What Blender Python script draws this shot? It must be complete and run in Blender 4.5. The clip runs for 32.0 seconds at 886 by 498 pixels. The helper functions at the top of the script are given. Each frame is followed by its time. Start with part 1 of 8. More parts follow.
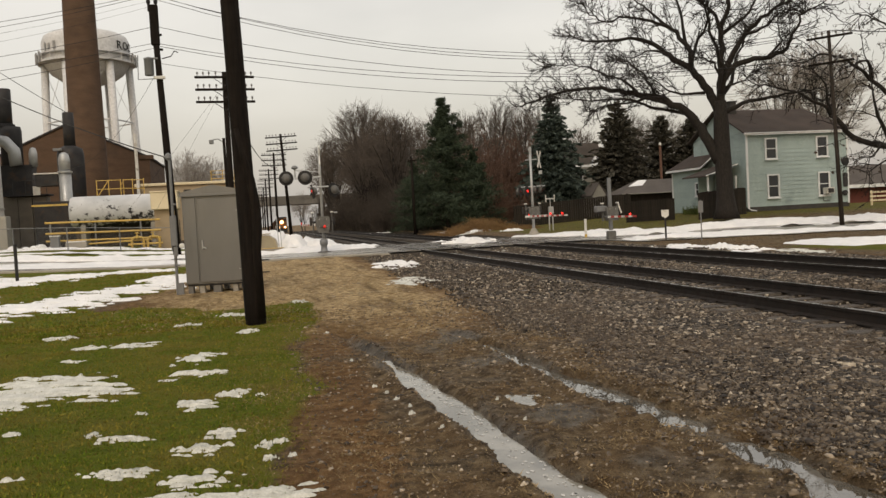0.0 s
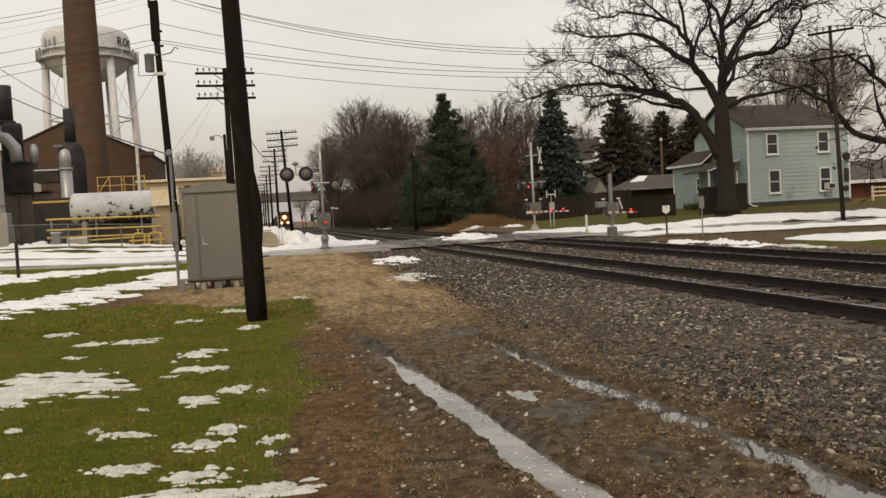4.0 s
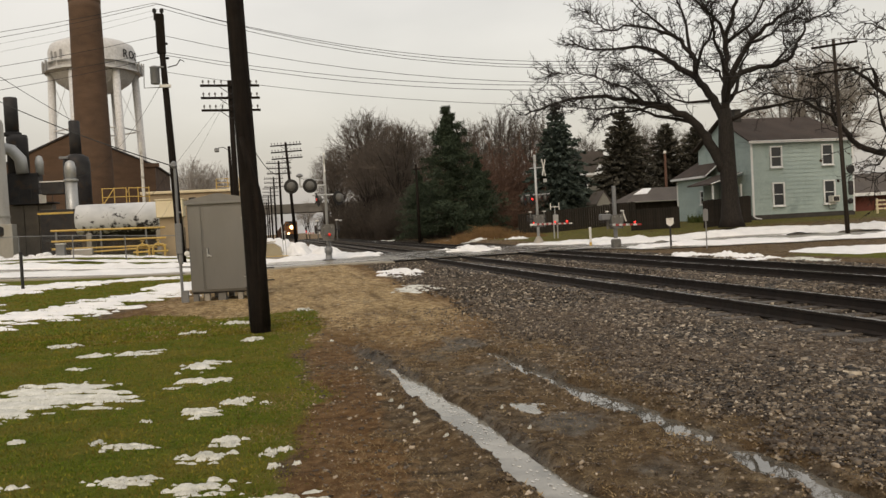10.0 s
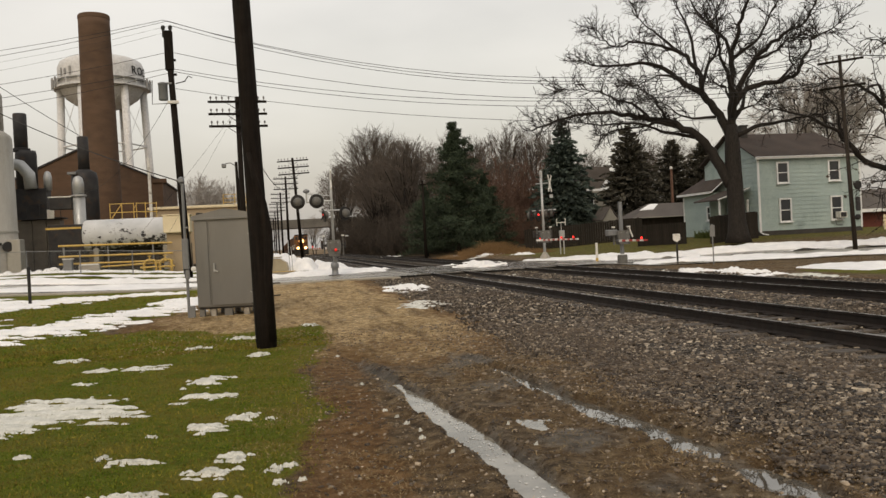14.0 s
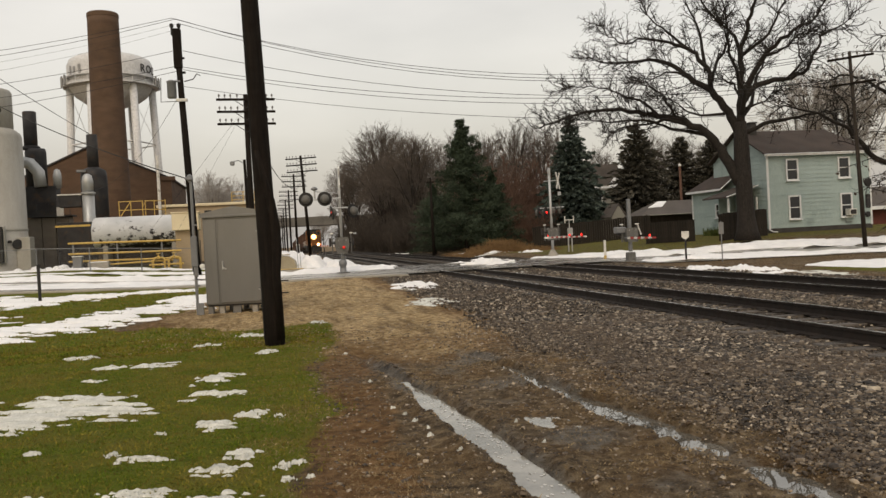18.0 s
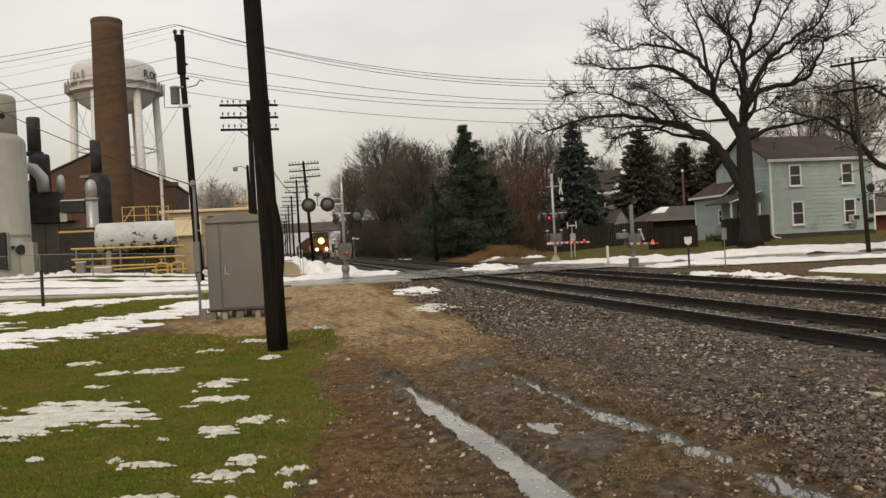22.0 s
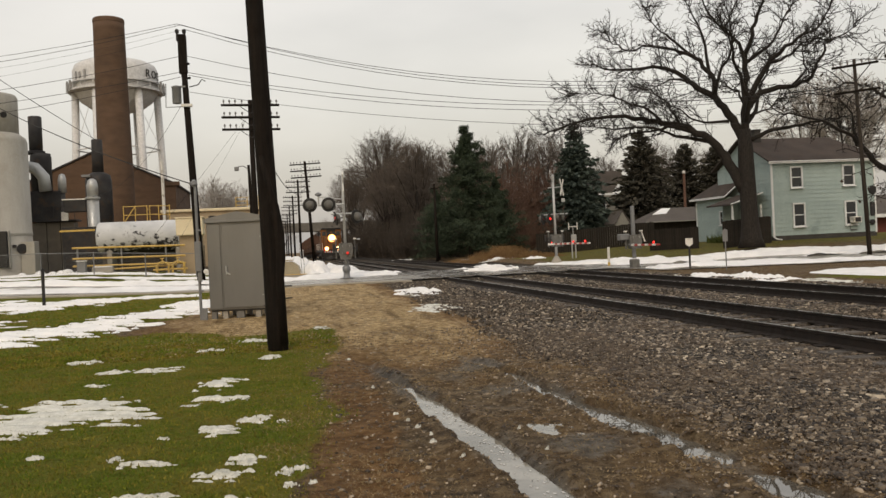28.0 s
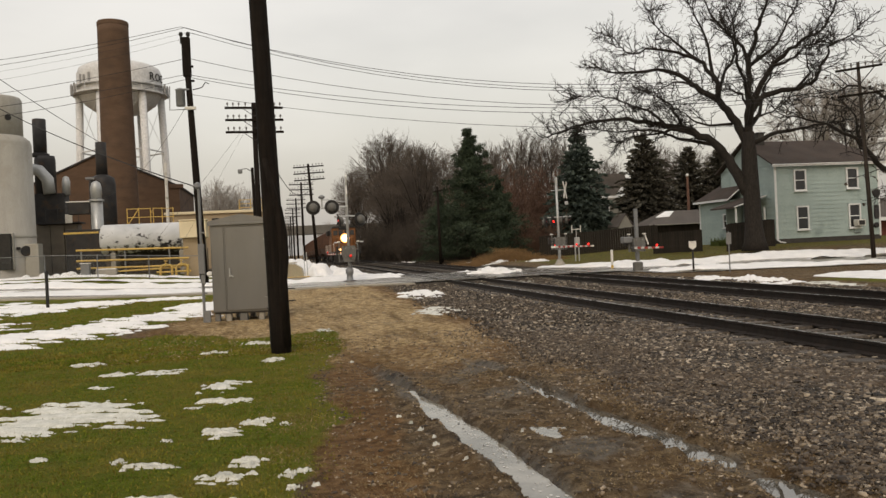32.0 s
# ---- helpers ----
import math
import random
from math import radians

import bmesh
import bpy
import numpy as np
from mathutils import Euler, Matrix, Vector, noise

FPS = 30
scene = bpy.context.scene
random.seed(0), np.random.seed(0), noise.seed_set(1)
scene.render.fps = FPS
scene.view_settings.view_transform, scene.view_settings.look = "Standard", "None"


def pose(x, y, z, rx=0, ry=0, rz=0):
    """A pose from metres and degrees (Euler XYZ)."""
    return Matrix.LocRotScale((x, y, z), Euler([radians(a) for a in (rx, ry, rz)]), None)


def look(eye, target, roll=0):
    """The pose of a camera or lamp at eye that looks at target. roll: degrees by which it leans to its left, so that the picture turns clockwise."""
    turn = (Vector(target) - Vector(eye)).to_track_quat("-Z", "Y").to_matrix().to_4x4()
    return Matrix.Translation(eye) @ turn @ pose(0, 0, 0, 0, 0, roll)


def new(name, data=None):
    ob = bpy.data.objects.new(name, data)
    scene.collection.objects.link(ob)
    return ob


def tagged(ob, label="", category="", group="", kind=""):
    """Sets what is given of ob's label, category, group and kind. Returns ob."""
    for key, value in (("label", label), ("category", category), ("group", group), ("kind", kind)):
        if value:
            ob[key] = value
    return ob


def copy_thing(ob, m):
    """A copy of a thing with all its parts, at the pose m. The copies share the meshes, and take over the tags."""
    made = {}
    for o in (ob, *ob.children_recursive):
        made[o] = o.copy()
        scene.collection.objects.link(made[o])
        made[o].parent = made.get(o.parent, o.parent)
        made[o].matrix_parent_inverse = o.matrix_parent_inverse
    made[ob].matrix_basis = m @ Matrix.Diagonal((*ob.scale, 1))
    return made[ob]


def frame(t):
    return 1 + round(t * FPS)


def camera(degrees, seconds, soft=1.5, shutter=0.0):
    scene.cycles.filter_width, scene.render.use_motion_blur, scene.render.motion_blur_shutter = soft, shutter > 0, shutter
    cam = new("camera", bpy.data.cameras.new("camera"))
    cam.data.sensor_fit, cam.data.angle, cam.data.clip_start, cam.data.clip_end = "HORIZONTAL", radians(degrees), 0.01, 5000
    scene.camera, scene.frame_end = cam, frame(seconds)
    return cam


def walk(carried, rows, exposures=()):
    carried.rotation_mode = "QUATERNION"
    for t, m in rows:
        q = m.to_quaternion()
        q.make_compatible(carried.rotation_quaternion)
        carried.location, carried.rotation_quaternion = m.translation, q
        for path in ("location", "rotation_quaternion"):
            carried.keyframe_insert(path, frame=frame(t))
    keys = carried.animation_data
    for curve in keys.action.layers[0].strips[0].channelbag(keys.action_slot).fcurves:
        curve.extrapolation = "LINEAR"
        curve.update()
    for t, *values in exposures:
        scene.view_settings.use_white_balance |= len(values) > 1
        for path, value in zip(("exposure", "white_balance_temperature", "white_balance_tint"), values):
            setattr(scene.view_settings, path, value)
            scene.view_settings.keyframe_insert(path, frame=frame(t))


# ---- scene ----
# ---------- camera ----------
# One standing hand-held camera: it only turns. Rows: seconds and Euler angles.
EYE = (0.0, 0.0, 1.62)
ROWS = "0 87.749 3.074 -12.714; 0.5 87.851 2.972 -12.764; 1 88.012 2.962 -12.962; 1.5 87.800 3.093 -13.018; 2 87.546 3.177 -12.729; 2.5 87.361 3.011 -12.634; 3 87.376 2.922 -12.512; 3.5 87.407 3.098 -12.516; 5.5 87.868 3.140 -13.029; 6 87.997 3.229 -13.028; 6.5 88.022 3.143 -13.037; 7 88.016 3.095 -13.021; 7.5 88.026 3.012 -12.916; 8 88.207 3.013 -12.770; 8.5 88.197 3.073 -12.631; 9 88.195 3.064 -12.626; 9.5 88.224 3.096 -12.535; 10 88.318 3.046 -12.394; 10.5 88.377 3.057 -12.269; 11 88.332 3.123 -12.210; 11.5 88.211 3.090 -12.119; 12 88.312 3.099 -12.207; 12.5 88.916 3.110 -12.315; 13 89.331 3.080 -12.145; 13.5 89.454 3.063 -11.947; 14 89.405 2.990 -11.968; 14.5 89.375 2.964 -11.859; 16.5 89.333 3.062 -11.516; 17 89.294 3.014 -11.501; 17.5 89.305 2.943 -11.473; 18 89.260 3.001 -11.424; 18.5 89.143 2.989 -11.342; 19 89.171 2.885 -11.264; 19.5 89.278 2.708 -11.147; 20 89.385 2.670 -11.026; 20.5 89.375 2.782 -11.070; 21 89.479 2.965 -11.249; 21.5 89.607 3.160 -11.290; 22 89.655 2.984 -11.241; 22.5 89.727 2.836 -11.198; 23 89.630 2.860 -11.178; 23.5 89.447 2.928 -11.214; 24 89.485 2.956 -11.225; 24.5 89.576 2.895 -11.177; 25 89.726 2.980 -11.152; 25.5 89.610 2.967 -11.126; 27.5 89.798 2.667 -11.079; 28 89.692 2.768 -11.175; 28.5 89.632 2.909 -11.174; 29 89.697 2.937 -11.021; 29.5 89.722 2.765 -10.952; 30 89.631 2.613 -10.999; 30.5 89.544 2.754 -11.012; 31 89.579 2.858 -11.012; 31.5 89.666 2.769 -10.959; 32 89.886 2.712 -10.958"
cam = camera(55.82, 32.0, soft=1.45)
rows = [[float(v) for v in r.split()] for r in ROWS.split(";")]
walk(cam, [(r[0], pose(*EYE, r[1], r[2], r[3])) for r in rows], exposures=[(0, 0.19, 7350, 12), (32, 0.19, 7250, 12)])

# ---------- light ----------
def make_world():
    w = bpy.data.worlds.new("overcast_sky")
    scene.world = w
    w.use_nodes = True
    nt = w.node_tree
    nt.nodes.clear()
    out = nt.nodes.new("ShaderNodeOutputWorld")
    bg = nt.nodes.new("ShaderNodeBackground")
    sky = nt.nodes.new("ShaderNodeTexSky")
    sky.sky_type = "NISHITA"
    sky.sun_disc = False
    sky.sun_elevation, sky.sun_rotation = radians(24), radians(200)
    sky.air_density, sky.dust_density = 1.5, 4.0
    bg0 = nt.nodes.new("ShaderNodeBackground")
    bg0.inputs["Strength"].default_value = 0.03
    nt.links.new(sky.outputs[0], bg0.inputs["Color"])
    tc = nt.nodes.new("ShaderNodeTexCoord")
    mp = nt.nodes.new("ShaderNodeMapping")
    mp.inputs["Scale"].default_value = (1.0, 1.0, 3.0)
    nt.links.new(tc.outputs["Generated"], mp.inputs["Vector"])
    nz = nt.nodes.new("ShaderNodeTexNoise")
    nz.inputs["Scale"].default_value, nz.inputs["Detail"].default_value, nz.inputs["Roughness"].default_value = 1.7, 5, 0.5
    nt.links.new(mp.outputs[0], nz.inputs["Vector"])
    rp = nt.nodes.new("ShaderNodeValToRGB")
    rp.color_ramp.elements[0].position, rp.color_ramp.elements[1].position = 0.32, 0.68
    rp.color_ramp.elements[0].color = (0.455, 0.459, 0.470, 1)
    rp.color_ramp.elements[1].color = (0.635, 0.640, 0.650, 1)
    nt.links.new(nz.outputs["Fac"], rp.inputs[0])
    # an overcast sky is darker towards the horizon
    sep = nt.nodes.new("ShaderNodeSeparateXYZ")
    nt.links.new(tc.outputs["Generated"], sep.inputs[0])
    up = nt.nodes.new("ShaderNodeMapRange")
    up.inputs["From Min"].default_value, up.inputs["From Max"].default_value = 0.0, 0.30
    up.inputs["To Min"].default_value, up.inputs["To Max"].default_value = 0.66, 1.05
    nt.links.new(sep.outputs["Z"], up.inputs["Value"])
    mul = nt.nodes.new("ShaderNodeVectorMath")
    mul.operation = "SCALE"
    nt.links.new(rp.outputs[0], mul.inputs[0])
    nt.links.new(up.outputs[0], mul.inputs["Scale"])
    nt.links.new(mul.outputs[0], bg.inputs["Color"])
    bg.inputs["Strength"].default_value = 0.98
    add = nt.nodes.new("ShaderNodeAddShader")
    nt.links.new(bg.outputs[0], add.inputs[0])
    nt.links.new(bg0.outputs[0], add.inputs[1])
    nt.links.new(add.outputs[0], out.inputs[0])


make_world()
sun = new("sun", bpy.data.lights.new("sun", "SUN"))
sun.data.energy, sun.data.angle, sun.data.color = 0.8, radians(25), (1.0, 0.95, 0.88)
sun.matrix_world = look((-10, -25, 30), (0, 0, 0))

# ---------- building helpers ----------
def smooth01(a, lo, hi):
    t = np.clip((np.asarray(a, float) - lo) / (hi - lo), 0, 1)
    return t * t * (3 - 2 * t)


class Shape:
    """Collects vertices and faces of one mesh."""

    def __init__(self):
        self.v, self.f = [], []

    def add(self, vs, fs):
        o = len(self.v)
        self.v.extend(vs)
        self.f.extend([tuple(i + o for i in f) for f in fs])
        return self

    def box(self, c, s, b=0.0, m=None):
        """A box of size s round c with chamfered edges b, turned by m."""
        hx, hy, hz = s[0] / 2, s[1] / 2, s[2] / 2
        b = min(b, hx * 0.9, hy * 0.9, hz * 0.9)
        vs, fs = [], []
        if b <= 0:
            vs = [(sx * hx, sy * hy, sz * hz) for sx in (-1, 1) for sy in (-1, 1) for sz in (-1, 1)]
            fs = [(0, 1, 3, 2), (4, 6, 7, 5), (0, 4, 5, 1), (2, 3, 7, 6), (0, 2, 6, 4), (1, 5, 7, 3)]
        else:
            idx = {}
            for sx in (-1, 1):
                for sy in (-1, 1):
                    for sz in (-1, 1):
                        for ax in range(3):
                            q = [sx * (hx - b), sy * (hy - b), sz * (hz - b)]
                            q[ax] = (sx * hx, sy * hy, sz * hz)[ax]
                            idx[(sx, sy, sz, ax)] = len(vs)
                            vs.append(tuple(q))
            for ax in range(3):
                o1, o2 = (ax + 1) % 3, (ax + 2) % 3
                for s0 in (-1, 1):
                    ring = []
                    for a1, a2 in ((-1, -1), (1, -1), (1, 1), (-1, 1)):
                        k = [0, 0, 0]
                        k[ax], k[o1], k[o2] = s0, a1, a2
                        ring.append(idx[(*k, ax)])
                    fs.append(tuple(ring if s0 > 0 else ring[::-1]))
                for a1 in (-1, 1):
                    for a2 in (-1, 1):
                        k = [0, 0, 0]
                        k[o1], k[o2] = a1, a2
                        k0, k1 = list(k), list(k)
                        k0[ax], k1[ax] = -1, 1
                        q = (idx[(*k0, o1)], idx[(*k1, o1)], idx[(*k1, o2)], idx[(*k0, o2)])
                        fs.append(q if a1 * a2 > 0 else q[::-1])
            for sx in (-1, 1):
                for sy in (-1, 1):
                    for sz in (-1, 1):
                        q = tuple(idx[(sx, sy, sz, a)] for a in range(3))
                        fs.append(q if sx * sy * sz > 0 else q[::-1])
        m = Matrix.Translation(c) @ (m or Matrix.Identity(4))
        return self.add([tuple(m @ Vector(p)) for p in vs], fs)

    def tube(self, pts, rad, n=8, cap=True):
        """A tube along pts with a radius for each."""
        P = [Vector(p) for p in pts]
        rad = [rad] * len(P) if isinstance(rad, (int, float)) else rad
        vs, fs = [], []
        up = None
        for i, p in enumerate(P):
            d = (P[min(i + 1, len(P) - 1)] - P[max(i - 1, 0)])
            d = d.normalized() if d.length > 1e-9 else Vector((0, 0, 1))
            if up is None:
                up = Vector((0, 0, 1)) if abs(d.z) < 0.9 else Vector((1, 0, 0))
            a = up.cross(d)
            if a.length < 1e-6:
                a = d.orthogonal()
            a.normalize()
            up = d.cross(a)
            for k in range(n):
                w = 2 * math.pi * k / n
                q = p + (a * math.cos(w) + up * math.sin(w)) * rad[i]
                vs.append((q.x, q.y, q.z))
        for i in range(len(P) - 1):
            for k in range(n):
                k2 = (k + 1) % n
                fs.append((i * n + k, i * n + k2, (i + 1) * n + k2, (i + 1) * n + k))
        if cap:
            fs.append(tuple(range(n))[::-1])
            fs.append(tuple((len(P) - 1) * n + k for k in range(n)))
        return self.add(vs, fs)

    def cyl(self, p0, p1, r0, r1=None, n=16):
        return self.tube([p0, p1], [r0, r0 if r1 is None else r1], n)

    def lathe(self, prof, n=24, c=(0, 0, 0), arc=None):
        """Profile of (radius, z) turned round the z axis."""
        vs = [(c[0] + r * math.cos(2 * math.pi * k / n), c[1] + r * math.sin(2 * math.pi * k / n), c[2] + z) for r, z in prof for k in range(n)]
        fs = [(i * n + k, i * n + (k + 1) % n, (i + 1) * n + (k + 1) % n, (i + 1) * n + k) for i in range(len(prof) - 1) for k in range(n)]
        fs += [tuple(range(n))[::-1], tuple((len(prof) - 1) * n + k for k in range(n))]
        return self.add(vs, fs)

    def prism(self, poly, y0, y1, m=None):
        """Polygon of (x, z) pushed from y0 to y1."""
        n = len(poly)
        vs = [(x, y0, z) for x, z in poly] + [(x, y1, z) for x, z in poly]
        fs = [tuple(range(n)), tuple(range(2 * n - 1, n - 1, -1))]
        fs += [(i, n + i, n + (i + 1) % n, (i + 1) % n) for i in range(n)]
        if m:
            vs = [tuple(m @ Vector(v)) for v in vs]
        return self.add(vs, fs)

    def sheet(self, X, Y, Z):
        """A grid from 2D arrays."""
        r, c = X.shape
        vs = list(zip(X.ravel().tolist(), Y.ravel().tolist(), Z.ravel().tolist()))
        fs = [(i * c + j, i * c + j + 1, (i + 1) * c + j + 1, (i + 1) * c + j) for i in range(r - 1) for j in range(c - 1)]
        return self.add(vs, fs)

    def mesh(self, name, mat, smooth=False):
        me = bpy.data.meshes.new(name)
        me.from_pydata(self.v, [], self.f)
        if mat:
            me.materials.append(mat)
        if smooth:
            me.shade_smooth()
        me.update()
        return me


def part(name, sh, mat, parent, label="", smooth=False, at=None):
    ob = new(name, sh.mesh(name, mat, smooth))
    ob.parent = parent
    if at is not None:
        ob.matrix_basis = at
    return tagged(ob, label)


def thing(name, at, label, category, group="", kind=""):
    ob = new(name)
    ob.empty_display_size = 0.2
    ob.matrix_basis = at
    return tagged(ob, label, category, group, kind)


def solid(name, sh, mat, at, label, category="", group="", kind="", smooth=False):
    ob = new(name, sh.mesh(name, mat, smooth))
    ob.matrix_basis = at
    return tagged(ob, label, category, group, kind)


def soup(name, V, Fc, mat):
    """A mesh from arrays of vertices and faces that all have the same number of corners."""
    me = bpy.data.meshes.new(name)
    n, k = Fc.shape
    me.vertices.add(len(V))
    me.vertices.foreach_set("co", np.ascontiguousarray(V, dtype=np.float32).ravel())
    me.loops.add(n * k)
    me.polygons.add(n)
    me.loops.foreach_set("vertex_index", np.ascontiguousarray(Fc, dtype=np.int32).ravel())
    me.polygons.foreach_set("loop_start", np.arange(0, n * k, k, dtype=np.int32))
    me.update(calc_edges=True)
    if mat:
        me.materials.append(mat)
    return me


# ---------- materials ----------
def rgb(c):
    return (c[0], c[1], c[2], 1.0)


class Nodes:
    def __init__(self, name):
        self.mat = bpy.data.materials.new(name)
        self.mat.use_nodes = True
        self.nt = self.mat.node_tree
        self.bsdf = self.nt.nodes["Principled BSDF"]
        tc = self.nt.nodes.new("ShaderNodeTexCoord")
        self.co = tc.outputs["Object"]

    def link(self, a, b):
        self.nt.links.new(a, b)

    def put(self, sock, v):
        if isinstance(v, bpy.types.NodeSocket):
            self.link(v, sock)
        elif isinstance(v, (tuple, list)) and len(v) == 3 and sock.type == "RGBA":
            sock.default_value = rgb(v)
        else:
            sock.default_value = v

    def world_co(self):
        self.co = self.nt.nodes.new("ShaderNodeNewGeometry").outputs["Position"]
        return self.co

    def stretch(self, s, co=None):
        m = self.nt.nodes.new("ShaderNodeMapping")
        m.inputs["Scale"].default_value = s
        self.link(co or self.co, m.inputs["Vector"])
        return m.outputs[0]

    def noise(self, scale, detail=4, rough=0.55, co=None, dist=0.0):
        n = self.nt.nodes.new("ShaderNodeTexNoise")
        n.inputs["Scale"].default_value, n.inputs["Detail"].default_value = scale, detail
        n.inputs["Roughness"].default_value, n.inputs["Distortion"].default_value = rough, dist
        self.link(co or self.co, n.inputs["Vector"])
        return n.outputs["Fac"]

    def cells(self, scale, co=None, out="Color"):
        n = self.nt.nodes.new("ShaderNodeTexVoronoi")
        n.inputs["Scale"].default_value = scale
        self.link(co or self.co, n.inputs["Vector"])
        return n.outputs[out]

    def ramp(self, fac, stops):
        r = self.nt.nodes.new("ShaderNodeValToRGB")
        e = r.color_ramp.elements
        while len(e) < len(stops):
            e.new(0.5)
        for el, (p, c) in zip(e, stops):
            el.position = p
            el.color = rgb(c) if isinstance(c, (tuple, list)) else (c, c, c, 1)
        self.link(fac, r.inputs[0])
        return r.outputs[0]

    def mix(self, fac, a, b, how="MIX"):
        m = self.nt.nodes.new("ShaderNodeMix")
        m.data_type, m.blend_type = "RGBA", how
        self.put(m.inputs[0], fac)
        self.put(m.inputs[6], a)
        self.put(m.inputs[7], b)
        return m.outputs[2]

    def math(self, op, a, b=0.0):
        m = self.nt.nodes.new("ShaderNodeMath")
        m.operation = op
        self.put(m.inputs[0], a)
        self.put(m.inputs[1], b)
        return m.outputs[0]

    def attr(self, name):
        a = self.nt.nodes.new("ShaderNodeAttribute")
        a.attribute_name = name
        return a.outputs["Fac"]

    def random(self):
        return self.nt.nodes.new("ShaderNodeObjectInfo").outputs["Random"]

    def island(self):
        return self.nt.nodes.new("ShaderNodeNewGeometry").outputs["Random Per Island"]

    def axis(self, which):
        s = self.nt.nodes.new("ShaderNodeSeparateXYZ")
        self.link(self.co, s.inputs[0])
        return s.outputs[which]

    def bump(self, height, strength=0.3, dist=0.02):
        b = self.nt.nodes.new("ShaderNodeBump")
        b.inputs["Strength"].default_value, b.inputs["Distance"].default_value = strength, dist
        self.link(height, b.inputs["Height"])
        self.link(b.outputs[0], self.bsdf.inputs["Normal"])

    def done(self, color, rough=0.8, metal=0.0, spec=0.3, emit=None, power=0.0):
        b = self.bsdf.inputs
        self.put(b["Base Color"], color)
        self.put(b["Roughness"], rough)
        b["Metallic"].default_value = metal
        b["Specular IOR Level"].default_value = spec
        if emit:
            b["Emission Color"].default_value = rgb(emit)
            b["Emission Strength"].default_value = power
        return self.mat


def surface(name, a, b, scale=3.0, grain=40.0, rough=0.75, metal=0.0, bump=0.25, spec=0.3, vary=0.0, stretch=None, dist=0.01, dirt=None, dirt_scale=0.8, dirt_at=(0.55, 0.7)):
    """A worn surface: two tones at a large scale, grain at a fine one, bump, and stains on request."""
    n = Nodes(name)
    co = n.stretch(stretch) if stretch else None
    big = n.ramp(n.noise(scale, 5, 0.6, co), [(0.3, a), (0.7, b)])
    fine = n.noise(grain, 3, 0.6, co)
    col = n.mix(0.5, big, n.ramp(fine, [(0.25, 0.25), (0.75, 0.75)]), "OVERLAY")
    if dirt:
        col = n.mix(n.ramp(n.noise(dirt_scale, 6, 0.65), [(dirt_at[0], 0.0), (dirt_at[1], 1.0)]), col, dirt)
    if vary:
        col = n.mix(1.0, col, n.ramp(n.random(), [(0.0, 1 - vary), (1.0, 1.0)]), "MULTIPLY")
    n.bump(fine, bump, dist)
    r = n.ramp(n.noise(scale * 2, 3), [(0.3, max(rough - 0.12, 0.02)), (0.7, min(rough + 0.1, 1.0))])
    return n.done(col, r, metal, spec)


def glow(name, c, power):
    n = Nodes(name)
    return n.done(c, 0.3, 0, 0.5, c, power)

# ---------- lie of the land ----------
def lattice(x, y, seed=0):
    """Smooth value noise, -1 to 1."""
    xi, yi = np.floor(x).astype(np.int64), np.floor(y).astype(np.int64)
    xf, yf = x - xi, y - yi
    xf, yf = xf * xf * (3 - 2 * xf), yf * yf * (3 - 2 * yf)

    def h(a, b):
        n = (a * 374761393 + b * 668265263 + seed * 974634777) & 0x7FFFFFFF
        n = ((n ^ (n >> 13)) * 1274126177) & 0x7FFFFFFF
        return ((n ^ (n >> 16)) & 0xFFFF) / 32767.5 - 1

    return (h(xi, yi) * (1 - xf) + h(xi + 1, yi) * xf) * (1 - yf) + (h(xi, yi + 1) * (1 - xf) + h(xi + 1, yi + 1) * xf) * yf


def rugged(x, y, scale, seed=0, octaves=4):
    out, amp = 0, 1.0
    for o in range(octaves):
        out = out + amp * lattice(x * scale, y * scale, seed + o * 17)
        scale, amp = scale * 2.03, amp * 0.5
    return out


def land(x, y):
    """Height of the ground without its small relief."""
    x, y = np.asarray(x, float), np.asarray(y, float)
    cor = smooth01(x, 3.0, 5.6) * (1 - smooth01(x, 14.3, 17.5))
    z = 0.12 * smooth01(y, 14, 33) * (1 - cor) * (1 - smooth01(x, 14, 18))
    z = z + 0.13 * smooth01(y, 33, 37) * (1 - smooth01(y, 46, 51)) * cor
    z = z + 0.26 * smooth01(y, 44, 58) * (1 - cor)
    z = z + 0.55 * smooth01(x, 22, 33) * smooth01(y, 40, 50)
    z = z + 0.45 * smooth01(-x, 3, 14) * smooth01(y, 27, 52)
    z = z - 0.10 * smooth01(x, 14.5, 18) * smooth01(y, 12, 25) * (1 - smooth01(y, 36, 48))
    return z - 6.5e-5 * np.clip(y - 130, 0, 220) ** 2


def rut_a(y):
    return 1.72 - 0.055 * (y - 5) + 0.05 * np.sin(y * 0.9) - 0.10 * smooth01(y, 6, 8.5)


def rut_b(y):
    return 3.05 - 0.055 * (y - 5) + 0.04 * np.sin(y * 1.3 + 1) - 0.06 * smooth01(y, 7.6, 9)


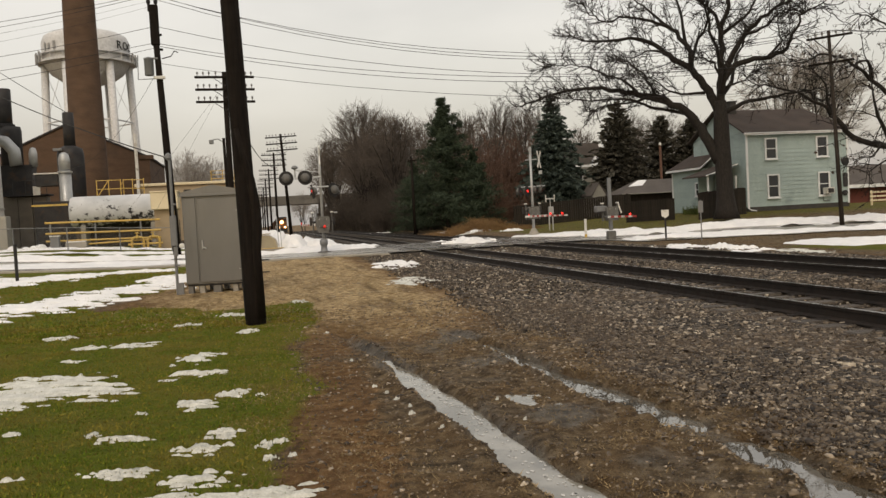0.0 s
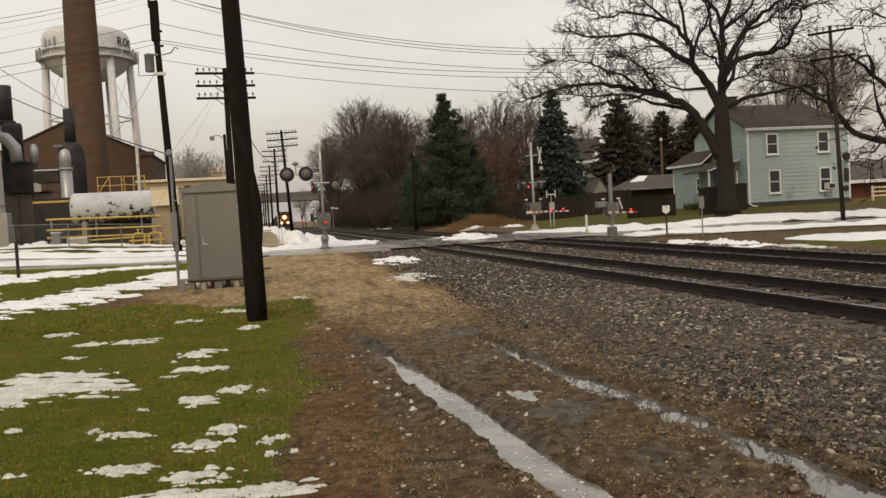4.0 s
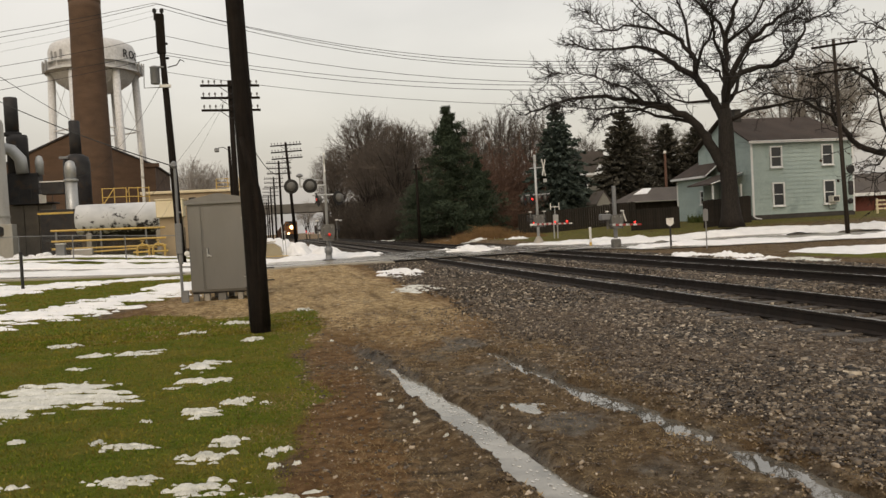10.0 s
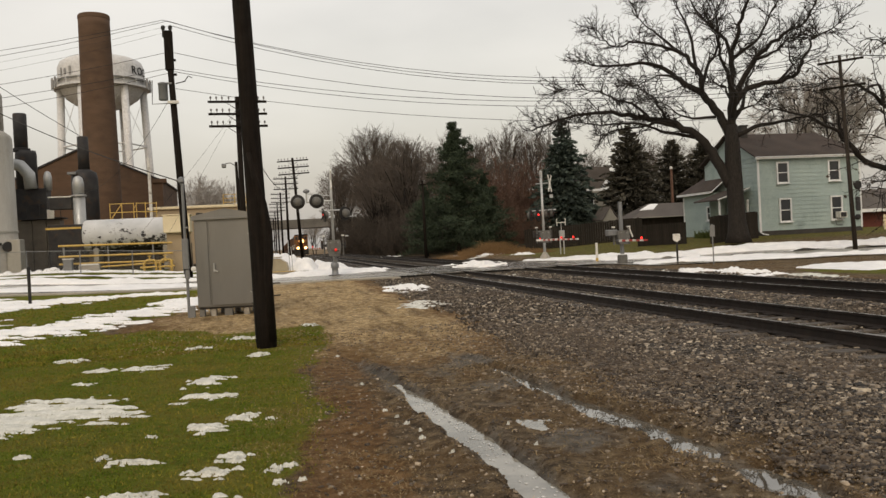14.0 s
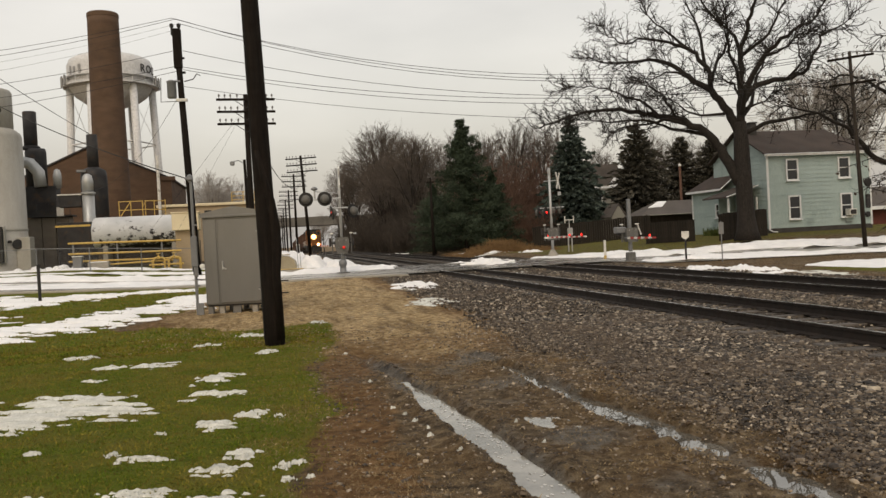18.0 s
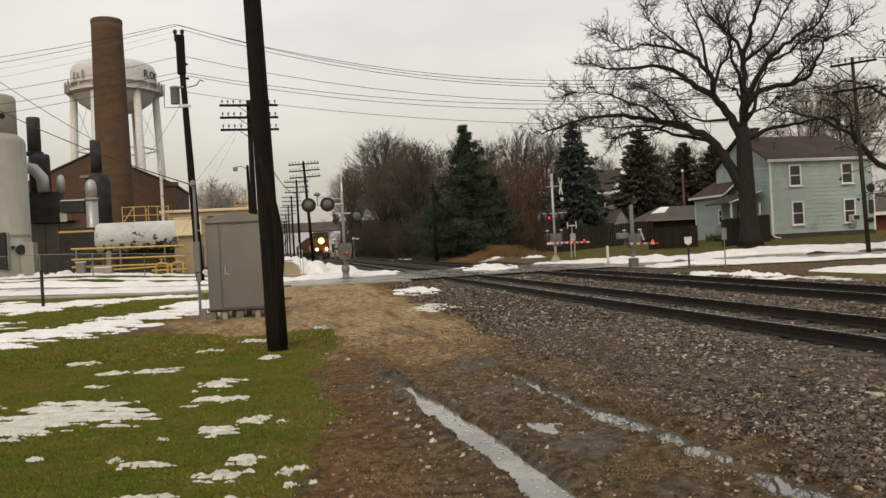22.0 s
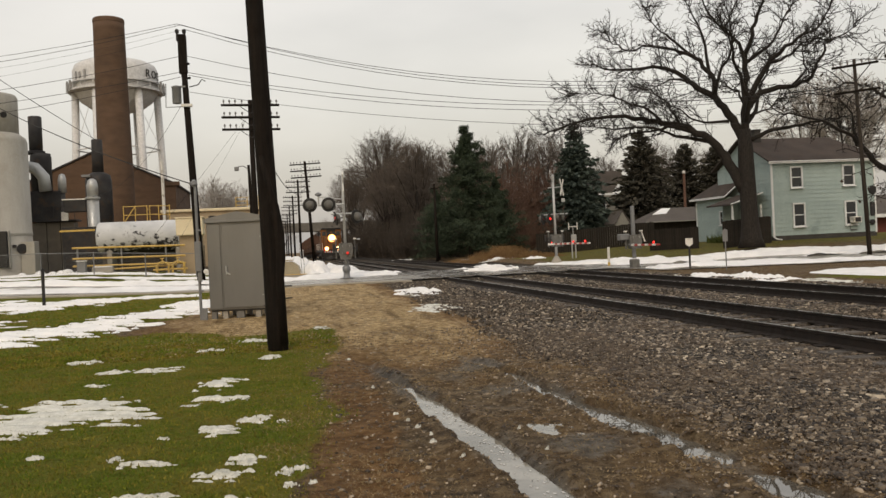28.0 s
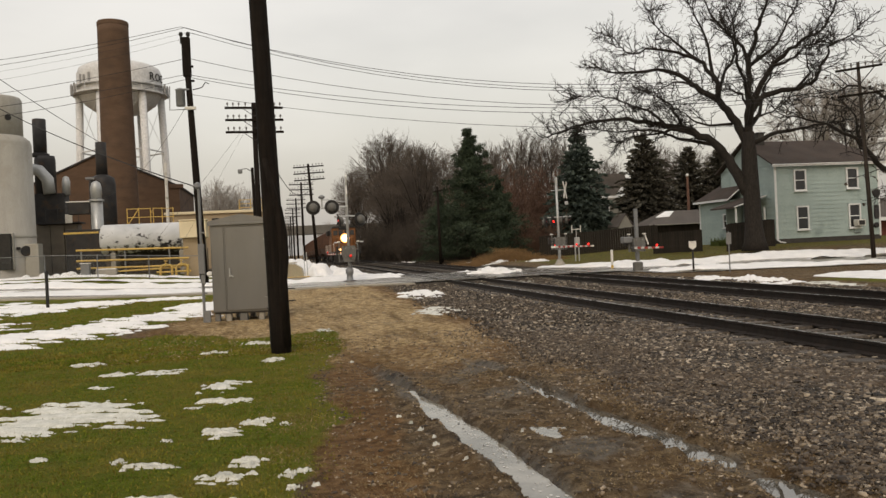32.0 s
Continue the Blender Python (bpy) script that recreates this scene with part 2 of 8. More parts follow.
def relief(x, y):
    """Ruts, clods and the soft swell of lawn and dirt round the standpoint."""
    near = 1 - smooth01(y, 34, 44)
    dirt = smooth01(x, 0.0, 0.8) * (1 - smooth01(x, 3.6, 4.6)) * near
    z = 0.018 * rugged(x, y, 1.6, 5, 5) * dirt + 0.02 * rugged(x, y, 0.5, 9) * near
    z = z + 0.011 * rugged(x, y, 7.0, 7, 2) * dirt
    for rut in (rut_a, rut_b):
        z = z * (1 - 0.75 * np.exp(-((x - rut(y)) / 0.26) ** 4) * (1 - smooth01(y, 9, 12)))
    for rut, w, d, end in ((rut_a, 0.16, 0.085, 13.0), (rut_b, 0.165, 0.10, 12.6)):
        wob = w * (1 + (0.26 * rugged(x * 0.6 + 3.1, y, 1.6, 31, 4) if rut is rut_a else 0.42 * rugged(x * 0.5 + 3.1, y, 2.6, 37, 4)) + 0.16 * rugged(x, y, 6.0, 39, 2)) * (1 - (0.50 * smooth01(y, 8.2, 9.6) if rut is rut_a else 0.42 * smooth01(y, 7.2, 8.3)))
        u = (x - rut(y)) / wob
        fade = (1 - smooth01(y, end - 3.6, end + 1.0)) * (1 if rut is rut_a else (1 - 0.8 * np.exp(-((y - 5.3) / 0.3) ** 2)))
        fade = fade * (0.25 + 0.75 * smooth01(y, 2.2, 3.6))
        z = z - d * np.exp(-u ** 4) * fade + 0.03 * np.exp(-(np.abs(u) - 1.6) ** 2 * 3) * fade
    r = np.hypot((x - 2.17 + 0.2 * (y - 7.05)) / 0.075, (y - 7.05) / 0.27) + 0.22 * rugged(x, y, 4.0, 63, 3)
    z = z - 0.040 * np.exp(-r ** 4)
    bed = smooth01(x, 4.6, 6.0) * (1 - smooth01(x, 14.2, 15.4))
    return z * (1 - bed) - (0.012 + 0.004 * sum(np.exp(-((x - t) / 0.62) ** 8) for t in (7.93, 12.25))) * bed


def ground_z(x, y):
    return land(x, y) + relief(x, y)


def gz(x, y):
    return float(ground_z(np.array([float(x)]), np.array([float(y)]))[0])


# zones of the ground: lawn, tan gravel, ballast
def zone_lawn(x, y):
    edge = 0.02 + 0.09 * (y - 5.5) + 0.22 * rugged(x * 0.4, y, 0.7, 3, 3)
    near = smooth01(edge - x, -0.34, 0.26)
    bare = np.hypot((x + 0.6) / 3.4, (y - 20.2) / 2.9) + 0.25 * rugged(x, y, 0.6, 4, 3)
    drive = smooth01(x, -3.4, -1.6) * smooth01(y, 19, 22)
    near = near * smooth01(bare, 0.85, 1.1) * (1 - drive) * (1 - smooth01(y, 35, 36))
    yard = smooth01(y, 35, 36) * (x < 2) * 0.6 * (1 - smooth01(y, 62, 75))
    right = smooth01(x, 16.4, 18.8) * 0.60 * (1 - smooth01(y, 25.5, 28.5)) + smooth01(x, 19, 22) * (0.24 + 0.26 * smooth01(y, 44, 50)) * smooth01(y, 25.5, 28.5) + 0.50 * smooth01(y, 48, 50) * smooth01(x, 15, 18) * (1 - smooth01(x, 19, 22)) * (1 - smooth01(y, 70, 80))
    return np.clip(near + yard + right * (1 - smooth01(y, 85, 105)), 0, 1)


def zone_tan(x, y):
    return smooth01(y + 1.2 * rugged(x, y, 0.5, 55, 3), 9.5, 16) * (1 - smooth01(x, 2.8, 4.6)) * (1 - smooth01(y, 45, 60)) * smooth01(x, -4, -1)


def zone_stone(x, y):
    e = 3.75 + 0.25 * rugged(x * 0.5, y, 0.8, 12, 3) + 0.02 * (y - 6)
    return smooth01(x, e - 0.3, e + 0.5) * (1 - smooth01(x, 15.2, 16.2))


def zone_wet(x, y):
    a, b = np.abs(x - rut_a(y)), np.abs(x - rut_b(y))
    w = np.exp(-(a / 0.24) ** 2) * (0.8 + 0.5 * rugged(x, y, 2.2, 95, 3)) + np.exp(-(b / 0.20) ** 2) * (0.7 + 0.6 * rugged(x, y, 2.2, 96, 3)) + 0.9 * np.exp(-((x - 2.25) / 0.40) ** 2) * (0.62 + 0.9 * rugged(x, y, 1.1, 91, 4))
    return np.clip(w, 0, 1) * (1 - smooth01(y, 11, 13.5))


def zone_russet(x, y):
    e = 0.02 + 0.09 * (y - 5.5)
    return np.exp(-((x - e - 0.40) / 0.46) ** 2) * (0.95 + 0.5 * rugged(x, y, 0.9, 77, 3)) * (1 - smooth01(y, 15, 18)) + np.exp(-(((x + 0.6) / 3.2) ** 2 + ((y - 19.6) / 2.6) ** 2)) * 0.7


def ground_material():
    n = Nodes("ground")
    n.world_co()
    lawn, tan, stone, russet, wet = n.attr("lawn"), n.attr("tan"), n.attr("stone"), n.attr("russet"), n.attr("wet")
    fine, mid, big = n.noise(55, 4, 0.65), n.noise(7, 5, 0.6), n.noise(0.9, 5, 0.6)
    grit = n.cells(38)
    mud = n.ramp(mid, [(0.28, (0.022, 0.016, 0.010)), (0.42, (0.098, 0.070, 0.042)), (0.56, (0.195, 0.140, 0.082)), (0.72, (0.37, 0.285, 0.175))])
    mud = n.mix(n.ramp(big, [(0.45, 0.0), (0.62, 0.55)]), mud, (0.165, 0.100, 0.048))
    mud = n.mix(n.ramp(fine, [(0.56, 0.0), (0.66, 0.65)]), mud, (0.27, 0.205, 0.13))
    mud = n.mix(n.ramp(fine, [(0.34, 0.6), (0.42, 0.0)]), mud, (0.020, 0.014, 0.009))
    straw = n.ramp(mid, [(0.34, (0.26, 0.168, 0.078)), (0.5, (0.57, 0.405, 0.21)), (0.66, (0.80, 0.62, 0.37))])
    straw = n.mix(n.ramp(big, [(0.45, 0.0), (0.7, 0.35)]), straw, (0.115, 0.08, 0.05))
    straw = n.mix(n.ramp(fine, [(0.36, 0.6), (0.46, 0.0)]), straw, (0.075, 0.048, 0.026))
    streak = n.noise(1.0, 6, 0.65, n.stretch((2.2, 0.35, 1)))
    straw = n.mix(n.ramp(streak, [(0.50, 0.0), (0.66, 0.8)]), straw, (0.125, 0.076, 0.034))
    straw = n.mix(n.ramp(n.noise(0.8, 6, 0.7, n.stretch((1.6, 0.5, 1))), [(0.56, 0.0), (0.70, 0.7)]), straw, (0.36, 0.30, 0.20))
    grass = n.ramp(mid, [(0.25, (0.080, 0.110, 0.011)), (0.5, (0.124, 0.156, 0.016)), (0.78, (0.190, 0.198, 0.032))])
    grass = n.mix(n.ramp(n.noise(1.1, 6, 0.65), [(0.42, 0.0), (0.66, 0.9)]), grass, (0.185, 0.166, 0.034))
    # bed below the ballast, darkened so gaps between stones look shaded
    shaded_bed = n.mix(0.65, n.ramp(grit, [(0.0, (0.012, 0.010, 0.007)), (0.5, (0.038, 0.030, 0.022)), (1.0, (0.13, 0.108, 0.082))]), n.ramp(mid, [(0.3, (0.026, 0.021, 0.016)), (0.7, (0.075, 0.060, 0.045))]))
    edge = n.math("ADD", n.math("MULTIPLY", n.math("SUBTRACT", fine, 0.5), 0.5), n.math("MULTIPLY", n.math("SUBTRACT", mid, 0.5), 0.7))

    def crisp(f):
        return n.ramp(n.math("ADD", f, edge), [(0.4, 0.0), (0.6, 1.0)])

    rust = n.ramp(mid, [(0.3, (0.082, 0.046, 0.020)), (0.5, (0.185, 0.105, 0.048)), (0.7, (0.32, 0.195, 0.095))])
    col = n.mix(crisp(russet), mud, rust)
    spread = n.math("ADD", n.math("ADD", tan, n.math("MULTIPLY", n.math("SUBTRACT", n.noise(0.9, 6, 0.68, n.stretch((1.6, 0.7, 1))), 0.5), 1.5)), n.math("MULTIPLY", edge, 0.6))
    col = n.mix(n.ramp(spread, [(0.10, 0.0), (0.45, 0.9)]), col, n.mix(0.5, rust, (0.23, 0.135, 0.058)))
    col = n.mix(n.ramp(spread, [(0.42, 0.0), (0.85, 1.0)]), col, straw)
    soaked = n.ramp(n.math("ADD", wet, edge), [(0.35, 0.0), (0.75, 1.0)])
    col = n.mix(soaked, col, n.mix(0.75, (0.034, 0.026, 0.018), n.ramp(mid, [(0.30, (0.024, 0.019, 0.013)), (0.46, (0.105, 0.087, 0.065)), (0.66, (0.25, 0.215, 0.165))])))
    col = n.mix(crisp(stone), col, shaded_bed)
    col = n.mix(crisp(lawn), col, grass)
    n.bump(n.math("ADD", fine, n.math("MULTIPLY", mid, 1.8)), 1.0, 0.07)
    rough = n.mix(crisp(lawn), n.mix(soaked, n.ramp(big, [(0.35, 0.6), (0.65, 0.9)]), (0.5, 0.5, 0.5)), (0.9, 0.9, 0.9))
    mat = n.done(col, rough, 0, 0.25)
    n.put(n.bsdf.inputs["Specular IOR Level"], n.mix(soaked, (0.07, 0.07, 0.07), (0.30, 0.30, 0.30)))
    return mat


def make_ground():
    xs = np.unique(np.concatenate([-np.geomspace(1500, 14, 34), np.arange(-14, -0.5, 0.25), np.arange(-0.5, 5, 0.06), np.arange(5, 34, 0.4), np.geomspace(34, 1500, 34)]).round(4))
    ys = np.unique(np.concatenate([-np.geomspace(400, 3, 14), np.arange(-3, 3.4, 0.4), np.arange(3.4, 14, 0.07), np.arange(14, 60, 0.4), np.geomspace(60, 2500, 60)]).round(4))
    X, Y = np.meshgrid(xs, ys)
    Z = ground_z(X, Y)
    r, c = X.shape
    V = np.stack([X.ravel(), Y.ravel(), Z.ravel()], 1)
    i = (np.arange(r - 1)[:, None] * c + np.arange(c - 1)[None]).ravel()
    me = soup("ground", V, np.stack([i, i + 1, i + c + 1, i + c], 1), ground_material())
    for nm, fn in (("lawn", zone_lawn), ("tan", zone_tan), ("stone", zone_stone), ("russet", zone_russet), ("wet", zone_wet)):
        me.attributes.new(nm, "FLOAT", "POINT").data.foreach_set("value", fn(X, Y).ravel().astype(np.float32))
    me.shade_smooth()
    tagged(new("ground", me), "lawn, muddy verge and gravel, wet after thaw", "ground", kind="structure")


make_ground()


# ---------- tracks ----------
RAIL_Z = 0.20
TRACKS = (7.93, 12.25)
steel = surface("rail_steel", (0.012, 0.010, 0.009), (0.030, 0.022, 0.018), 6, 60, 0.65, 0.2, 0.2)
shiny = surface("polished_rail_head", (0.28, 0.27, 0.26), (0.45, 0.43, 0.42), 3, 80, 0.28, 1.0, 0.05, stretch=(8, 0.3, 8))
tie_wood = surface("creosoted_tie", (0.050, 0.042, 0.034), (0.135, 0.115, 0.096), 4, 30, 0.6, 0, 0.5, vary=0.4, stretch=(0.6, 8, 8))


def bed_z(y):
    return -6.5e-5 * max(0, min(y - 130, 220)) ** 2


def make_tracks():
    ys = [-40 + 10 * i for i in range(17)] + [132 + 12 * i for i in range(26)]
    h = RAIL_Z
    web = [(-0.07, h - 0.18), (0.07, h - 0.18), (0.07, h - 0.165), (0.012, h - 0.14), (0.012, h - 0.045), (0.036, h - 0.035), (0.036, h - 0.004),
           (-0.036, h - 0.004), (-0.036, h - 0.035), (-0.012, h - 0.045), (-0.012, h - 0.14), (-0.07, h - 0.165)]
    rng = random.Random(3)
    tie_mesh = Shape().box((0, 0, -0.08), (2.6, 0.23, 0.17), 0.012).mesh("tie", tie_wood)
    plate_mesh = Shape().box((0, 0, 0), (0.36, 0.19, 0.02), 0.004).mesh("tie_plate", steel)
    for tx in TRACKS:
        tr = thing("railway_track", pose(tx, 0, 0), "rusty steel rails on dark creosoted wooden ties in ballast", "railway track", "pair of tracks", "structure")
        for sx in (-0.752, 0.752):
            rail, head = Shape(), Shape()
            for sh, poly in ((rail, web), (head, [(-0.030, h - 0.006), (0.030, h - 0.006), (0.030, h), (-0.030, h)])):
                k = len(poly)
                vs = [(sx + px, y, pz + bed_z(y)) for y in ys for px, pz in poly]
                sh.add(vs, [(i * k + j, i * k + (j + 1) % k, (i + 1) * k + (j + 1) % k, (i + 1) * k + j) for i in range(len(ys) - 1) for j in range(k)])
            ro = part("rail", rail, steel, tr, "rusty steel rail")
            part("rail_head", head, shiny, ro, "worn bright running surface")
        y = 2.0
        while y < 62:
            o = new("tie", tie_mesh)
            o.parent = tr
            o.matrix_basis = pose(rng.uniform(-0.05, 0.05), y, 0.012 + rng.uniform(-0.010, 0.010), 0, 0, rng.uniform(-1.2, 1.2))
            if y < 30:
                for sx in (-0.752, 0.752):
                    q = new("tie_plate", plate_mesh)
                    q.parent = tr
                    q.matrix_basis = pose(sx, y, 0.022)
            y += 0.53 + rng.uniform(-0.03, 0.03)
        rest = Shape()
        while y < 300:
            rest.box((0, y, bed_z(y) - 0.06), (2.6, 0.23, 0.17))
            y += 0.53
        tagged(part("far_ties", rest, tie_wood, tr), kind="stuff")


make_tracks()
# ---------- water, ballast, grass ----------
def water_material():
    n = Nodes("milky_meltwater")
    n.world_co()
    slush = n.ramp(n.noise(2.2, 6, 0.6), [(0.38, (0.125, 0.116, 0.092)), (0.62, (0.27, 0.255, 0.215))])
    n.bump(n.noise(9, 3, 0.5), 0.03, 0.01)
    return n.done(slush, 0.10, 0, 0.75)


melt = water_material()


def clear_material():
    n = Nodes("clear_meltwater")
    n.world_co()
    # pale base colour adds to the brightness of the mirrored sky
    sky_tone = n.ramp(n.noise(2.2, 6, 0.6), [(0.38, (0.075, 0.068, 0.056)), (0.62, (0.15, 0.14, 0.12))])
    return n.done(sky_tone, 0.012, 0, 1.0)


clear = clear_material()


def puddle(x0, x1, y0, y1, z, label, mat=melt):
    """A flat sheet of water that fills a hollow of the ground; the banks give its outline."""
    ys = np.linspace(y0, y1, 60)
    sh = Shape()
    X = np.stack([x0(ys), x1(ys)], 1)
    Y = np.stack([ys, ys], 1)
    sh.sheet(X, Y, X * 0 + z)
    solid("puddle", sh, mat, pose(0, 0, 0), label, "puddle", kind="structure")


puddle(lambda y: rut_a(y) - 0.3, lambda y: rut_a(y) + 0.3, 2.6, 9.7, -0.043, "meltwater standing in a wheel rut, half frozen")
puddle(lambda y: rut_b(y) - 0.20, lambda y: rut_b(y) + 0.20, 2.6, 10.2, -0.040, "clear meltwater standing in a wheel rut, mirroring branches", clear)
puddle(lambda y: y * 0 + 1.80, lambda y: y * 0 + 2.55, 6.6, 7.5, -0.026, "small shallow puddle in the mud")


def ice_flakes():
    """Thin white flakes of ice and foam that drift on the rut's water."""
    nr = np.random.RandomState(17)
    n = 150
    y = nr.uniform(4.2, 8.6, n)
    x = rut_a(y) + 0.03 + nr.normal(0, 0.045, n)
    r, a = nr.uniform(0.006, 0.019, n), nr.uniform(0, 6.28, n)
    V = np.stack([np.stack([x + r * (0.6 + 0.4 * ((k * 7) % 3) / 2) * np.cos(a + k * 1.047), y + r * 1.3 * np.sin(a + k * 1.047), x * 0 - 0.0412], 1) for k in range(6)], 1).reshape(-1, 3)
    tagged(new("ice_flakes", soup("ice_flakes", V, np.arange(6 * n).reshape(-1, 6), surface("ice_flake", (0.45, 0.44, 0.41), (0.62, 0.61, 0.58), 8, 60, 0.5))), "small white flakes of ice on the meltwater", "ice", kind="stuff")


ice_flakes()


def stones(name, n, x0, x1, y0, y1, size, mat, label, seed, lift=0.0, keep=None, flat=0.7):
    """Angular loose stones strewn over a stretch of ground."""
    nr = np.random.RandomState(seed)
    x, y = nr.uniform(x0, x1, n), y0 + (y1 - y0) * nr.uniform(0, 1, n) ** 1.35
    if keep is not None:
        k = keep(x, y, nr)
        x, y = x[k], y[k]
    n = len(x)
    z = ground_z(x, y) + lift
    s = (size[0] + (size[1] - size[0]) * nr.uniform(0, 1, n) ** 1.6) * (0.65 + 0.9 * nr.uniform(0, 1, n) ** 4)
    cube = np.array([(a, b, c) for a in (-1, 1) for b in (-1, 1) for c in (-1, 1)], float)
    P = cube[None] * nr.uniform(0.42, 1.0, (n, 8, 3)) * (s[:, None, None] * 0.5) * np.stack([nr.uniform(0.8, 1.7, n), nr.uniform(0.6, 1.1, n), nr.uniform(flat - 0.25, flat + 0.1, n)], 1)[:, None, :]
    a, b = nr.uniform(0, 6.28, n), nr.normal(0, 0.8, n)
    ca, sa, cb, sb = np.cos(a), np.sin(a), np.cos(b), np.sin(b)
    X, Y, Z = P[..., 0], P[..., 1] * cb[:, None] - P[..., 2] * sb[:, None], P[..., 1] * sb[:, None] + P[..., 2] * cb[:, None]
    V = np.stack([X * ca[:, None] - Y * sa[:, None] + x[:, None], X * sa[:, None] + Y * ca[:, None] + y[:, None], Z + (z + s * 0.16)[:, None]], 2).reshape(-1, 3)
    q = np.array([(0, 1, 3, 2), (4, 6, 7, 5), (0, 4, 5, 1), (2, 3, 7, 6), (1, 5, 7, 3)])
    Fc = (np.arange(n)[:, None, None] * 8 + q[None]).reshape(-1, 4)
    tagged(new(name, soup(name, V, Fc, mat)), label, "gravel", kind="stuff")


def stone_material(name, tones, wet):
    n = Nodes(name)
    n.world_co()
    col = n.ramp(n.island(), tones)
    col = n.mix(0.45, col, n.ramp(n.noise(45, 3), [(0.25, 0.25), (0.75, 0.75)]), "OVERLAY")
    col = n.mix(n.ramp(n.noise(0.55, 4), [(0.45, 0.0), (0.65, 0.5)]), col, (0.10, 0.07, 0.045))
    return n.done(col, wet, 0, 0.4)


ballast_mat = stone_material("grey_ballast", [(0.0, (0.008, 0.006, 0.004)), (0.35, (0.034, 0.026, 0.018)), (0.68, (0.105, 0.082, 0.060)), (0.90, (0.23, 0.186, 0.138)), (1.0, (0.52, 0.45, 0.35))], 0.6)
pebble_mat = stone_material("brown_pebbles", [(0.0, (0.030, 0.021, 0.014)), (0.5, (0.14, 0.102, 0.066)), (0.9, (0.32, 0.255, 0.18)), (1.0, (0.55, 0.46, 0.36))], 0.6)

drive_mat = stone_material("tan_pebbles", [(0.0, (0.20, 0.145, 0.085)), (0.5, (0.36, 0.27, 0.16)), (1.0, (0.58, 0.47, 0.33))], 0.7)


def in_bed(x, y, nr):
    e = 3.55 + 0.28 * rugged(x * 0.5, y, 0.8, 12, 3) + 0.02 * (y - 6)
    k = nr.uniform(0, 1, len(x)) < smooth01(x, e - 0.25, e + 0.4)
    for tx in TRACKS:
        k &= ~((np.abs(x - tx) < 0.70) & (nr.uniform(0, 1, len(x)) < 0.6))
        for s in (-0.752, 0.752):
            k &= np.abs(x - tx - s) > 0.085
    return k & (x < 1.05 * y + 1.2)



near_mat = stone_material("brown_grey_ballast", [(0.0, (0.010, 0.007, 0.005)), (0.35, (0.044, 0.032, 0.022)), (0.72, (0.118, 0.090, 0.062)), (0.93, (0.22, 0.176, 0.126)), (1.0, (0.46, 0.39, 0.30))], 0.6)
stones("ballast", 66000, 3.1, 5.1, 3.3, 15, (0.013, 0.044), near_mat, "small brown and grey crushed stone at the edge of the bed", 61, 0.004, in_bed)
stones("ballast", 66000, 5.0, 7.2, 4.0, 15, (0.018, 0.054), ballast_mat, "loose grey and brown crushed-stone ballast", 1, 0.004, in_bed)
stones("ballast", 52000, 7.2, 15.4, 5.5, 20, (0.026, 0.056), ballast_mat, "loose grey and brown crushed-stone ballast", 2, 0.01, in_bed)
stones("ballast", 64000, 3.3, 15.4, 14, 35.5, (0.032, 0.066), ballast_mat, "loose grey and brown crushed-stone ballast", 3, 0.01, in_bed)
stones("ballast", 5000, 3.2, 9.5, -8, 3.3, (0.03, 0.07), ballast_mat, "loose grey and brown crushed-stone ballast", 21, 0.006, lambda x, y, nr: nr.uniform(0, 1, len(x)) < zone_stone(x, y))
stones("verge_pebbles", 34000, 0.3, 3.9, 3.4, 16, (0.010, 0.032), pebble_mat, "small brown pebbles pressed into the mud", 4, -0.002, lambda x, y, nr: (nr.uniform(0, 1, len(x)) < 0.25 + 0.75 * smooth01(x, 2.0, 3.8)) & (ground_z(x, y) > -0.035))
stones("drive_gravel", 7000, -3.0, 4.8, 14, 35, (0.012, 0.032), drive_mat, "tan gravel spread over the drive", 5, -0.004, lambda x, y, nr: nr.uniform(0, 1, len(x)) < zone_tan(x, y))


def blades(name, n, x0, x1, y0, y1, h, mat, label, seed, keep, width=0.006, lie=(0.15, 1.1)):
    nr = np.random.RandomState(seed)
    x, y = nr.uniform(x0, x1, n), y0 + (y1 - y0) * nr.uniform(0, 1, n) ** 1.5
    k = keep(x, y, nr)
    x, y = x[k], y[k]
    n = len(x)
    z = ground_z(x, y) - 0.005
    a = nr.uniform(0, 6.28, n)
    L = nr.uniform(h[0], h[1], n)
    lean = nr.uniform(lie[0], lie[1], n) * L
    d = nr.uniform(0, 6.28, n)
    wd = width * nr.uniform(0.6, 1.4, n) * (1 + y * 0.05)
    A = np.stack([x - np.cos(a) * wd, y - np.sin(a) * wd, z], 1)
    B = np.stack([x + np.cos(a) * wd, y + np.sin(a) * wd, z], 1)
    C = np.stack([x + np.cos(d) * lean, y + np.sin(d) * lean, z + np.sqrt(np.maximum(L ** 2 - lean ** 2 * 0.6, 1e-5))], 1)
    V = np.stack([A, B, C], 1).reshape(-1, 3)
    tagged(new(name, soup(name, V, np.arange(len(V)).reshape(-1, 3), mat)), label, "grass", kind="stuff")


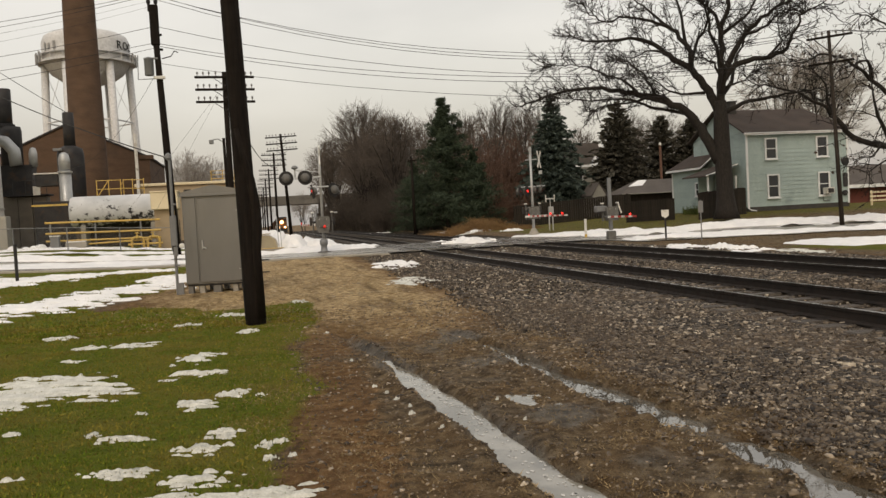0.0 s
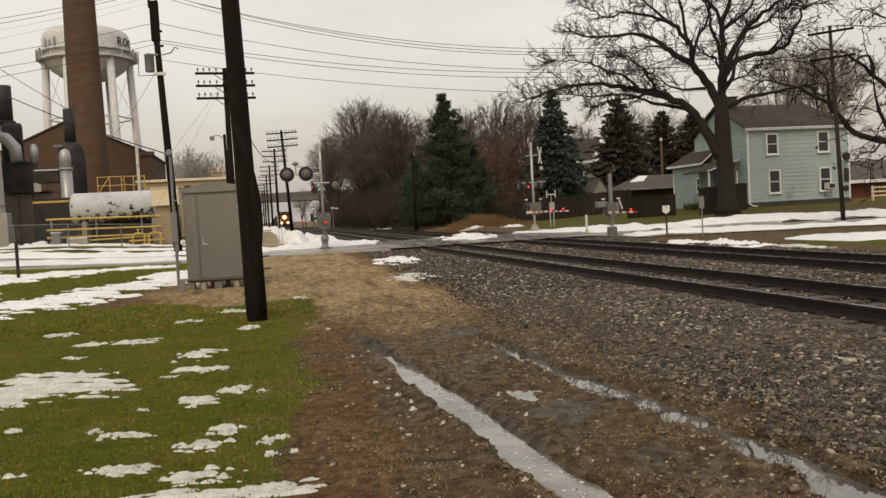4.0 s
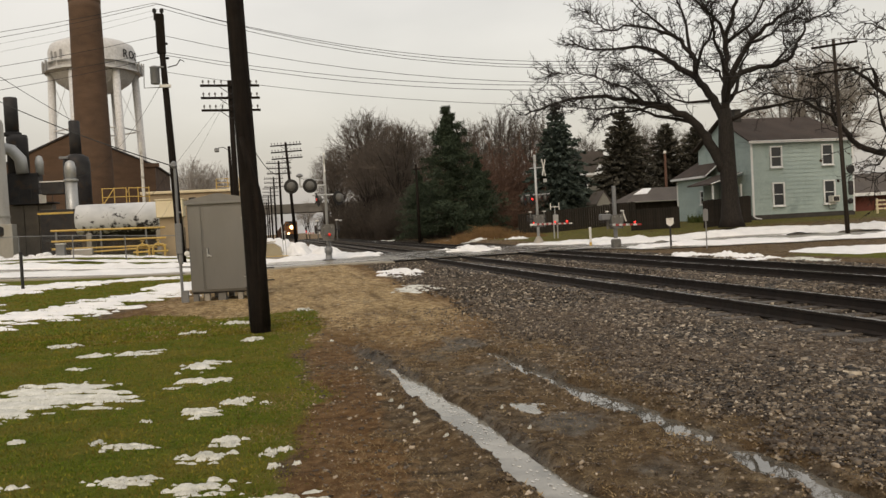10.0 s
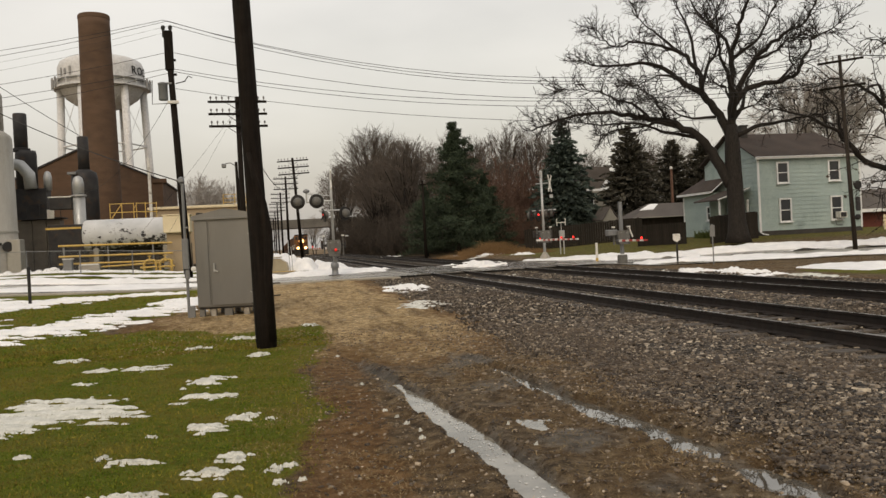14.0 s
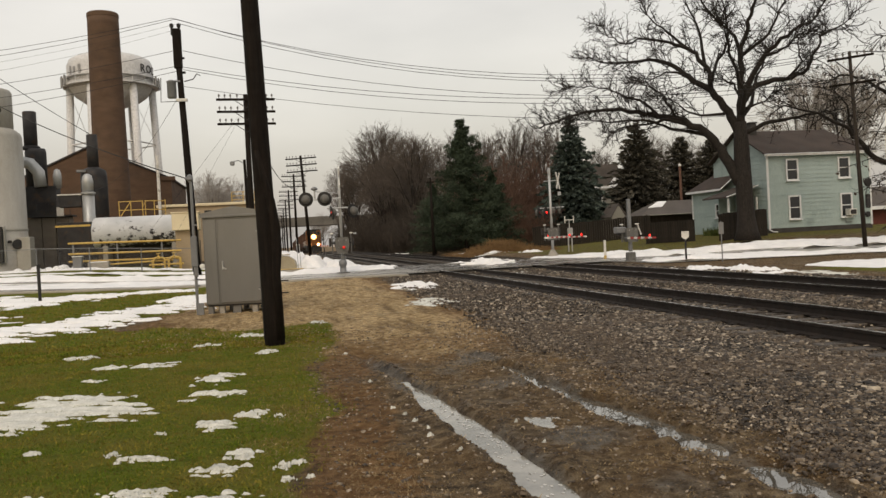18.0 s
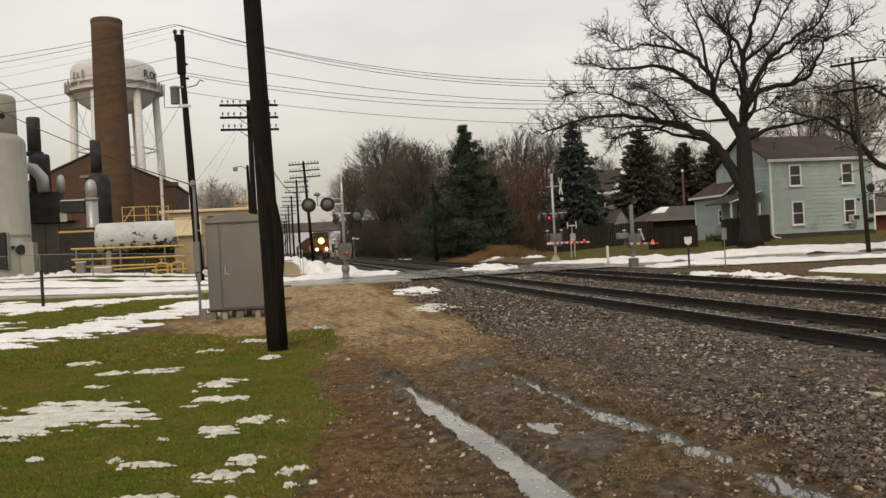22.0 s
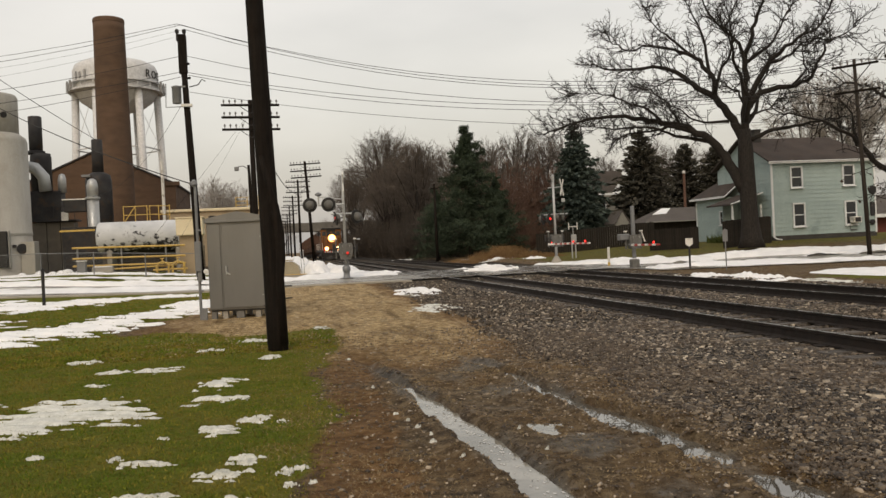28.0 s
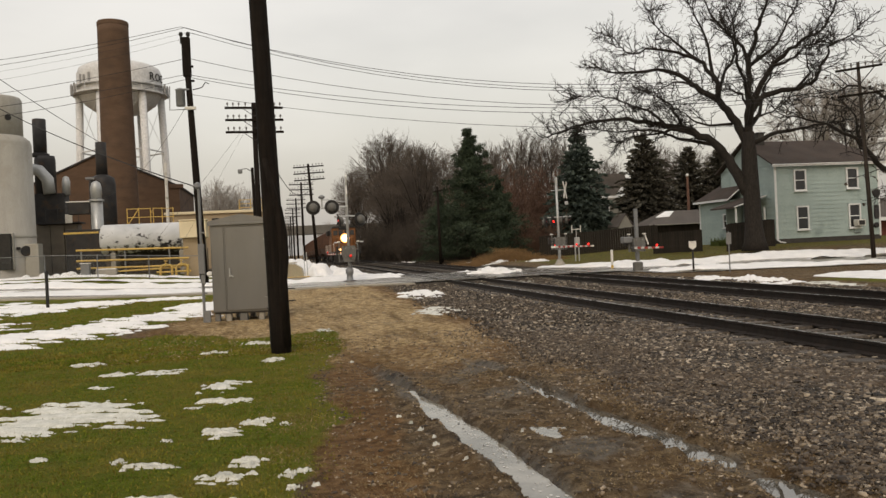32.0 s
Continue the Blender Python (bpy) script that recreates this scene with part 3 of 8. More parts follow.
def grass_material():
    n = Nodes("winter_grass")
    n.world_co()
    green = n.ramp(n.island(), [(0.0, (0.070, 0.112, 0.013)), (0.5, (0.112, 0.160, 0.018)), (1.0, (0.168, 0.204, 0.034))])
    dead = n.ramp(n.island(), [(0.0, (0.165, 0.140, 0.022)), (1.0, (0.265, 0.220, 0.048))])
    patch = n.ramp(n.math("ADD", n.math("MULTIPLY", n.island(), 0.25), n.noise(1.1, 6, 0.65)), [(0.46, 0.0), (0.70, 1.0)])
    brown = n.ramp(n.math("ADD", n.math("MULTIPLY", n.island(), 0.3), n.noise(2.9, 5, 0.65)), [(0.66, 0.0), (0.82, 0.8)])
    return n.done(n.mix(brown, n.mix(patch, green, dead), (0.125, 0.088, 0.030)), 1.0, 0, 0.0)


turf = grass_material()
dead_straw = surface("dead_straw", (0.14, 0.095, 0.045), (0.42, 0.31, 0.17), 6, 20, 0.9)
blades("grass", 130000, -7.5, 1.6, 4.4, 16, (0.012, 0.032), turf, "short wet green and yellowing lawn grass", 6, lambda x, y, nr: (nr.uniform(0, 1, len(x)) < zone_lawn(x, y)) & (x > -0.42 * y - 1.0))
blades("grass", 50000, -14, 1.0, 14, 34, (0.025, 0.05), turf, "short wet green and yellowing lawn grass", 7, lambda x, y, nr: (nr.uniform(0, 1, len(x)) < zone_lawn(x, y)), 0.009)
blades("grass", 26000, -8, 0.4, -6, 4.4, (0.02, 0.05), turf, "short wet green and yellowing lawn grass", 22, lambda x, y, nr: nr.uniform(0, 1, len(x)) < zone_lawn(x, y), 0.009)
blades("straw_litter", 90000, -0.4, 4.2, 3.6, 15, (0.012, 0.042), dead_straw, "flattened dead straw and leaf litter in the mud", 8, lambda x, y, nr: (nr.uniform(0, 1, len(x)) < 0.15 + 0.85 * smooth01(rugged(x, y, 1.3, 44, 3), -0.1, 0.6)) & (ground_z(x, y) > -0.03), 0.0032, (0.85, 1.27))
blades("straw_litter", 9000, -3, 5, 14, 34, (0.03, 0.09), dead_straw, "flattened dead straw on the gravel drive", 9, lambda x, y, nr: nr.uniform(0, 1, len(x)) < zone_tan(x, y), 0.006, (1.1, 1.28))


mud_clod = surface("wet_mud_clod", (0.022, 0.015, 0.010), (0.085, 0.055, 0.030), 4, 50, 0.55, 0, 0.4)
stones("mud_clods", 12000, 0.2, 3.7, 3.4, 13, (0.008, 0.032), mud_clod, "dark wet clods of churned mud", 14, -0.006, lambda x, y, nr: (ground_z(x, y) > -0.035) & (nr.uniform(0, 1, len(x)) < 0.25 + np.exp(-(np.abs(x - rut_a(y)) - 0.28) ** 2 * 40) + np.exp(-(np.abs(x - rut_b(y)) - 0.24) ** 2 * 40)), 0.5)


russet_leaf = surface("russet_leaf_litter", (0.085, 0.048, 0.020), (0.22, 0.132, 0.060), 6, 20, 0.9)
blades("leaf_litter", 42000, -0.6, 2.6, 4.0, 16, (0.012, 0.036), russet_leaf, "russet dead grass along the edge of the lawn", 19, lambda x, y, nr: nr.uniform(0, 1, len(x)) < zone_russet(x, y), 0.0036, (1.0, 1.28))


# ---------- crossing road ----------
def road_material():
    n = Nodes("wet_road")
    n.world_co()
    big = n.noise(0.35, 5, 0.6, n.stretch((0.4, 1.6, 1)))
    col = n.ramp(big, [(0.3, (0.15, 0.137, 0.118)), (0.7, (0.28, 0.26, 0.222))])
    col = n.mix(0.4, col, n.ramp(n.noise(30, 3), [(0.3, 0.3), (0.7, 0.7)]), "OVERLAY")
    n.bump(n.noise(40, 3), 0.15, 0.01)
    return n.done(col, n.ramp(big, [(0.3, 0.12), (0.7, 0.42)]), 0, 0.4)


def near_edge(x):
    return 36.1 + 0.16 * np.clip(-x - 1, 0, 60) - 0.42 * np.clip(x - 21, 0, 60)


def far_edge(x):
    return 46.5 + 0.12 * np.clip(-x, 0, 60) - 0.30 * np.clip(x - 24, 0, 60)


def road():
    xs = np.linspace(-70, 70, 141)
    v = np.linspace(0, 1, 14)
    X = np.repeat(xs[None], 14, 0)
    Y = near_edge(X) * (1 - v[:, None]) + far_edge(X) * v[:, None]
    Z = ground_z(X, Y) + 0.03
    Z = np.where((X > 4.8) & (X < 15.4), 0.165, Z)
    sh = Shape().sheet(X, Y, Z)
    solid("road", sh, road_material(), pose(0, 0, 0), "wet grey road over the level crossing", "road", kind="structure", smooth=True)
    # pale concrete edge strip on the near side
    st = surface("pale_concrete_strip", (0.26, 0.235, 0.19), (0.36, 0.33, 0.27), 0.8, 30, 0.8, 0, 0.2)
    sh = Shape()
    x = np.linspace(-40, 5.6, 60)
    Y = np.stack([near_edge(x) - 0.55, near_edge(x) + 0.25])
    X = np.stack([x, x])
    sh.sheet(X, Y, ground_z(X, Y) + 0.05)
    sh.sheet(np.stack([x, x]), np.stack([near_edge(x) - 0.551, near_edge(x) - 0.55]), np.stack([ground_z(x, near_edge(x) - 0.55) - 0.1, ground_z(x, near_edge(x) - 0.55) + 0.05]))
    solid("kerb", sh, st, pose(0, 0, 0), "pale worn concrete kerb strip", "kerb", kind="structure")
    x = np.linspace(16.5, 60, 60)
    sh = Shape()
    Y = np.stack([near_edge(x) - 0.25, near_edge(x) + 0.1])
    sh.sheet(np.stack([x, x]), Y, ground_z(np.stack([x, x]), Y) + 0.05)
    solid("kerb", sh, st, pose(0, 0, 0), "pale worn concrete kerb strip", "kerb", kind="structure")
    # panels between and beside the rails
    panel = surface("wet_crossing_panel", (0.10, 0.091, 0.079), (0.19, 0.174, 0.152), 0.8, 30, 0.25, 0, 0.2, vary=0.25)
    deck = thing("level_crossing_deck", pose(0, 0, 0), "wet grey concrete crossing panels between the rails", "crossing deck", kind="structure")
    for tx in TRACKS:
        for dx, w in ((0.0, 1.30), (-1.15, 0.66), (1.15, 0.66)):
            for k in range(4):
                part("panel", Shape().box((tx + dx, 37.6 + 2.45 * k, 0.145), (w, 2.40, 0.09), 0.012), panel, deck)


road()


# ---------- snow ----------
def make_snow_material():
    n = Nodes("old_snow")
    n.world_co()
    col = n.ramp(n.noise(1.8, 6, 0.65), [(0.3, (0.70, 0.71, 0.72)), (0.7, (0.86, 0.86, 0.86))])
    col = n.mix(n.ramp(n.noise(14, 4, 0.7), [(0.62, 0.0), (0.75, 0.6)]), col, (0.45, 0.42, 0.37))
    n.bump(n.noise(12, 5, 0.65), 0.5, 0.03)
    return n.done(col, 0.6, 0, 0.3)


snow_mat = make_snow_material()
thin_snow = surface("thin_melting_snow", (0.44, 0.44, 0.39), (0.68, 0.68, 0.63), 7, 60, 0.6, 0, 0.4)


def snow(x, y, w, d, rot, seed, h=0.022, rag=0.55, base=None):
    """A ragged patch of old snow, w across and d deep, turned by rot degrees."""
    if w < 1.2:
        w, d = w * 0.90, d * 0.62
    nu, nv = int(np.clip(w / 0.02, 26, 110)), int(np.clip(d / 0.03, 26, 110))
    u, v = np.meshgrid(np.linspace(-1.35, 1.35, nu), np.linspace(-1.35, 1.35, nv))
    a = math.radians(rot)
    X = x + u * w / 2 * math.cos(a) - v * d / 2 * math.sin(a)
    Y = y + u * w / 2 * math.sin(a) + v * d / 2 * math.cos(a)
    f = (0.26 if w < 1.2 else 0.62) - np.hypot(u, v) + max(rag, 0.55) * (1.7 if w < 1.2 else 1.4) * rugged(u * 1.3 + seed * 3.7, v * 5.6 - seed * 1.3, 1.3, seed, 6)
    f = np.minimum(f, (1.33 - np.maximum(np.abs(u), np.abs(v))) * 4)
    g = ground_z(X, Y) if base is None else X * 0 + base
    rise = (0.014 * np.tanh(np.clip(f, -0.3, 1) * 4) + 0.012 * np.clip(f, -0.25, 1)) if w < 1.3 else (0.020 * np.tanh(np.clip(f, -0.3, 1) * 9) + h * np.clip(f, -0.25, 1))
    Z = g + rise * (1 + 0.35 * rugged(u * 5, v * 5, 1.0, seed + 5, 3)) + (0.006 if base is None else 0)
    keep = (f[:-1, :-1] > 0) | (f[1:, :-1] > 0) | (f[:-1, 1:] > 0) | (f[1:, 1:] > 0)
    i = (np.arange(nv - 1)[:, None] * nu + np.arange(nu - 1)[None])[keep]
    me = soup("snow_patch", np.stack([X.ravel(), Y.ravel(), Z.ravel()], 1), np.stack([i, i + 1, i + nu + 1, i + nu], 1), thin_snow if w < 1.3 else snow_mat)
    me.shade_smooth()
    tagged(new("snow_patch", me), "ragged patch of old melting snow", "snow", "snow patches", "stuff")


def lay_snow():
    # lawn, near
    snow(-2.55, 9.65, 1.25, 1.5, -10, 1, 0.022, 0.95); snow(-1.92, 9.3, 1.2, 1.0, -25, 2, 0.022, 0.95); snow(-2.75, 9.0, 1.2, 0.8, -15, 51, 0.02, 1.0); snow(-2.43, 12.75, 0.62, 0.6, -10, 3)
    snow(-1.70, 12.65, 0.85, 1.1, -12, 4); snow(-2.37, 11.5, 0.5, 0.45, -10, 5); snow(-0.86, 10.86, 0.55, 1.1, -25, 6, rag=0.8)
    snow(-0.69, 9.75, 0.66, 0.5, -20, 7, rag=0.8); snow(-0.69, 8.05, 0.5, 0.6, -15, 8, rag=0.85); snow(-0.31, 8.41, 0.26, 0.5, -20, 9, rag=0.8)
    snow(-0.04, 8.22, 0.13, 0.2, 0, 10); snow(-2.07, 7.47, 0.24, 0.22, -10, 11); snow(-1.37, 7.12, 0.15, 0.2, 0, 12); snow(-1.10, 6.88, 0.44, 0.22, -12, 13, rag=0.8)
    snow(-0.34, 6.73, 0.28, 0.4, -10, 14, rag=0.8); snow(-0.49, 6.31, 0.38, 0.4, -15, 15, rag=0.8); snow(-0.02, 6.22, 0.13, 0.36, -10, 16, rag=0.8); snow(0.09, 6.3, 0.17, 0.18, 0, 17)
    snow(0.16, 5.88, 0.13, 0.13, 0, 18); snow(-2.48, 8.35, 0.3, 0.4, -10, 19); snow(0.78, 17.6, 0.42, 0.8, -10, 20, 0.05, 0.3); snow(-1.08, 7.88, 0.17, 0.18, 0, 21)
    snow(0.0, 5.86, 0.12, 0.12, 0, 22); snow(-0.46, 5.55, 0.5, 0.5, -10, 23, rag=0.7); snow(-1.0, 5.9, 0.5, 0.35, -12, 24, rag=0.8); snow(-0.51, 15.9, 0.5, 0.6, -10, 25, rag=0.9)
    snow(-0.05, 5.15, 0.34, 0.32, 0, 26, rag=0.7); snow(-0.28, 5.08, 1.1, 0.55, -6, 52, 0.02, 1.0); snow(-3.6, 10.4, 0.8, 0.9, 0, 27, rag=0.8); snow(-3.2, 7.9, 0.6, 0.5, 0, 28, rag=0.8); snow(-1.9, 6.0, 0.5, 0.3, 0, 29, rag=0.8)
    snow(-3.1, 14.2, 0.5, 0.5, 0, 46, rag=0.9); snow(-1.2, 14.8, 0.4, 0.5, 0, 47, rag=0.9); snow(-0.2, 13.2, 0.3, 0.4, 0, 48, rag=0.9)
    # lawn, the long bank
    snow(-6.2, 19.6, 3.2, 3.6, -25, 30, 0.06, 0.5); snow(-4.6, 20.9, 2.6, 2.8, -20, 31, 0.06, 0.5); snow(-3.4, 23.4, 2.6, 3.8, -28, 32, 0.06, 0.5)
    snow(-2.5, 25.9, 2.3, 3.6, -28, 33, 0.06, 0.5); snow(-2.1, 28.4, 2.0, 3.0, -20, 34, 0.05, 0.8); snow(-9.6, 30.6, 4.6, 8.0, -15, 35, 0.12, 0.3); snow(-7.0, 32.0, 2.6, 3.0, -10, 36, 0.08, 0.7)
    snow(-4.8, 33.2, 2.8, 1.6, 0, 37, 0.05, 0.9); snow(-9.0, 22.6, 4.0, 4.0, 0, 38, 0.06, 0.5)
    # beside the tracks
    snow(4.75, 28.6, 1.5, 4.4, -8, 39, 0.10, 0.45); snow(4.2, 26.4, 1.0, 1.8, 0, 49, 0.07, 0.6); snow(3.75, 20.7, 1.2, 1.9, -20, 40, 0.07, 0.4)
    snow(11.1, 42.3, 2.6, 3.4, -10, 41, 0.22, 0.3, 0.17); snow(12.6, 50.6, 3.4, 4.4, -10, 42, 0.22, 0.35, 0.0); snow(10.1, 33.9, 0.9, 2.0, 0, 43, 0.28, 0.3); snow(7.9, 34.2, 0.8, 1.4, 0, 44, 0.12, 0.3)
    snow(15.6, 25.6, 1.9, 6.2, -20, 45, 0.14, 0.5); snow(16.2, 22.4, 1.2, 3.0, -20, 50, 0.10, 0.6); snow(15.0, 28.0, 1.3, 3.4, -20, 53, 0.10, 0.5)

    # crumbs beside the rut and bits at the foot of the wood
    for i, (cx, cy, s) in enumerate(((1.05, 8.1, 0.09), (1.12, 7.8, 0.07), (1.16, 7.5, 0.10), (1.22, 7.1, 0.08), (1.2, 6.9, 0.11), (1.0, 9.6, 0.08), (1.3, 6.2, 0.07), (1.95, 6.9, 0.06), (2.0, 6.3, 0.06), (0.95, 12.4, 0.12))):
        snow(cx, cy, s * 0.75, s * 0.7, 0, 80 + i, 0.006, 0.4)
    snow(15.5, 69.8, 2.2, 1.6, -10, 91, 0.10, 0.7); snow(17.3, 64.5, 2.0, 2.0, -10, 92, 0.12, 0.7); snow(18.6, 59.5, 1.4, 2.6, -10, 93, 0.12, 0.6); snow(16.0, 62.6, 1.2, 1.4, 0, 94, 0.1, 0.7); snow(13.6, 96, 3.0, 3.0, 0, 95, 0.12, 0.6)


lay_snow()


def snow_bank(x0, x1, yc, half, h, seed, rag=0.35):
    """A long ploughed bank along the road; yc gives its centre line."""
    n = int((x1 - x0) / 0.14)
    xs = np.linspace(x0, x1, n)
    v = np.linspace(-1.3, 1.3, 26)
    X, V = np.meshgrid(xs, v)
    Y = yc(X) + V * half + 0.35 * rugged(X, X * 0 + seed, 0.22, seed + 9, 3)
    f = 0.85 - np.abs(V) + (rag + 0.25) * rugged(X * 0.6, V * half * 2.6, 0.5, seed, 6)
    f = np.minimum(f, np.minimum(X - x0, x1 - X) * 2)
    Z = ground_z(X, Y) + h * np.clip(f, 0, 1) * (1 + 0.4 * rugged(X, Y, 1.3, seed + 3, 3)) + np.where(f > 0, 0.03, -0.03)
    nu = len(xs)
    keep = (f[:-1, :-1] > 0) | (f[1:, :-1] > 0) | (f[:-1, 1:] > 0) | (f[1:, 1:] > 0)
    i = (np.arange(len(v) - 1)[:, None] * nu + np.arange(nu - 1)[None])[keep]
    me = soup("snow_bank", np.stack([X.ravel(), Y.ravel(), Z.ravel()], 1), np.stack([i, i + 1, i + nu + 1, i + nu], 1), snow_mat)
    me.shade_smooth()
    tagged(new("snow_bank", me), "long lumpy bank of ploughed snow along the road", "snow", "snow banks", "stuff")


snow_bank(-45, -1.6, lambda x: near_edge(x) + 3.4, 1.7, 0.10, 60, 0.6)
snow_bank(-45, 5.9, lambda x: far_edge(x) - 1.5 + 0 * x, 1.0, 0.20, 61, 0.45)
snow_bank(-40, -3.0, lambda x: far_edge(x) + 4.2 + 0 * x, 0.6, 0.08, 62, 0.9)
snow_bank(-34, -3.0, lambda x: far_edge(x) + 9.5 + 0 * x, 0.8, 0.10, 63, 0.9)
snow_bank(-0.6, 6.3, lambda x: 44.0 + 0.1 * x, 1.3, 0.20, 64, 0.3)
snow_bank(15.2, 23.5, lambda x: far_edge(x) + 1.8 + 0 * x, 1.6, 0.20, 65, 0.45)
snow_bank(18.5, 60, lambda x: far_edge(x) - 0.9 + 0 * x, 1.7, 0.22, 66, 0.75)
snow_bank(18.0, 60, lambda x: near_edge(x) + 2.4 + 0 * x, 1.6, 0.15, 67, 0.85)
snow_bank(19.3, 34, lambda x: 25.9 + 0 * x, 2.0, 0.10, 68, 0.55)


def snow_pile():
    """Heaps thrown up by the plough beside the signal."""
    for cx, cy, rx, ry, h, seed in ((0.6, 53.5, 2.1, 2.3, 0.8, 70), (2.5, 51.5, 1.5, 1.7, 0.62, 71), (4.1, 49.5, 1.6, 1.6, 0.42, 72), (-1.6, 54.0, 1.8, 2.0, 0.5, 73), (6.0, 49.0, 1.2, 1.4, 0.25, 74)):
        u, v = np.meshgrid(np.linspace(-1.2, 1.2, 44), np.linspace(-1.2, 1.2, 44))
        X, Y = cx + u * rx, cy + v * ry
        f = 1 - np.hypot(u, v) ** 1.5 + 0.5 * rugged(u, v, 2.4, seed, 5)
        Z = land(X, Y) + h * np.clip(f, -0.1, 1.3) - 0.03
        me_sh = Shape().sheet(X, Y, Z)
        solid("snow_pile", me_sh, snow_mat, pose(0, 0, 0), "heap of dirty ploughed snow beside the crossing", "snow", "snow piles", "stuff", True)


snow_pile()
# ---------- trees ----------
bark = surface("grey_bark", (0.011, 0.009, 0.0075), (0.028, 0.023, 0.019), 5, 40, 0.9, 0, 0.6, stretch=(3, 3, 0.6))
twig_mat = surface("bare_twigs", (0.082, 0.068, 0.057), (0.160, 0.133, 0.112), 2, 30, 0.9, 0, 0.1, vary=0.25)
twig_red = surface("reddish_brush", (0.112, 0.064, 0.046), (0.19, 0.115, 0.084), 1, 20, 0.9, 0, 0.1, vary=0.3)


class Sticks:
    """Many thin three-sided tapering sticks, built as arrays."""

    def __init__(self):
        self.a, self.b, self.ra, self.rb = [], [], [], []

    def line(self, pts, r0, r1):
        n = len(pts) - 1
        for i in range(n):
            self.a.append(tuple(pts[i]))
            self.b.append(tuple(pts[i + 1]))
            self.ra.append(r0 + (r1 - r0) * i / n)
            self.rb.append(r0 + (r1 - r0) * (i + 1) / n)

    def mesh(self, name, mat, k=3):
        A, B = np.array(self.a), np.array(self.b)
        ra, rb = np.array(self.ra)[:, None], np.array(self.rb)[:, None]
        d = B - A
        d /= np.linalg.norm(d, axis=1, keepdims=True) + 1e-9
        ref = np.where(np.abs(d[:, 2:3]) < 0.9, np.array([[0, 0, 1.0]]), np.array([[1.0, 0, 0]]))
        u = np.cross(d, ref)
        u /= np.linalg.norm(u, axis=1, keepdims=True) + 1e-9
        w = np.cross(d, u)
        rings = []
        for P, r in ((A, ra), (B, rb)):
            for j in range(k):
                t = 2 * math.pi * j / k
                rings.append(P + (u * math.cos(t) + w * math.sin(t)) * r)
        V = np.stack(rings, 1).reshape(-1, 3)
        base = np.arange(len(A))[:, None] * (2 * k)
        Fs = np.concatenate([base + np.array([[j, (j + 1) % k, k + (j + 1) % k, k + j]]) for j in range(k)], 0)
        return soup(name, V, Fs, mat)


def limb(rng, p, d, length, segs, wander, lift):
    """A wandering line from p along d."""
    pts, d = [Vector(p)], Vector(d).normalized()
    for i in range(segs):
        d = (d + Vector((rng.gauss(0, wander), rng.gauss(0, wander), rng.gauss(0, wander) + lift))).normalized()
        pts.append(pts[-1] + d * (length / segs))
    return pts


def tree_thing(name, meshes, at, label, group="", category="tree"):
    t = thing(name, at, label, category, group)
    for nm, me in zip(("trunk", "crown"), meshes):
        o = new(nm, me)
        o.parent = t
    return t


def needle_mat(name, a, b):
    n = Nodes(name)
    col = n.mix(n.island(), a, b)
    col = n.mix(0.5, col, n.ramp(n.noise(0.7, 3), [(0.3, 0.3), (0.7, 0.7)]), "OVERLAY")
    return n.done(col, 0.75, 0, 0.2)


def conifer(seed, height, width, mat, rows=26, per=10, droop=-0.25, dense=1.0, bare=0.06, rough=0.18, taper=0.78, spray=1.0):
    """Trunk and needle crown: whorls of boughs, each set with flat sprays of needles."""
    rng = random.Random(seed)
    trunk = Shape()
    trunk.tube([(0, 0, -0.2), (0.02 * height * rng.uniform(-0.3, 0.3), 0, height * 0.5), (0, 0, height * 0.97)], [height * 0.018, height * 0.011, 0.02], 8)
    V, F = [], []
    nr = np.random.RandomState(seed)
    for i in range(rows):
        t = bare + (1 - bare) * i / rows
        z = t * height
        R = width / 2 * (1 - t) ** taper * (1 + rough * math.sin(i * 1.7 + seed)) + 0.12
        k = max(4, int(per * (0.45 + 0.55 * (1 - t))))
        for j in range(k):
            w = 2 * math.pi * (j + rng.random()) / k
            L = R * rng.uniform(0.65, 1.12)
            d = np.array([math.cos(w), math.sin(w), droop + 0.5 * t + rng.uniform(-0.12, 0.12)])
            s = np.array([-math.sin(w), math.cos(w), 0])
            p0 = np.array([0, 0, z + rng.uniform(-0.5, 0.5) * height / rows])
            m = max(5, int(L * 9 * dense))
            u = nr.uniform(0.12, 1.0, m)
            side = nr.uniform(-0.32, 0.32, m) * L * (1.1 - u)
            c = p0 + d * (u * L)[:, None] + s * side[:, None] + np.stack([np.zeros(m), np.zeros(m), -0.10 * L * u ** 2 + nr.uniform(-0.10, 0.10, m)], 1)
            size = nr.uniform(0.16, 0.40, m) * (0.6 + 0.25 * width / 4) * spray
            a1 = nr.normal(0, 1, (m, 3)) * 0.45 + d
            a1 /= np.linalg.norm(a1, axis=1, keepdims=True)
            a2 = np.cross(a1, nr.normal(0, 1, (m, 3)))
            a2 /= np.linalg.norm(a2, axis=1, keepdims=True) + 1e-9
            q0, q1 = c - a1 * size[:, None] * 0.5, c + a1 * size[:, None] * 0.7
            wd = a2 * (size * 0.26)[:, None]
            V.append(np.stack([q0 - wd * 0.4, q0 + wd * 0.4, c + wd, q1, c - wd], 1).reshape(-1, 3))
    V = np.concatenate(V)
    F = np.arange(len(V)).reshape(-1, 5)
    return trunk.mesh("trunk", bark, True), soup("crown", V, F, mat)


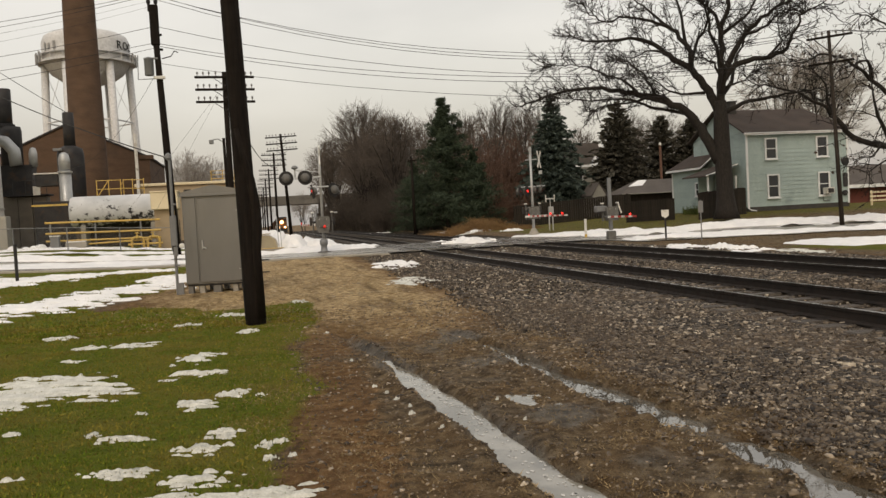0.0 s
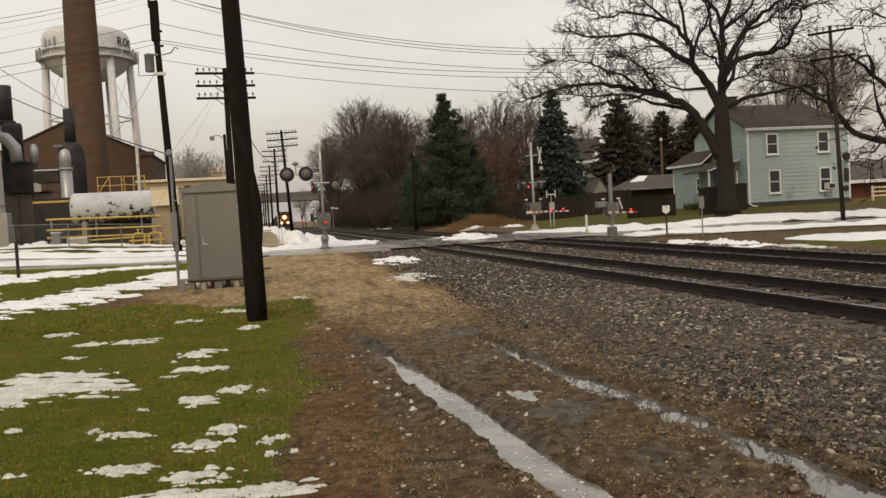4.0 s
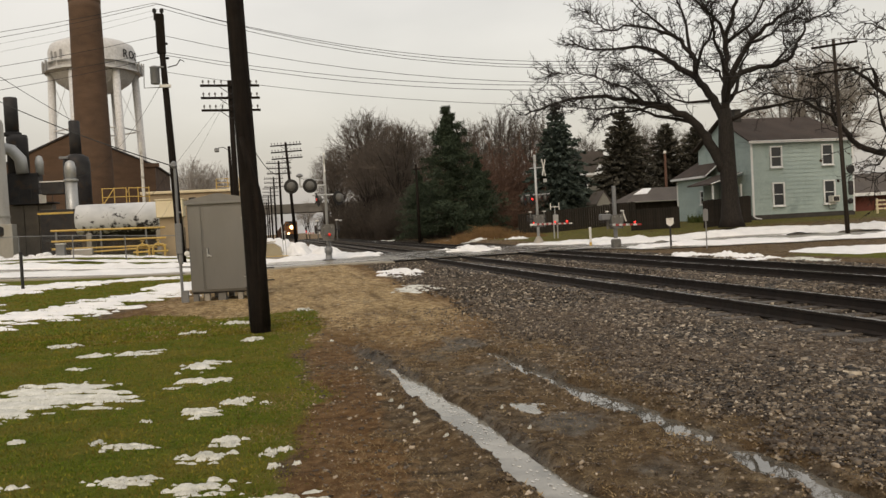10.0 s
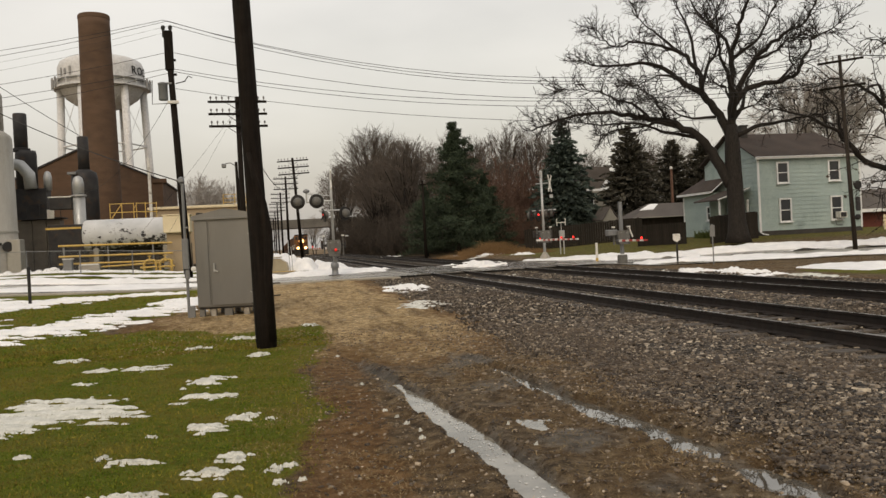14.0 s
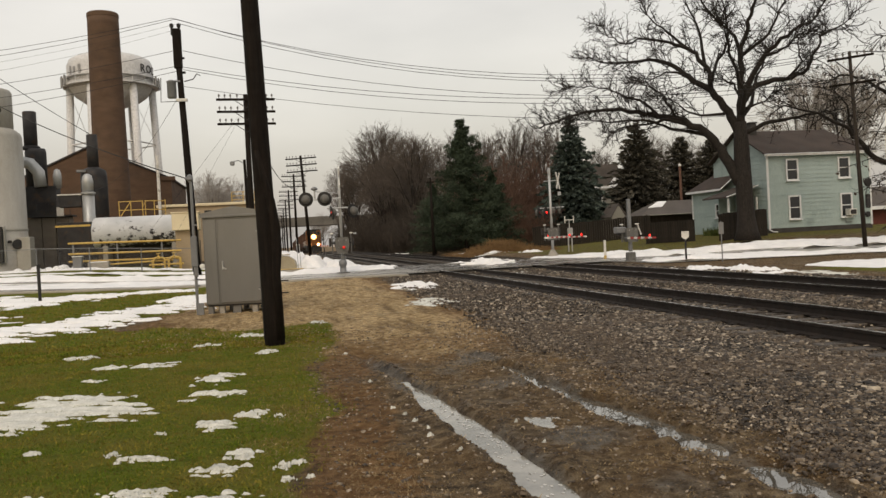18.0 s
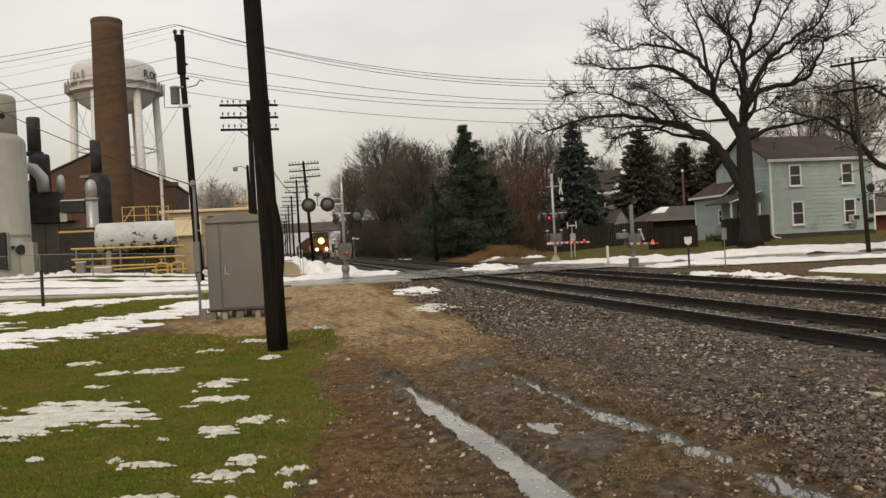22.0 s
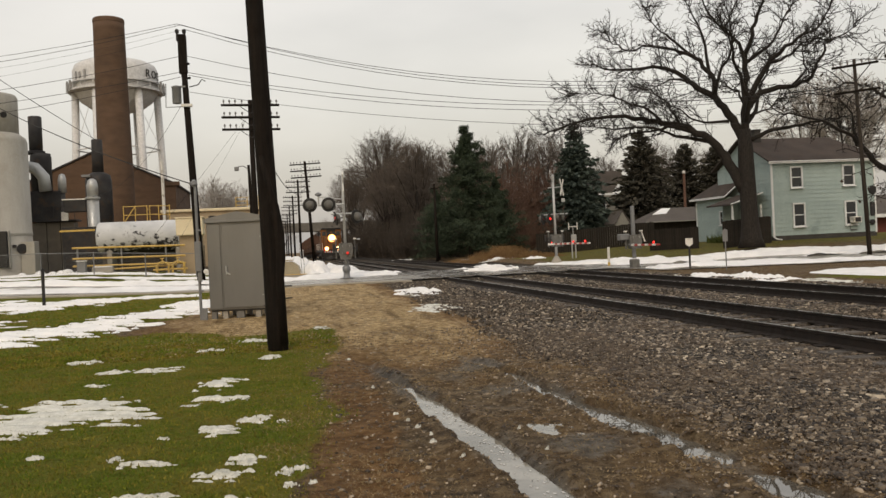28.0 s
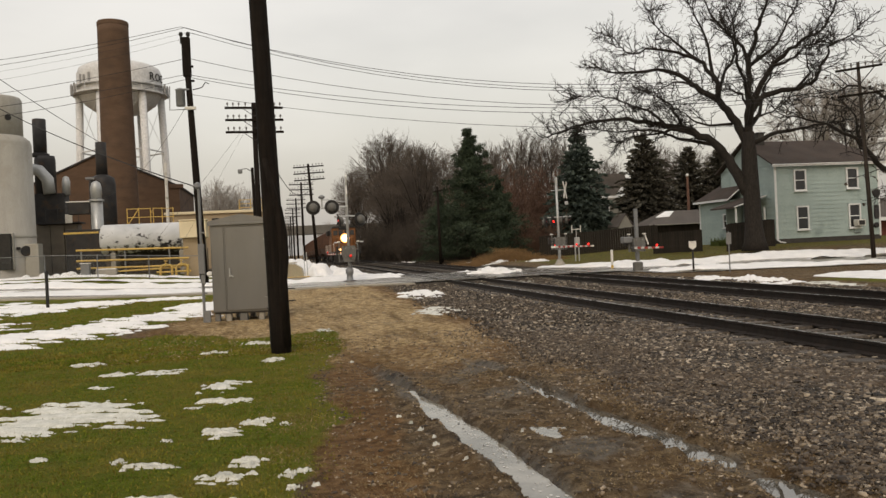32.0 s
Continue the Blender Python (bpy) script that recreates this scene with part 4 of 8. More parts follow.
def brush(seed, height, spread, stems, mat):
    """A thicket of thin bowed stems that fan out into twigs towards a rounded top."""
    rng = random.Random(seed)
    st = Sticks()
    for i in range(stems):
        w, r = rng.uniform(0, 2 * math.pi), spread * math.sqrt(rng.random())
        h = height * rng.uniform(0.55, 1.0) * (1 - 0.55 * (r / spread) ** 2)
        q = limb(rng, (math.cos(w) * r * 0.6, math.sin(w) * r * 0.6, -0.1), (math.cos(w) * 0.3, math.sin(w) * 0.3, 1), h, 6, 0.13, 0.02)
        st.line(q, 0.032, 0.012)
        twigs(rng, st, q, 0.028, ((1.8, (0.7, 1.8), 0.6, 0.16, 0.05, 0.25), (2.4, (0.35, 0.8), 0.6, 0.2, 0.03, 0.1)))
    return st.mesh("stems", mat)


def twigs(rng, st, pts, r, spec, level=0):
    """Side twigs along a line: for each level the count for a metre, the lengths, spread, wander, lift and the bare share at the foot."""
    if level >= len(spec):
        return
    num, ln, spread, wander, lift, gap = spec[level]
    total = sum((pts[i + 1] - pts[i]).length for i in range(len(pts) - 1))
    n = int(num * total * (1 - gap) + rng.random())
    for i in range(n):
        t = gap + (1 - gap) * (i + rng.random()) / n
        f = min(t * (len(pts) - 1), len(pts) - 1.001)
        k = int(f)
        p = pts[k].lerp(pts[k + 1], f - k)
        along = (pts[k + 1] - pts[k]).normalized()
        out = along.orthogonal()
        out.rotate(Matrix.Rotation(rng.uniform(0, 2 * math.pi), 3, along))
        a = spread * rng.uniform(0.6, 1.4)
        q = limb(rng, p, along * math.cos(a) + out * math.sin(a), rng.uniform(*ln), 5 if level == 0 else 3, wander, lift)
        st.line(q, r, r * 0.45)
        twigs(rng, st, q, r * 0.6, spec, level + 1)


def crown_tree(seed, height, width, trunk_r, low=0.25, limbs=10, secs=9, fans=8, mat=None, fine=0.016):
    """A leafless tree whose limbs fan out and end on a rounded crown."""
    rng = random.Random(seed)
    trunk, st = Shape(), Sticks()
    mid, rz, rx = height * (1 + low) / 2, height * (1 - low) / 2, width / 2
    tp = limb(rng, (0, 0, -0.3), (0, 0, 1), height * 0.36, 6, 0.05, 0)
    trunk.tube(tp, [trunk_r * (1.3 if i == 0 else 1 - 0.08 * i) for i in range(7)], 8)

    def curve(p, q, bow, n):
        c = p.lerp(q, 0.45) + Vector((0, 0, bow)) + Vector((rng.gauss(0, 0.3), rng.gauss(0, 0.3), 0))
        return [p.lerp(c, i / n).lerp(c.lerp(q, i / n), i / n) + Vector((rng.gauss(0, 0.10), rng.gauss(0, 0.10), rng.gauss(0, 0.08))) * (0 < i) for i in range(n + 1)]

    for i in range(limbs):
        az, el = i * 2.4 + rng.uniform(-0.4, 0.4), -0.25 + 1.65 * ((i + 0.5) / limbs) ** 0.8
        d = Vector((math.cos(az) * math.cos(el) * rx, math.sin(az) * math.cos(el) * rx, math.sin(el) * rz))
        p = tp[3].lerp(tp[6], (i + rng.random()) / limbs)
        q = curve(p, Vector((0, 0, mid)) + d * 0.58, height * 0.06, 7)
        r = trunk_r * rng.uniform(0.40, 0.58)
        trunk.tube(q, [r * (1 - 0.75 * k / 7) for k in range(8)], 6)
        for j in range(secs):
            f = 2.2 + 4.7 * (j + rng.random()) / secs
            k = int(min(f, 6))
            p2 = q[k].lerp(q[k + 1], min(f - k, 1))
            e = Vector((d.x / rx, d.y / rx, d.z / rz)).normalized() + Vector((rng.gauss(0, 0.42), rng.gauss(0, 0.42), rng.gauss(0, 0.34)))
            e.normalize()
            tip = Vector((0, 0, mid)) + Vector((e.x * rx, e.y * rx, e.z * rz)) * rng.uniform(0.80, 0.97)
            q2 = curve(p2, tip, 0.25, 4)
            r2 = max(r * 0.30, fine * 1.8)
            st.line(q2, r2, fine * 1.2)
            L = (tip - p2).length
            for m in range(fans):
                g = 0.8 + 3.1 * (m + rng.random()) / fans
                k2 = int(min(g, 3))
                p3 = q2[k2].lerp(q2[k2 + 1], min(g - k2, 1))
                dd = (tip - p2).normalized() * 0.9 + e * 0.5 + Vector((rng.gauss(0, 0.5), rng.gauss(0, 0.5), rng.gauss(0, 0.4)))
                q3 = limb(rng, p3, dd, min(L, height * 0.15) * rng.uniform(0.35, 0.7), 3, 0.14, 0.02)
                st.line(q3, fine * 1.1, fine * 0.7)
                for s in range(3):
                    b = q3[rng.randrange(3)].lerp(q3[3], rng.random() * 0.6)
                    st.line(limb(rng, b, dd.normalized() + Vector((rng.gauss(0, 0.6), rng.gauss(0, 0.6), rng.gauss(0, 0.5))), height * rng.uniform(0.025, 0.055), 2, 0.15, 0.02), fine * 0.8, fine * 0.5)
    return trunk.mesh("trunk", bark, True), st.mesh("crown", mat or twig_mat)


OAK_TWIGS = ((3.3, (0.6, 1.9), 0.80, 0.21, 0.09, 0.24), (4.2, (0.35, 0.95), 0.72, 0.23, 0.06, 0.10), (6.0, (0.15, 0.45), 0.75, 0.30, 0.03, 0.08))


def gnarled_limb(t, st, rng, P, r, spec):
    """One bent limb through its points, with its twigs; they crowd towards its end."""
    fine = []
    for i in range(len(P) - 1):
        p0, p1, p2, p3 = P[max(i - 1, 0)], P[i], P[i + 1], P[min(i + 2, len(P) - 1)]
        for k in range(3):
            u = k / 3
            q = 0.5 * ((2 * p1) + (p2 - p0) * u + (2 * p0 - 5 * p1 + 4 * p2 - p3) * u * u + (3 * p1 - p0 - 3 * p2 + p3) * u ** 3)
            fine.append(q + Vector((rng.gauss(0, 0.06), rng.gauss(0, 0.06), rng.gauss(0, 0.06))) * (i > 0))
    fine.append(P[-1])
    n = len(fine) - 1
    part("limb", Shape().tube(fine, [max(r * (1 - 0.88 * (k / n) ** 0.75), 0.03) for k in range(n + 1)], 9), bark, t, smooth=True)
    twigs(rng, st, fine, 0.037, spec)
    twigs(rng, st, fine[n * 2 // 3:], 0.029, spec)
    twigs(rng, st, fine[n * 5 // 6:], 0.026, spec[:2])


def oak():
    """The great bare tree in the front yard; its main limbs are laid out one by one: reach aside, height, depth."""
    rng = random.Random(11)
    z0 = gz(29.0, 47.5) - 0.05
    t = thing("bare_oak_tree", pose(29.0, 47.5, z0), "huge leafless spreading oak in front of the house", "tree")
    th = math.radians(-31.4)
    aside, away = Vector((math.cos(th), math.sin(th), 0)), Vector((-math.sin(th), math.cos(th), 0))
    st = Sticks()

    def at(u, h, w):
        return aside * u + away * w + Vector((0, 0, h - z0))

    def bough(r, *ctrl):
        gnarled_limb(t, st, rng, [at(*c) for c in ctrl], r * 0.88, OAK_TWIGS)

    trunk = Shape()
    base = [at(0.0, 0.5, 0), at(0.0, 1.1, 0), at(-0.02, 2.0, 0), at(-0.05, 3.4, 0), at(-0.10, 5.1, 0), at(-0.10, 6.6, 0), at(-0.10, 7.9, 0)]
    trunk.tube(base, [0.84, 0.64, 0.53, 0.51, 0.50, 0.46, 0.36], 18)
    part("trunk", trunk, bark, t, smooth=True)
    bough(0.42, (-0.3, 4.1, 0.0), (-1.1, 5.9, -0.1), (-1.7, 6.9, -0.2), (-2.6, 7.7, -0.4), (-3.7, 8.3, -0.5), (-5.0, 8.7, -0.7), (-6.3, 9.0, -0.8), (-7.8, 9.3, -1.0), (-9.5, 9.3, -1.1), (-10.9, 8.9, -1.3), (-12.5, 8.5, -1.5))
    bough(0.17, (-2.8, 7.8, -0.3), (-4.2, 8.3, -0.7), (-5.5, 8.3, -1.2), (-6.9, 8.5, -1.8), (-8.4, 8.5, -2.4), (-10.0, 8.7, -3.0))
    bough(0.15, (-2.3, 7.3, -0.3), (-4.3, 7.9, 0.1), (-6.0, 8.4, 0.5), (-7.9, 8.1, 1.0), (-8.8, 8.2, 1.6))
    bough(0.13, (-5.0, 8.7, -0.6), (-5.8, 9.6, -0.3), (-6.9, 10.2, 0.2), (-8.4, 11.0, 0.7), (-10.1, 11.4, 1.2), (-11.6, 11.5, 1.8))
    bough(0.12, (-3.9, 8.4, -0.5), (-4.4, 9.5, -0.8), (-5.1, 10.3, -1.2), (-5.5, 10.6, -1.7), (-6.4, 10.9, -2.2))
    bough(0.37, (-0.2, 7.3, 0.0), (-0.6, 8.2, 0.1), (-1.3, 9.4, 0.2), (-2.0, 10.3, 0.3), (-3.1, 11.1, 0.4), (-4.0, 11.9, 0.5), (-5.1, 12.4, 0.6), (-6.7, 12.6, 0.7), (-8.1, 12.7, 0.9), (-9.5, 13.3, 1.0))
    bough(0.22, (-1.8, 10.2, 0.2), (-1.8, 11.2, 0.4), (-2.4, 12.3, 0.7), (-3.2, 13.1, 1.0), (-4.2, 13.6, 1.3), (-5.8, 14.1, 1.7), (-7.2, 14.1, 2.0), (-8.3, 14.8, 2.4), (-8.9, 15.8, 2.8))
    bough(0.15, (-1.8, 10.2, 0.2), (-1.4, 11.5, -0.1), (-0.8, 12.6, -0.6), (-0.5, 13.8, -1.1), (-0.8, 15.0, -1.6), (-1.0, 16.0, -2.2))
    bough(0.15, (-2.0, 11.4, 0.6), (-2.2, 12.9, 0.8), (-2.3, 14.1, 1.0), (-2.8, 15.6, 1.3), (-3.3, 16.7, 1.5), (-3.7, 17.8, 1.8))
    bough(0.11, (-3.1, 11.2, 0.5), (-4.2, 11.5, 0.0), (-5.2, 11.1, -0.5), (-5.9, 10.7, -1.2))
    bough(0.13, (-3.2, 13.1, 1.0), (-4.4, 14.5, 1.7), (-5.4, 15.6, 2.5), (-6.2, 17.2, 3.5))
    bough(0.13, (-1.0, 8.5, 0.1), (-2.0, 8.5, -0.3), (-3.1, 8.7, -0.7), (-4.0, 9.5, -1.2), (-4.6, 9.7, -1.8))
    bough(0.34, (-0.1, 7.5, 0.0), (0.0, 9.0, 0.0), (0.1, 10.8, 0.1), (0.1, 12.1, 0.2), (0.6, 13.8, 0.3), (1.0, 14.9, 0.3), (1.4, 16.1, 0.4), (1.5, 17.3, 0.5))
    bough(0.16, (0.1, 12.1, 0.3), (-0.2, 13.2, -0.0), (-0.9, 14.0, -0.5), (-1.6, 14.7, -0.9), (-2.2, 15.8, -1.5), (-2.6, 16.8, -2.0))
    bough(0.12, (0.0, 9.4, 0.1), (-0.5, 10.3, -0.2), (-1.0, 10.6, -0.7), (-1.9, 10.6, -1.2))
    bough(0.15, (0.2, 12.1, 0.3), (1.4, 13.0, 0.6), (2.3, 14.3, 1.0), (2.9, 15.4, 1.5), (3.3, 16.7, 2.0))
    bough(0.25, (0.2, 9.6, 0.1), (0.8, 10.8, -0.1), (1.5, 11.8, -0.3), (2.4, 12.6, -0.6), (3.2, 13.0, -0.9), (4.2, 13.5, -1.2), (4.8, 14.3, -1.5), (5.0, 15.2, -1.8))
    bough(0.13, (1.5, 11.7, -0.8), (2.5, 11.8, -1.4), (3.3, 12.3, -2.2), (4.2, 12.4, -3.0))
    bough(0.26, (0.1, 9.1, 0.0), (0.9, 10.1, 0.1), (2.0, 10.3, 0.3), (3.0, 10.4, 0.5), (3.9, 10.9, 0.7), (4.3, 11.7, 0.9), (4.9, 12.8, 1.1), (5.6, 13.3, 1.3), (6.6, 13.8, 1.5))
    bough(0.12, (2.8, 10.4, 0.6), (3.6, 11.4, 1.1), (3.5, 12.6, 1.8), (4.1, 13.6, 2.5))
    bough(0.2, (0.2, 7.2, 0.0), (1.3, 7.6, -0.1), (2.4, 7.8, -0.3), (3.7, 7.9, -0.5), (4.7, 8.0, -0.8), (5.5, 8.0, -1.0))
    bough(0.11, (0.2, 8.7, 0.1), (1.4, 9.2, 0.7), (2.1, 9.8, 1.5))
    # limbs that reach towards the street and back over the yard
    bough(0.22, (0.0, 8.3, -0.1), (0.2, 9.6, -1.2), (-0.4, 11.2, -2.8), (-0.6, 12.4, -4.4), (-1.2, 13.6, -5.6))
    bough(0.20, (-0.2, 8.0, 0.2), (0.6, 9.2, 1.6), (0.9, 10.8, 3.0), (1.6, 12.2, 4.4), (1.8, 13.4, 5.6))
    o = new("fine_branching", st.mesh("fine_branching", bark))
    o.parent = t
    tagged(o, kind="stuff")


oak()
# ---------- shared materials of built things ----------
pole_wood = surface("dark_creosoted_pole", (0.006, 0.005, 0.004), (0.018, 0.013, 0.010), 3, 40, 0.9, 0, 0.6, 0.15, stretch=(6, 6, 0.5))
galv = surface("galvanised_steel", (0.165, 0.172, 0.178), (0.215, 0.222, 0.228), 0.8, 60, 0.5, 0.3, 0.03, dirt=(0.13, 0.132, 0.130), dirt_scale=0.9, dirt_at=(0.55, 0.85))
alum = surface("dull_aluminium", (0.36, 0.37, 0.37), (0.46, 0.47, 0.47), 2.0, 70, 0.45, 0.5, 0.05)
black_paint = surface("black_paint", (0.012, 0.012, 0.012), (0.03, 0.028, 0.026), 5, 50, 0.6, 0, 0.1)
white_paint = surface("weathered_white_paint", (0.55, 0.54, 0.51), (0.75, 0.74, 0.70), 2, 50, 0.6, 0, 0.1, dirt=(0.30, 0.27, 0.22), dirt_scale=2.5)
brick_red = surface("brick", (0.084, 0.052, 0.034), (0.122, 0.076, 0.050), 0.5, 14, 0.9, 0, 0.3, stretch=(1, 1, 3), dirt=(0.080, 0.054, 0.040), dirt_scale=0.25)
dark_metal = surface("sooty_steel", (0.018, 0.018, 0.02), (0.05, 0.048, 0.048), 1.5, 40, 0.65, 0.2, 0.2, dirt=(0.07, 0.045, 0.03), dirt_scale=1.2)
silo_paint = surface("dirty_white_silo_paint", (0.31, 0.298, 0.268), (0.40, 0.386, 0.35), 0.7, 30, 0.65, 0, 0.1, dirt=(0.31, 0.29, 0.25), dirt_scale=0.7, stretch=(2, 2, 0.4))
tan_paint = surface("tan_cladding", (0.30, 0.235, 0.155), (0.385, 0.305, 0.205), 1.0, 30, 0.7, 0, 0.1, dirt=(0.24, 0.175, 0.11), dirt_scale=0.6)
cream_paint = surface("cream_panel", (0.62, 0.53, 0.36), (0.74, 0.65, 0.46), 0.8, 30, 0.6, 0, 0.05)
yellow_paint = surface("yellow_safety_paint", (0.48, 0.31, 0.075), (0.60, 0.42, 0.13), 3, 50, 0.55, 0, 0.1, dirt=(0.26, 0.18, 0.08), dirt_scale=3)
concrete = surface("concrete", (0.24, 0.225, 0.195), (0.36, 0.335, 0.29), 1.5, 45, 0.85, 0, 0.3, dirt=(0.15, 0.135, 0.11), dirt_scale=0.7)
shingle = surface("brown_shingles", (0.044, 0.034, 0.029), (0.082, 0.063, 0.054), 0.8, 22, 0.9, 0, 0.4, vary=0.25)
cable = surface("black_cable", (0.01, 0.01, 0.01), (0.03, 0.03, 0.03), 5, 50, 0.7, 0, 0.05)
insulator = surface("grey_insulator", (0.10, 0.10, 0.10), (0.20, 0.20, 0.20), 5, 50, 0.35, 0, 0.05)
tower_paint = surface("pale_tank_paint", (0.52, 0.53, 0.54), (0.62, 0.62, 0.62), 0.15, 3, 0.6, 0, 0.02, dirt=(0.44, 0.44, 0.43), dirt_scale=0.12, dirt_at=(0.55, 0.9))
glass = Nodes("dark_window_glass").done((0.02, 0.022, 0.024), 0.08, 0, 0.6)


# dark tone for the shaded underside of the storage tank
tank_shade = surface("tank_underside_shade", (0.075, 0.064, 0.053), (0.125, 0.107, 0.088), 1.5, 30, 0.9, 0, 0.2)


def peeling():
    n = Nodes("peeling_white_tank_paint")
    n.world_co()
    m = n.noise(2.1, 8, 0.78, n.stretch((1, 1, 1.2)))
    m = n.math("ADD", m, n.math("MULTIPLY", n.math("SUBTRACT", n.noise(0.42, 2), 0.5), 0.55))
    low = n.math("ADD", m, n.math("MULTIPLY", n.math("SUBTRACT", 3.35, n.axis(2)), 0.11))
    flake = n.ramp(low, [(0.55, 0.0), (0.57, 1.0)])
    base = n.ramp(n.noise(0.8, 4), [(0.3, (0.42, 0.44, 0.46)), (0.7, (0.58, 0.595, 0.61))])
    return n.done(n.mix(flake, base, (0.035, 0.033, 0.035)), 0.6, 0, 0.3)


tank_paint = peeling()
red_glow = glow("red_signal_glow", (1.0, 0.02, 0.015), 2.0)
red_dim = glow("dim_red_signal_glow", (0.8, 0.03, 0.02), 0.16)
red_dark = surface("unlit_red_lens", (0.10, 0.008, 0.006), (0.14, 0.012, 0.01), 3, 30, 0.3, 0, 0.02)
head_glow = glow("headlight_bulb", (1.0, 0.72, 0.36), 110.0)
lens_glow = glow("headlight_lens", (1.0, 0.62, 0.28), 4.0)
# glow of an added ring that stands for the halo round the lamps
halo_glow = glow("headlight_halo", (1.0, 0.42, 0.12), 1.3)


def sag(p, q, drop, n=14):
    """Points of a wire hanging between p and q."""
    p, q = Vector(p), Vector(q)
    return [p.lerp(q, i / n) - Vector((0, 0, drop * 4 * (i / n) * (1 - i / n))) for i in range(n + 1)]


def wire(p, q, drop, r=0.012, label="black overhead wire strung between poles"):
    p = Vector(p)
    pts = [v - p for v in sag(p, q, drop)]
    return solid("overhead_wire", Shape().tube(pts, r, 4), cable, Matrix.Translation(p), label, "wire", "overhead wires")


# ---------- left: works behind the fence ----------
def works():
    # gabled brick boiler house
    b = thing("brick_boiler_house", pose(-20.7, 105, 0.8), "brown brick boiler house with a gabled end", "building")
    hw, ez, rz, dp = 9.0, 9.6, 13.7, 17.0
    part("wall", Shape().prism([(-hw, 0), (hw, 0), (hw, ez), (0, rz), (-hw, ez)], 0, dp), brick_red, b)
    for s in (-1, 1):
        sl = math.atan2(rz - ez, hw)
        m = pose(s * hw / 2, dp / 2, (ez + rz) / 2 + 0.12, 0, math.degrees(sl) * s, 0)
        part("roof_slope", Shape().box((0, 0, 0), (math.hypot(hw, rz - ez) + 0.4, dp + 0.3, 0.22), 0.03), dark_metal, b, "dark roofing", at=m)
    part("coping", Shape().box((hw - 0.3, -0.06, ez + 0.1), (1.6, 0.3, 0.5), 0.03), brick_red, b)
    # chimney
    c = thing("brick_chimney", pose(-16.65, 95.0, 0.8), "tall tapering round brown brick chimney stack", "chimney")
    part("shaft", Shape().lathe([(1.96, 0), (1.88, 2), (1.59, 25.4), (1.59, 26.2)], 32), brick_red, c, smooth=True)
    part("cap", Shape().lathe([(1.59, 26.2), (1.62, 26.25), (1.62, 26.6), (1.55, 26.7), (1.25, 26.7), (1.25, 25.0)], 32), brick_red, c)
    # water tower
    w = thing("water_tower", pose(-25.2, 148, 0.5), "pale grey water tower on tall tubular legs", "water tower")
    k = 0.85
    prof = [(0.3, 25.6), (2.5 * k, 25.8), (4.8 * k, 26.4), (6.6 * k, 27.5), (7.6 * k, 28.7), (7.95 * k, 29.5), (7.95 * k, 32.4), (7.5 * k, 33.4), (6.2 * k, 34.0), (4.0 * k, 34.5), (1.6 * k, 34.8), (0.4, 34.9)]
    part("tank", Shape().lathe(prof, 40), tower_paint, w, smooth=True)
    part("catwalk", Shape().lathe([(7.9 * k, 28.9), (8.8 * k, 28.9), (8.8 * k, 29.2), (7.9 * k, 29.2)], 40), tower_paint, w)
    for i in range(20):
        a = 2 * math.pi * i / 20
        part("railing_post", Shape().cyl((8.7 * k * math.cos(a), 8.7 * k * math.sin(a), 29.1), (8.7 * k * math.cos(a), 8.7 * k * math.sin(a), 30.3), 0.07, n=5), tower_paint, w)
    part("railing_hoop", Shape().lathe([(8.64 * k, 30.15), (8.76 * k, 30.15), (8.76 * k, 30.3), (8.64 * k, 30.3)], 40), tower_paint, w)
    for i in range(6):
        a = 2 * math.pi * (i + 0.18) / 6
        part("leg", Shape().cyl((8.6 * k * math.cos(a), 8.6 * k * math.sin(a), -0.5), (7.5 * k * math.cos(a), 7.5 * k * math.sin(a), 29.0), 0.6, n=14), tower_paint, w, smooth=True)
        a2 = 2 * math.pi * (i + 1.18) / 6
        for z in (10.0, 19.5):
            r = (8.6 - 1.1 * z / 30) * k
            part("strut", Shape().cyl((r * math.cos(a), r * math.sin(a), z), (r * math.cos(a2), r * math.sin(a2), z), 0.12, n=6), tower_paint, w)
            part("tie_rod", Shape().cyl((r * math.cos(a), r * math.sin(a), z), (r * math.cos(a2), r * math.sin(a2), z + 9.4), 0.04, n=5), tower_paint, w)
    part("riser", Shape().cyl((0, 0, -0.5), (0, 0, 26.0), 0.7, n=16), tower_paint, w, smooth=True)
    # the lettering that shows on the tank; the rest is out of sight
    face = math.atan2(-148, 25.2)
    for ch, off in (("R", 46.0), ("O", 59.0), ("C", 71.0)):
        cu = bpy.data.curves.new("letter", "FONT")
        cu.body, cu.size, cu.extrude, cu.align_x = ch, 1.85, 0.03, "CENTER"
        a = face + math.radians(off)
        o = new("letter", cu)
        o.data.materials.append(black_paint)
        o.parent = w
        o.matrix_basis = pose(6.86 * math.cos(a), 6.86 * math.sin(a), 30.95, 90, 0, math.degrees(a) + 90)
    # worn lettering beside the stack, too faint to read, and aerials on the catwalk
    faded = surface("faded_letter_paint", (0.22, 0.22, 0.22), (0.34, 0.34, 0.34), 1, 20, 0.7)
    for off, h in ((-62, 1.5), (-53, 1.0), (-43, 1.5)):
        a = face + math.radians(off)
        part("faded_letter_bar", Shape().box((0, 0, 0), (0.5, 0.05, h), 0.01), faded, w, at=pose(6.84 * math.cos(a), 6.84 * math.sin(a), 31.2, 0, 0, math.degrees(a) + 90))
